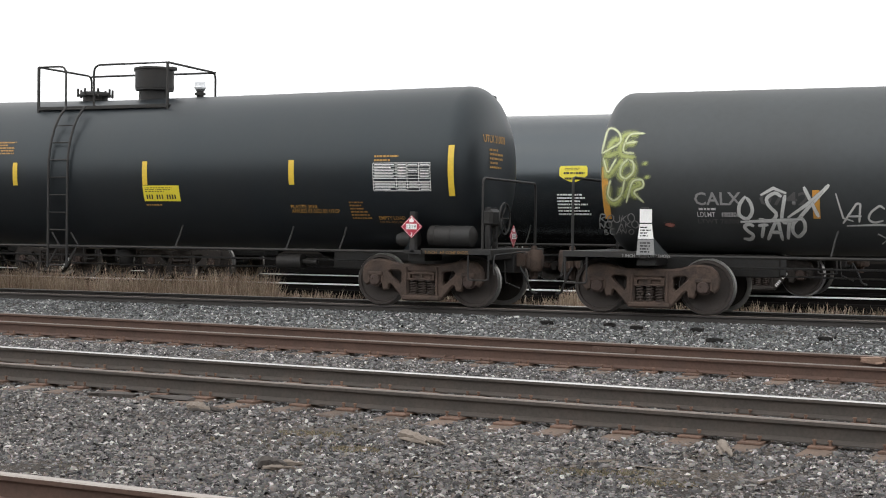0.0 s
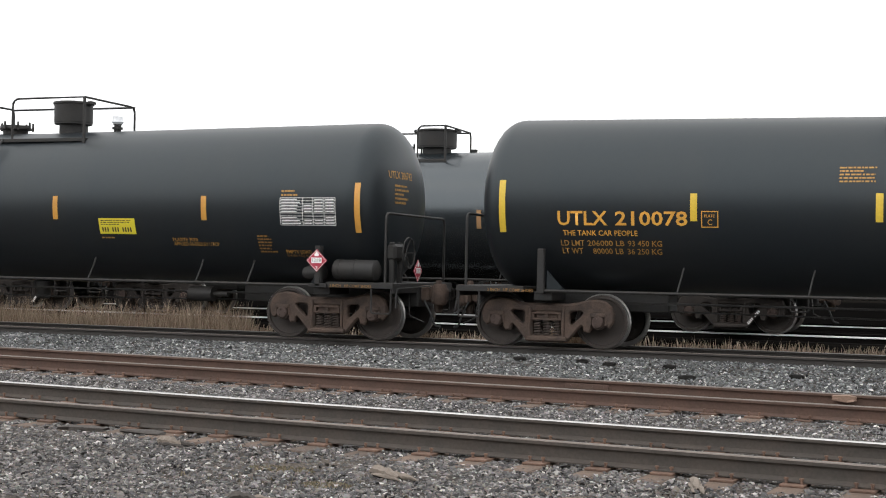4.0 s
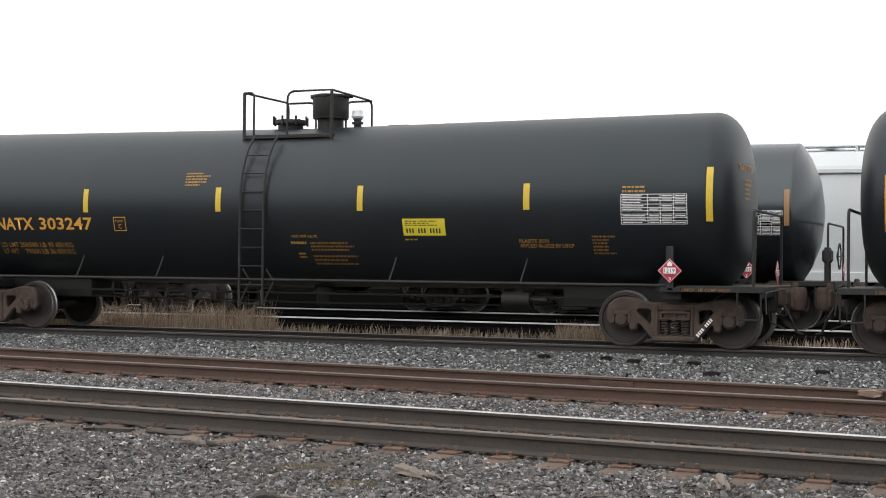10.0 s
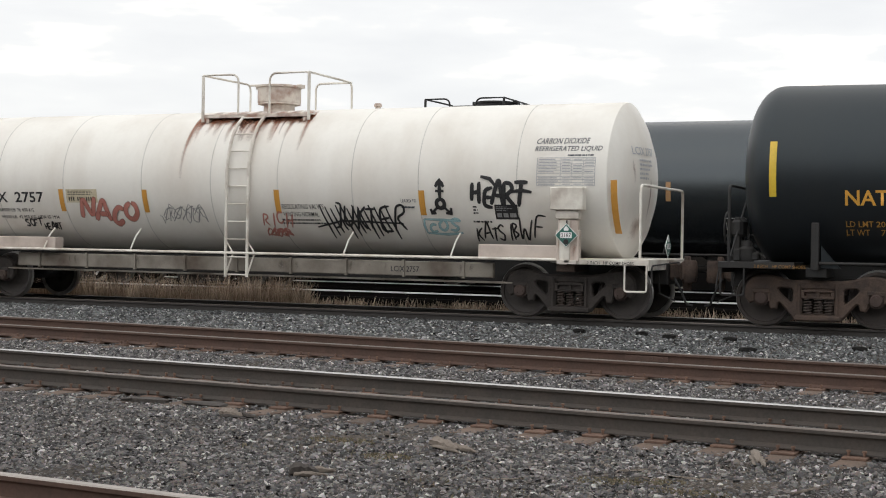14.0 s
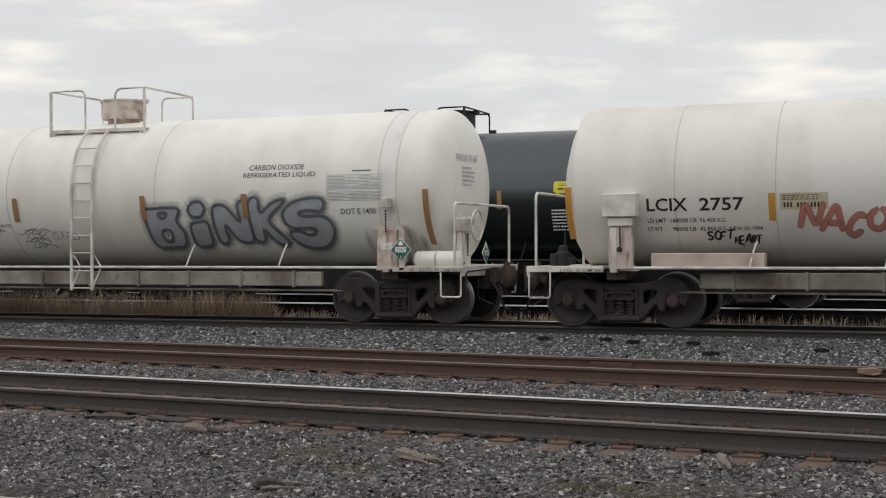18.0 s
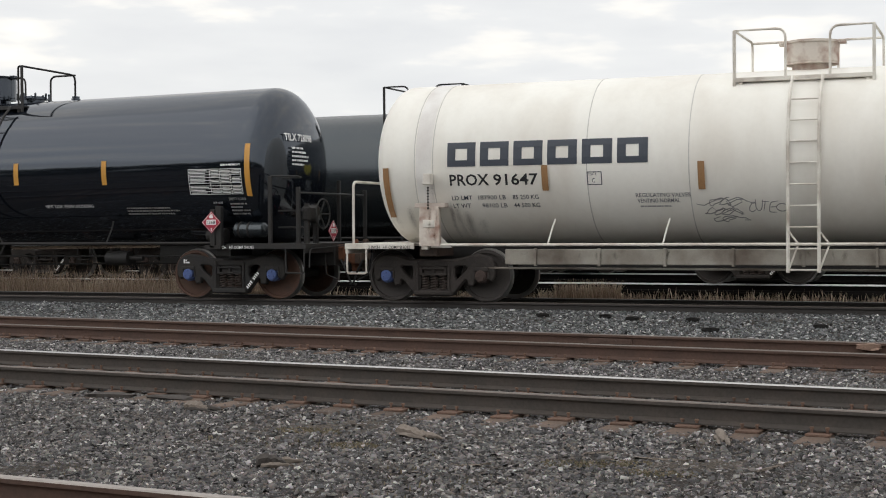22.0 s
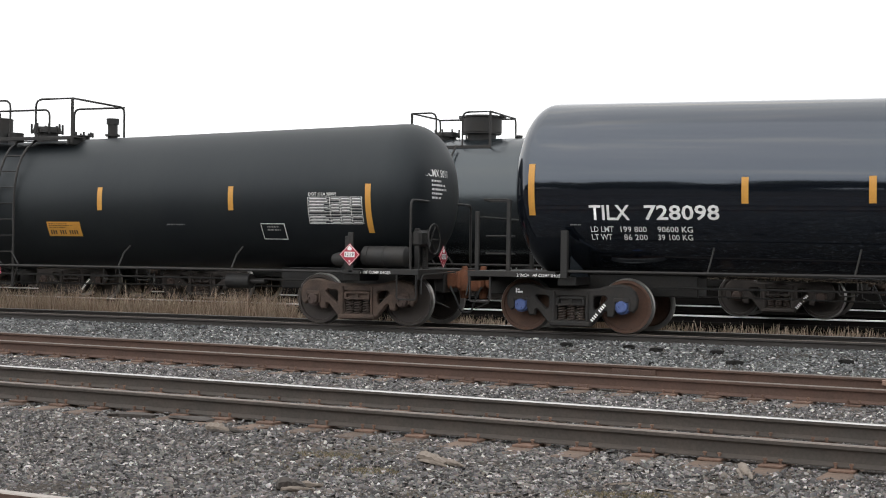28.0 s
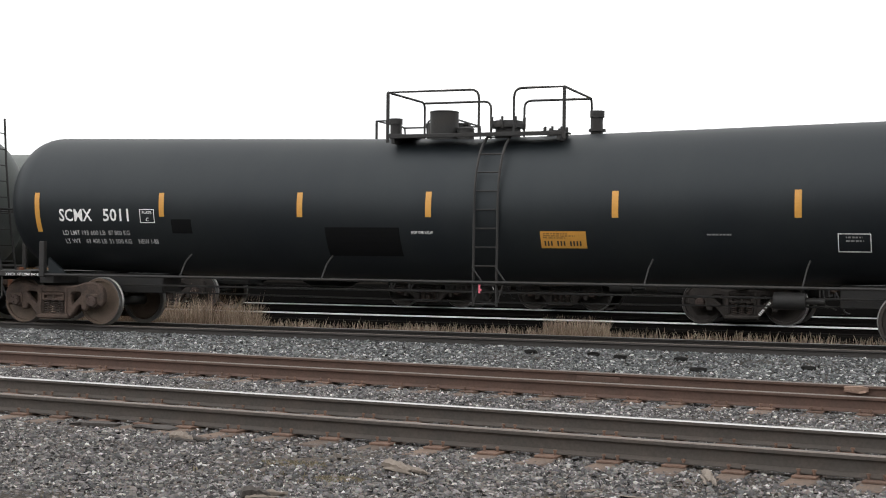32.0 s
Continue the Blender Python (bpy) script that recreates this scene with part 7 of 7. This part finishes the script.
def rail_mesh(length, side, head):
    """Flat-bottomed rail, its top at z = 0, with a worn running surface of its own."""
    half = [(0.0, -0.172), (0.07, -0.172), (0.07, -0.162), (0.012, -0.138), (0.009, -0.06), (0.014, -0.048), (0.036, -0.036), (0.037, -0.01), (0.028, -0.001), (0.0, 0.0)]
    prof = half + [(-a, b) for a, b in half[-2:0:-1]]
    bm = bmesh.new()
    a = [bm.verts.new((-length / 2, p, q)) for p, q in prof]
    b = [bm.verts.new((length / 2, p, q)) for p, q in prof]
    n = len(prof)
    for k in range(n):
        f = bm.faces.new((a[k], a[(k + 1) % n], b[(k + 1) % n], b[k]))
        # the painted shine also covers the side of the head
        if all(prof[j][1] > (-0.04 if head is M_HEAD_SHINE else -0.012) for j in (k, (k + 1) % n)):
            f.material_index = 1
    bm.faces.new(a[::-1])
    bm.faces.new(b)
    return mesh_of(bm, side, head, name="rail", angle=40)


def track(name, label, d, turn, z, side, heads, span, ties=True):
    """A track whose near rail passes d metres from the camera's foot; span: stretch with ties of their own."""
    tr = tagged(new(name), label, "railway track", kind="structure")
    tr.matrix_basis = Matrix.Rotation(-turn, 4, "Z") @ Matrix.Translation((0, d + 0.754, z))
    for s, hd in zip((-1, 1), heads):
        part("rail", shared((side.name, hd.name, "rail"), lambda: rail_mesh(400, side, hd)), None, tr, at=(0, s * 0.754, 0))
    if not ties:
        return tr
    tm = shared("tie", lambda: mesh_of(box(bmesh.new(), (-0.115, -1.3, -0.37), (0.115, 1.3, -0.193), 0.012), M_TIE, name="tie"))

    def plate_mesh():
        bm = bmesh.new()
        box(bm, (-0.095, -0.19, -0.193), (0.095, 0.19, -0.173), 0.004)
        for px in (-0.06, 0.06):
            for py in (-0.105, 0.1):
                lathe(bm, [(-0.18, 0.012), (-0.14, 0.012), (-0.14, 0.02), (-0.128, 0.017), (-0.125, 0.0)], 6, "Z", (px, py, 0))
        return mesh_of(bm, M_PLATE, name="tie_plate")

    pm = shared("tie_plate", plate_mesh)
    rnd = random.Random(len(name) + int(d * 10))
    x, x1 = span
    while x < x1:
        sk = rnd.uniform(-0.02, 0.02)
        t = part("tie", tm, None, tr, at=pose(x + rnd.uniform(-0.02, 0.02), rnd.uniform(-0.05, 0.05), rnd.uniform(-0.008, 0.004), 0, 0, math.degrees(sk)))
        for s in (-1, 1):
            part("tie_plate", pm, None, t, at=(0, s * 0.754, 0.0))
        x += 0.53
    return tr


track("track_1", "near track at the camera's feet with a rusty rail", 4.8, radians(4.0), -0.12, M_RAIL_R, (M_HEAD_T, M_HEAD_T), (-9, 3))
track("track_2", "running track with polished rail heads and rusty tie plates", 11.02, TURN, -0.106, M_RAIL, (M_HEAD_R, M_HEAD), (-16.75, 5))
track("track_3", "disused track with brown rusty rails", 15.91, TURN, -0.106, M_RAIL_R, (M_HEAD_R, M_HEAD_R), (-22, 6))
track("track_4", "track that carries the passing train", 23.16, 0.0, 0.0, M_RAIL_D, (M_HEAD_R, M_HEAD), (-30, 6))
# near rails of both far tracks carry the sky shine as white colour
track("track_5", "track of the standing tank car with bright rails", 30.9, 0.0, ZB, M_RAIL_SHADE, (M_HEAD_SHINE, M_RAIL_SHADE), (0, 0), False)
track("track_6", "far track of the standing hopper cars", 38.14, 0.0, ZH, M_RAIL_SHADE, (M_HEAD_SHINE, M_RAIL_SHADE), (0, 0), False)

# rail joint with a pair of joint bars on the rusty track
jb = bmesh.new()
for s in (-1, 1):
    box(jb, (-0.3, s * 0.026 - 0.008, -0.13), (0.3, s * 0.026 + 0.008, -0.055), 0.006)
for k in range(4):
    lathe(jb, [(-0.045, 0.0), (-0.045, 0.016), (0.045, 0.016), (0.045, 0.0)], 6, "Y", (-0.225 + k * 0.15, 0, -0.09))
joint = tagged(new("joint_bar", mesh_of(jb, M_RAIL_R, name="joint_bar")), "rusty bolted joint bars on a rail", "joint bar")
joint.matrix_basis = Matrix.Rotation(-TURN, 4, "Z") @ Matrix.Translation((-6.6, 17.418, -0.106))


# ---- loose stones ----
def stones(name, label, mat, n, inside, size, seed, fine):
    """Broken stones strewn over a stretch, as one object."""
    rng = np.random.default_rng(seed)
    if fine:
        g = (1 + 5 ** 0.5) / 2
        tv = np.array([(-1, g, 0), (1, g, 0), (-1, -g, 0), (1, -g, 0), (0, -1, g), (0, 1, g), (0, -1, -g), (0, 1, -g), (g, 0, -1), (g, 0, 1), (-g, 0, -1), (-g, 0, 1)]) / 1.9
        tf = np.array([(0, 11, 5), (0, 5, 1), (0, 1, 7), (0, 7, 10), (0, 10, 11), (1, 5, 9), (5, 11, 4), (11, 10, 2), (10, 7, 6), (7, 1, 8), (3, 9, 4), (3, 4, 2), (3, 2, 6), (3, 6, 8), (3, 8, 9), (4, 9, 5), (2, 4, 11), (6, 2, 10), (8, 6, 7), (9, 8, 1)])
    else:
        tv = np.array([(-1, -1, -0.9), (1, -1, -0.9), (1, 1, -0.9), (-1, 1, -0.9), (-0.75, -0.5, 0.8), (0.8, -0.45, 0.7), (0.1, 0.85, 0.85)]) * 0.8
        tf = np.array([(0, 1, 5), (0, 5, 4), (1, 2, 5), (2, 6, 5), (2, 3, 6), (3, 4, 6), (3, 0, 4), (4, 5, 6)])
    pts = inside(rng, n)
    n = len(pts)
    k = len(tv)
    v = np.repeat(tv[None], n, 0) + rng.normal(0, 0.3, (n, k, 3))
    r = size[0] + (size[1] - size[0]) * rng.random(n) ** 2.2
    v *= (r[:, None] * rng.uniform(0.42, 1.5, (n, 3)) * (1, 1, 0.62))[:, None, :]
    a = rng.uniform(0, math.tau, n)
    ti = rng.normal(0, 0.5, n)
    y2, z2 = v[..., 1] * np.cos(ti)[:, None] - v[..., 2] * np.sin(ti)[:, None], v[..., 1] * np.sin(ti)[:, None] + v[..., 2] * np.cos(ti)[:, None]
    x3, y3 = v[..., 0] * np.cos(a)[:, None] - y2 * np.sin(a)[:, None], v[..., 0] * np.sin(a)[:, None] + y2 * np.cos(a)[:, None]
    out = np.stack([x3, y3, z2], -1) + pts[:, None, :]
    out[..., 2] += (r * 0.3)[:, None]
    faces = (tf[None] + (np.arange(n) * k)[:, None, None]).reshape(-1, 3)
    me = bpy.data.meshes.new(name)
    me.vertices.add(n * k)
    me.vertices.foreach_set("co", out.astype(np.float32).ravel())
    me.loops.add(len(faces) * 3)
    me.loops.foreach_set("vertex_index", faces.astype(np.int32).ravel())
    me.polygons.add(len(faces))
    me.polygons.foreach_set("loop_start", np.arange(0, len(faces) * 3, 3, dtype=np.int32))
    me.update(calc_edges=True)
    me.materials.append(mat)
    return tagged(new(name, me), label, "gravel", kind="stuff")


def strew(y0, y1, keep):
    """Points on the ground in a wedge of the yard between two distances."""
    def make(rng, n):
        y = y0 + (y1 - y0) * rng.random(n)
        x = -0.91 * y - 0.3 + (0.89 * y + 0.5) * rng.random(n)
        ok = np.array([keep(p, q, u) for p, q, u in zip(x, y, rng.random(n))])
        x, y = x[ok], y[ok]
        return np.array([(p, q, ground_z(p, q)) for p, q in zip(x, y)])
    return make


def off_rails(x, y):
    d, along = near_d(x, y), x * math.cos(TURN) - y * math.sin(TURN)
    for r in (11.02, 12.528, 15.91, 17.418):
        if abs(d - r) < 0.085:
            return False
        if -0.44 < d - r < 0.29 and (along + 16.75 + 0.1) % 0.53 < 0.2 and d < 13:
            return noise.noise((x * 6, y * 6, 4.0)) > 0.25
    if y > 22.2:
        return abs(y - 23.16) > 0.09 and abs(y - 24.668) > 0.09
    d3 = x * math.sin(0.0698) + y * math.cos(0.0698)
    return abs(d3 - 6.308) > 0.1


def dirt(x, y):
    return noise.noise((x * 0.45, y * 0.8, 3.0)) + 0.5 * noise.noise((x * 1.7, y * 2.2, 8.0))


stones("foreground_stones", "loose grey and brown gravel on trodden ground", M_STONE, 165000, strew(5.4, 12.0, lambda x, y, u: off_rails(x, y) and near_d(x, y) < 10.95 and 0.9245 * y - 0.381 * x > 7.2 and u < 0.78 - 1.0 * dirt(x, y)), (0.007, 0.024), 21, False)
stones("ballast_stones", "grey ballast between the rails", M_STONE_M, 118000, strew(10.2, 20.4, lambda x, y, u: off_rails(x, y) and 10.9 < near_d(x, y) < 17.5), (0.0105, 0.025), 22, False)
stones("clean_ballast_stones", "clean blue grey ballast shoulder beside the train's track", M_STONE_B, 92000, strew(17.0, 26.0, lambda x, y, u: off_rails(x, y) and near_d(x, y) > 17.4 and (y < 25.2)), (0.014, 0.032), 23, False)


# ---- dry grass between the tracks ----
def grass(name, label, mat, n, place, seed):
    rng, vs, fs = random.Random(seed), [], []
    for _ in range(n):
        q = place(rng)
        if q is None:
            continue
        x, y, h = q
        a, lean, w, b = rng.uniform(0, math.tau), rng.uniform(0.05, 0.45), rng.uniform(0.004, 0.009), len(vs)
        z = ground_z(x, y)
        for i in range(3):
            t = i / 3
            px, py, pz = x + math.cos(a) * lean * h * t * t, y + math.sin(a) * lean * h * t * t, z + h * t
            vs += [(px - w * (1 - t * 0.6), py, pz), (px + w * (1 - t * 0.6), py, pz)]
        vs.append((x + math.cos(a) * lean * h, y + math.sin(a) * lean * h, z + h))
        fs += [(b, b + 1, b + 3, b + 2), (b + 2, b + 3, b + 5, b + 4), (b + 4, b + 5, b + 6)]
    me = bpy.data.meshes.new(name)
    me.from_pydata(vs, [], fs)
    me.materials.append(mat)
    return tagged(new(name, me), label, "grass", kind="stuff")


def straw(rng):
    x, y = rng.uniform(-27, 2.5), 25.2 + 4.6 * rng.random() ** 1.8
    c = noise.noise((x * 0.5, y * 0.5, 1.0)) + 0.6 * noise.noise((x * 2.1, y * 1.5, 5.0))
    tall = -0.9 < x / y < -0.553 + 0.02 * noise.noise((y * 2, 0, 0))
    clump = -0.314 < x / y < -0.265
    if rng.random() > (0.55 + 0.6 * c if tall else 0.6 + 0.4 * c if clump else 0.22 + 0.55 * c):
        return None
    h = rng.uniform(0.25, 0.68) * (0.9 + 0.5 * c) + (rng.uniform(0.1, 0.35) if rng.random() < 0.16 else 0.0) if tall else rng.uniform(0.15, 0.55) if clump else rng.uniform(0.1, 0.34)
    return x, y, h


grass("dry_grass", "straw coloured dry grass between the tracks", M_GRASS, 52000, straw, 31)
def moss(rng):
    px, py, a, b = rng.choice(((-2.85, 9.46, 0.24, 0.13), (-2.52, 9.58, 0.2, 0.1), (-4.66, 9.7, 0.2, 0.12), (-2.2, 9.3, 0.3, 0.1), (-5.3, 10.2, 0.3, 0.12)))
    q, w = rng.random() ** 0.6, rng.uniform(0, math.tau)
    return px + a * q * math.cos(w), py + b * q * math.sin(w), rng.uniform(0.008, 0.024)


grass("moss_patch", "low yellow green moss and weeds on the trodden gravel", M_MOSS, 3600, moss, 33)
grass("low_weeds", "sparse dull green weeds in the gravel", M_MOSS, 2600, lambda rng: (lambda x, y: (x, y, rng.uniform(0.01, 0.045)) if dirt(x, y) > 0.22 else None)(rng.uniform(-8, 0.5), rng.uniform(5.5, 9.8)), 32)


# ---- debris ----
def chunk(name, label, x, y, size, turn, mat, seed, z=None, cat="wood"):
    rng = random.Random(seed)
    bm = bmesh.new()
    bmesh.ops.create_cube(bm, size=1)
    bmesh.ops.subdivide_edges(bm, edges=bm.edges[:], cuts=2, use_grid_fill=True)
    for v in bm.verts:
        k = 1 - 0.55 * max(0.0, abs(v.co.x) * 2 - 0.3)
        v.co = (v.co.x * size[0] + rng.uniform(-0.04, 0.04) * size[0], v.co.y * size[1] * k + rng.uniform(-0.1, 0.1) * size[1], v.co.z * size[2] * k + rng.uniform(-0.1, 0.1) * size[2])
    ob = tagged(new(name, mesh_of(bm, mat, name=name)), label, cat)
    ob.matrix_basis = pose(x, y, (ground_z(x, y) if z is None else z) + size[2] * 0.42, 0, 0, turn)
    return ob


def splintered(name, label, x, y, length, width, turn, mats, seed):
    """A weathered piece of tie: a fibrous tapered body with two loose splinters."""
    rng = random.Random(seed)
    ob = tagged(new(name), label, "wood")
    ob.matrix_basis = pose(x, y, ground_z(x, y) + 0.01, 0, 0, turn)
    for k, (u0, u1, w, h, oy, tip) in enumerate(((0.0, 0.62, 1.0, 1.0, 0.0, 0.0), (0.2, 1.0, 0.45, 0.55, 0.35, 0.01), (0.1, 0.8, 0.35, 0.4, -0.5, 0.0))):
        bm, rings, n = bmesh.new(), [], 9
        for i in range(n):
            t = i / (n - 1)
            f = (0.35 + 0.65 * math.sin(math.pi * min(1.0, 0.25 + t * 0.75)) ** 0.7) * rng.uniform(0.85, 1.1)
            px, hw, hh = (u0 + (u1 - u0) * t - 0.5) * length, 0.5 * width * w * f, 0.42 * width * h * f
            rings.append([bm.verts.new((px + rng.uniform(-0.01, 0.01), oy * width + hw * math.cos(a) + rng.uniform(-0.006, 0.006), max(0.0, hh + hh * math.sin(a) + tip * t + rng.uniform(-0.006, 0.006)))) for a in [q * math.tau / 7 for q in range(7)]])
        for a, b in zip(rings, rings[1:]):
            for q in range(7):
                bm.faces.new((a[q], a[(q + 1) % 7], b[(q + 1) % 7], b[q]))
        bm.faces.new(rings[0])
        bm.faces.new(rings[-1])
        part("body" if k == 0 else "splinter", bm, mats[k > 0], ob, angle=20)


splintered("wood_splinter", "long bleached wood splinter lying on the gravel", -4.3, 10.13, 0.52, 0.1, -30, (M_WOOD, M_WOOD), 1)
splintered("wood_splinter", "bleached wood splinter in the gravel", -2.03, 10.6, 0.55, 0.075, -74, (M_WOOD, M_WOOD), 2)
splintered("tie_chunk", "dark broken tie chunk with a pale splintered tail", -4.78, 8.76, 0.33, 0.11, 34, (M_CHAR, M_WOOD), 3)
splintered("wood_splinter", "flat weathered wood piece by the rail", -6.7, 10.88, 0.36, 0.1, -4, (M_WOOD, M_CHAR), 7)
for bx, by, ln, wd, tn, sd in ((-3.02, 10.0, 0.34, 0.018, -62, 41), (-2.75, 9.9, 0.3, 0.014, 40, 42), (-1.5, 9.7, 0.5, 0.02, 68, 43), (-2.3, 9.75, 0.4, 0.016, -8, 44), (-3.5, 9.2, 0.24, 0.014, 25, 45)):
    splintered("twig", "thin bleached stick lying on gravel", bx, by, ln, wd, tn, (M_WOOD, M_WOOD), sd)
for bx, by, ln, tn, sd in ((-8.1, 11.45, 0.5, 8, 51), (-7.45, 11.5, 0.5, -14, 52)):
    chunk("broken_board", "dark weathered board lying beside the rail", bx, by, (ln, 0.16, 0.05), tn, M_CHAR, sd)
chunk("pale_stone", "pale brown stone lying on the rusty rail's foot", -1.62, 17.6, (0.27, 0.12, 0.08), -8, M_PALE, 4, z=-0.19, cat="stone")
for bx, by, bw, sd in ((-7.05, 21.75, 0.3, 11), (-6.0, 21.72, 0.26, 12), (-5.52, 21.52, 0.28, 13), (-4.57, 21.5, 0.3, 14), (-4.07, 20.35, 0.36, 15), (-2.6, 21.0, 0.3, 16)):
    chunk("tie_chunk", "dark tie chunk half sunk in clean ballast", bx, by, (bw * 0.66, 0.15, 0.075), -6, M_TAR, sd)


# ---- what moves ----
def travelled(t):
    i = min(int(t * 2), len(TRAVEL) - 2)
    p = [TRAVEL[max(0, min(len(TRAVEL) - 1, i + k))] for k in (-1, 0, 1, 2)]
    if i == 0:
        p[0] = 2 * p[1] - p[2]
    if i == len(TRAVEL) - 2:
        p[3] = 2 * p[2] - p[1]
    u = t * 2 - i
    return 0.5 * (2 * p[1] + (p[2] - p[0]) * u + (2 * p[0] - 5 * p[1] + 4 * p[2] - p[3]) * u * u + (3 * p[1] - p[0] - 3 * p[2] + p[3]) * u ** 3)


def motions():
    for car, x in CARS:
        walk(car, [(k / 2, pose(x + travelled(k / 2), YC, 0)) for k in range(65)])
    steps = [k * 4 / 30 for k in range(241)]
    for ws, x in WHEELSETS:
        walk(ws, [(t, pose(x, 0, WR, 0, math.degrees(travelled(t) / WR), 0)) for t in steps])


motions()
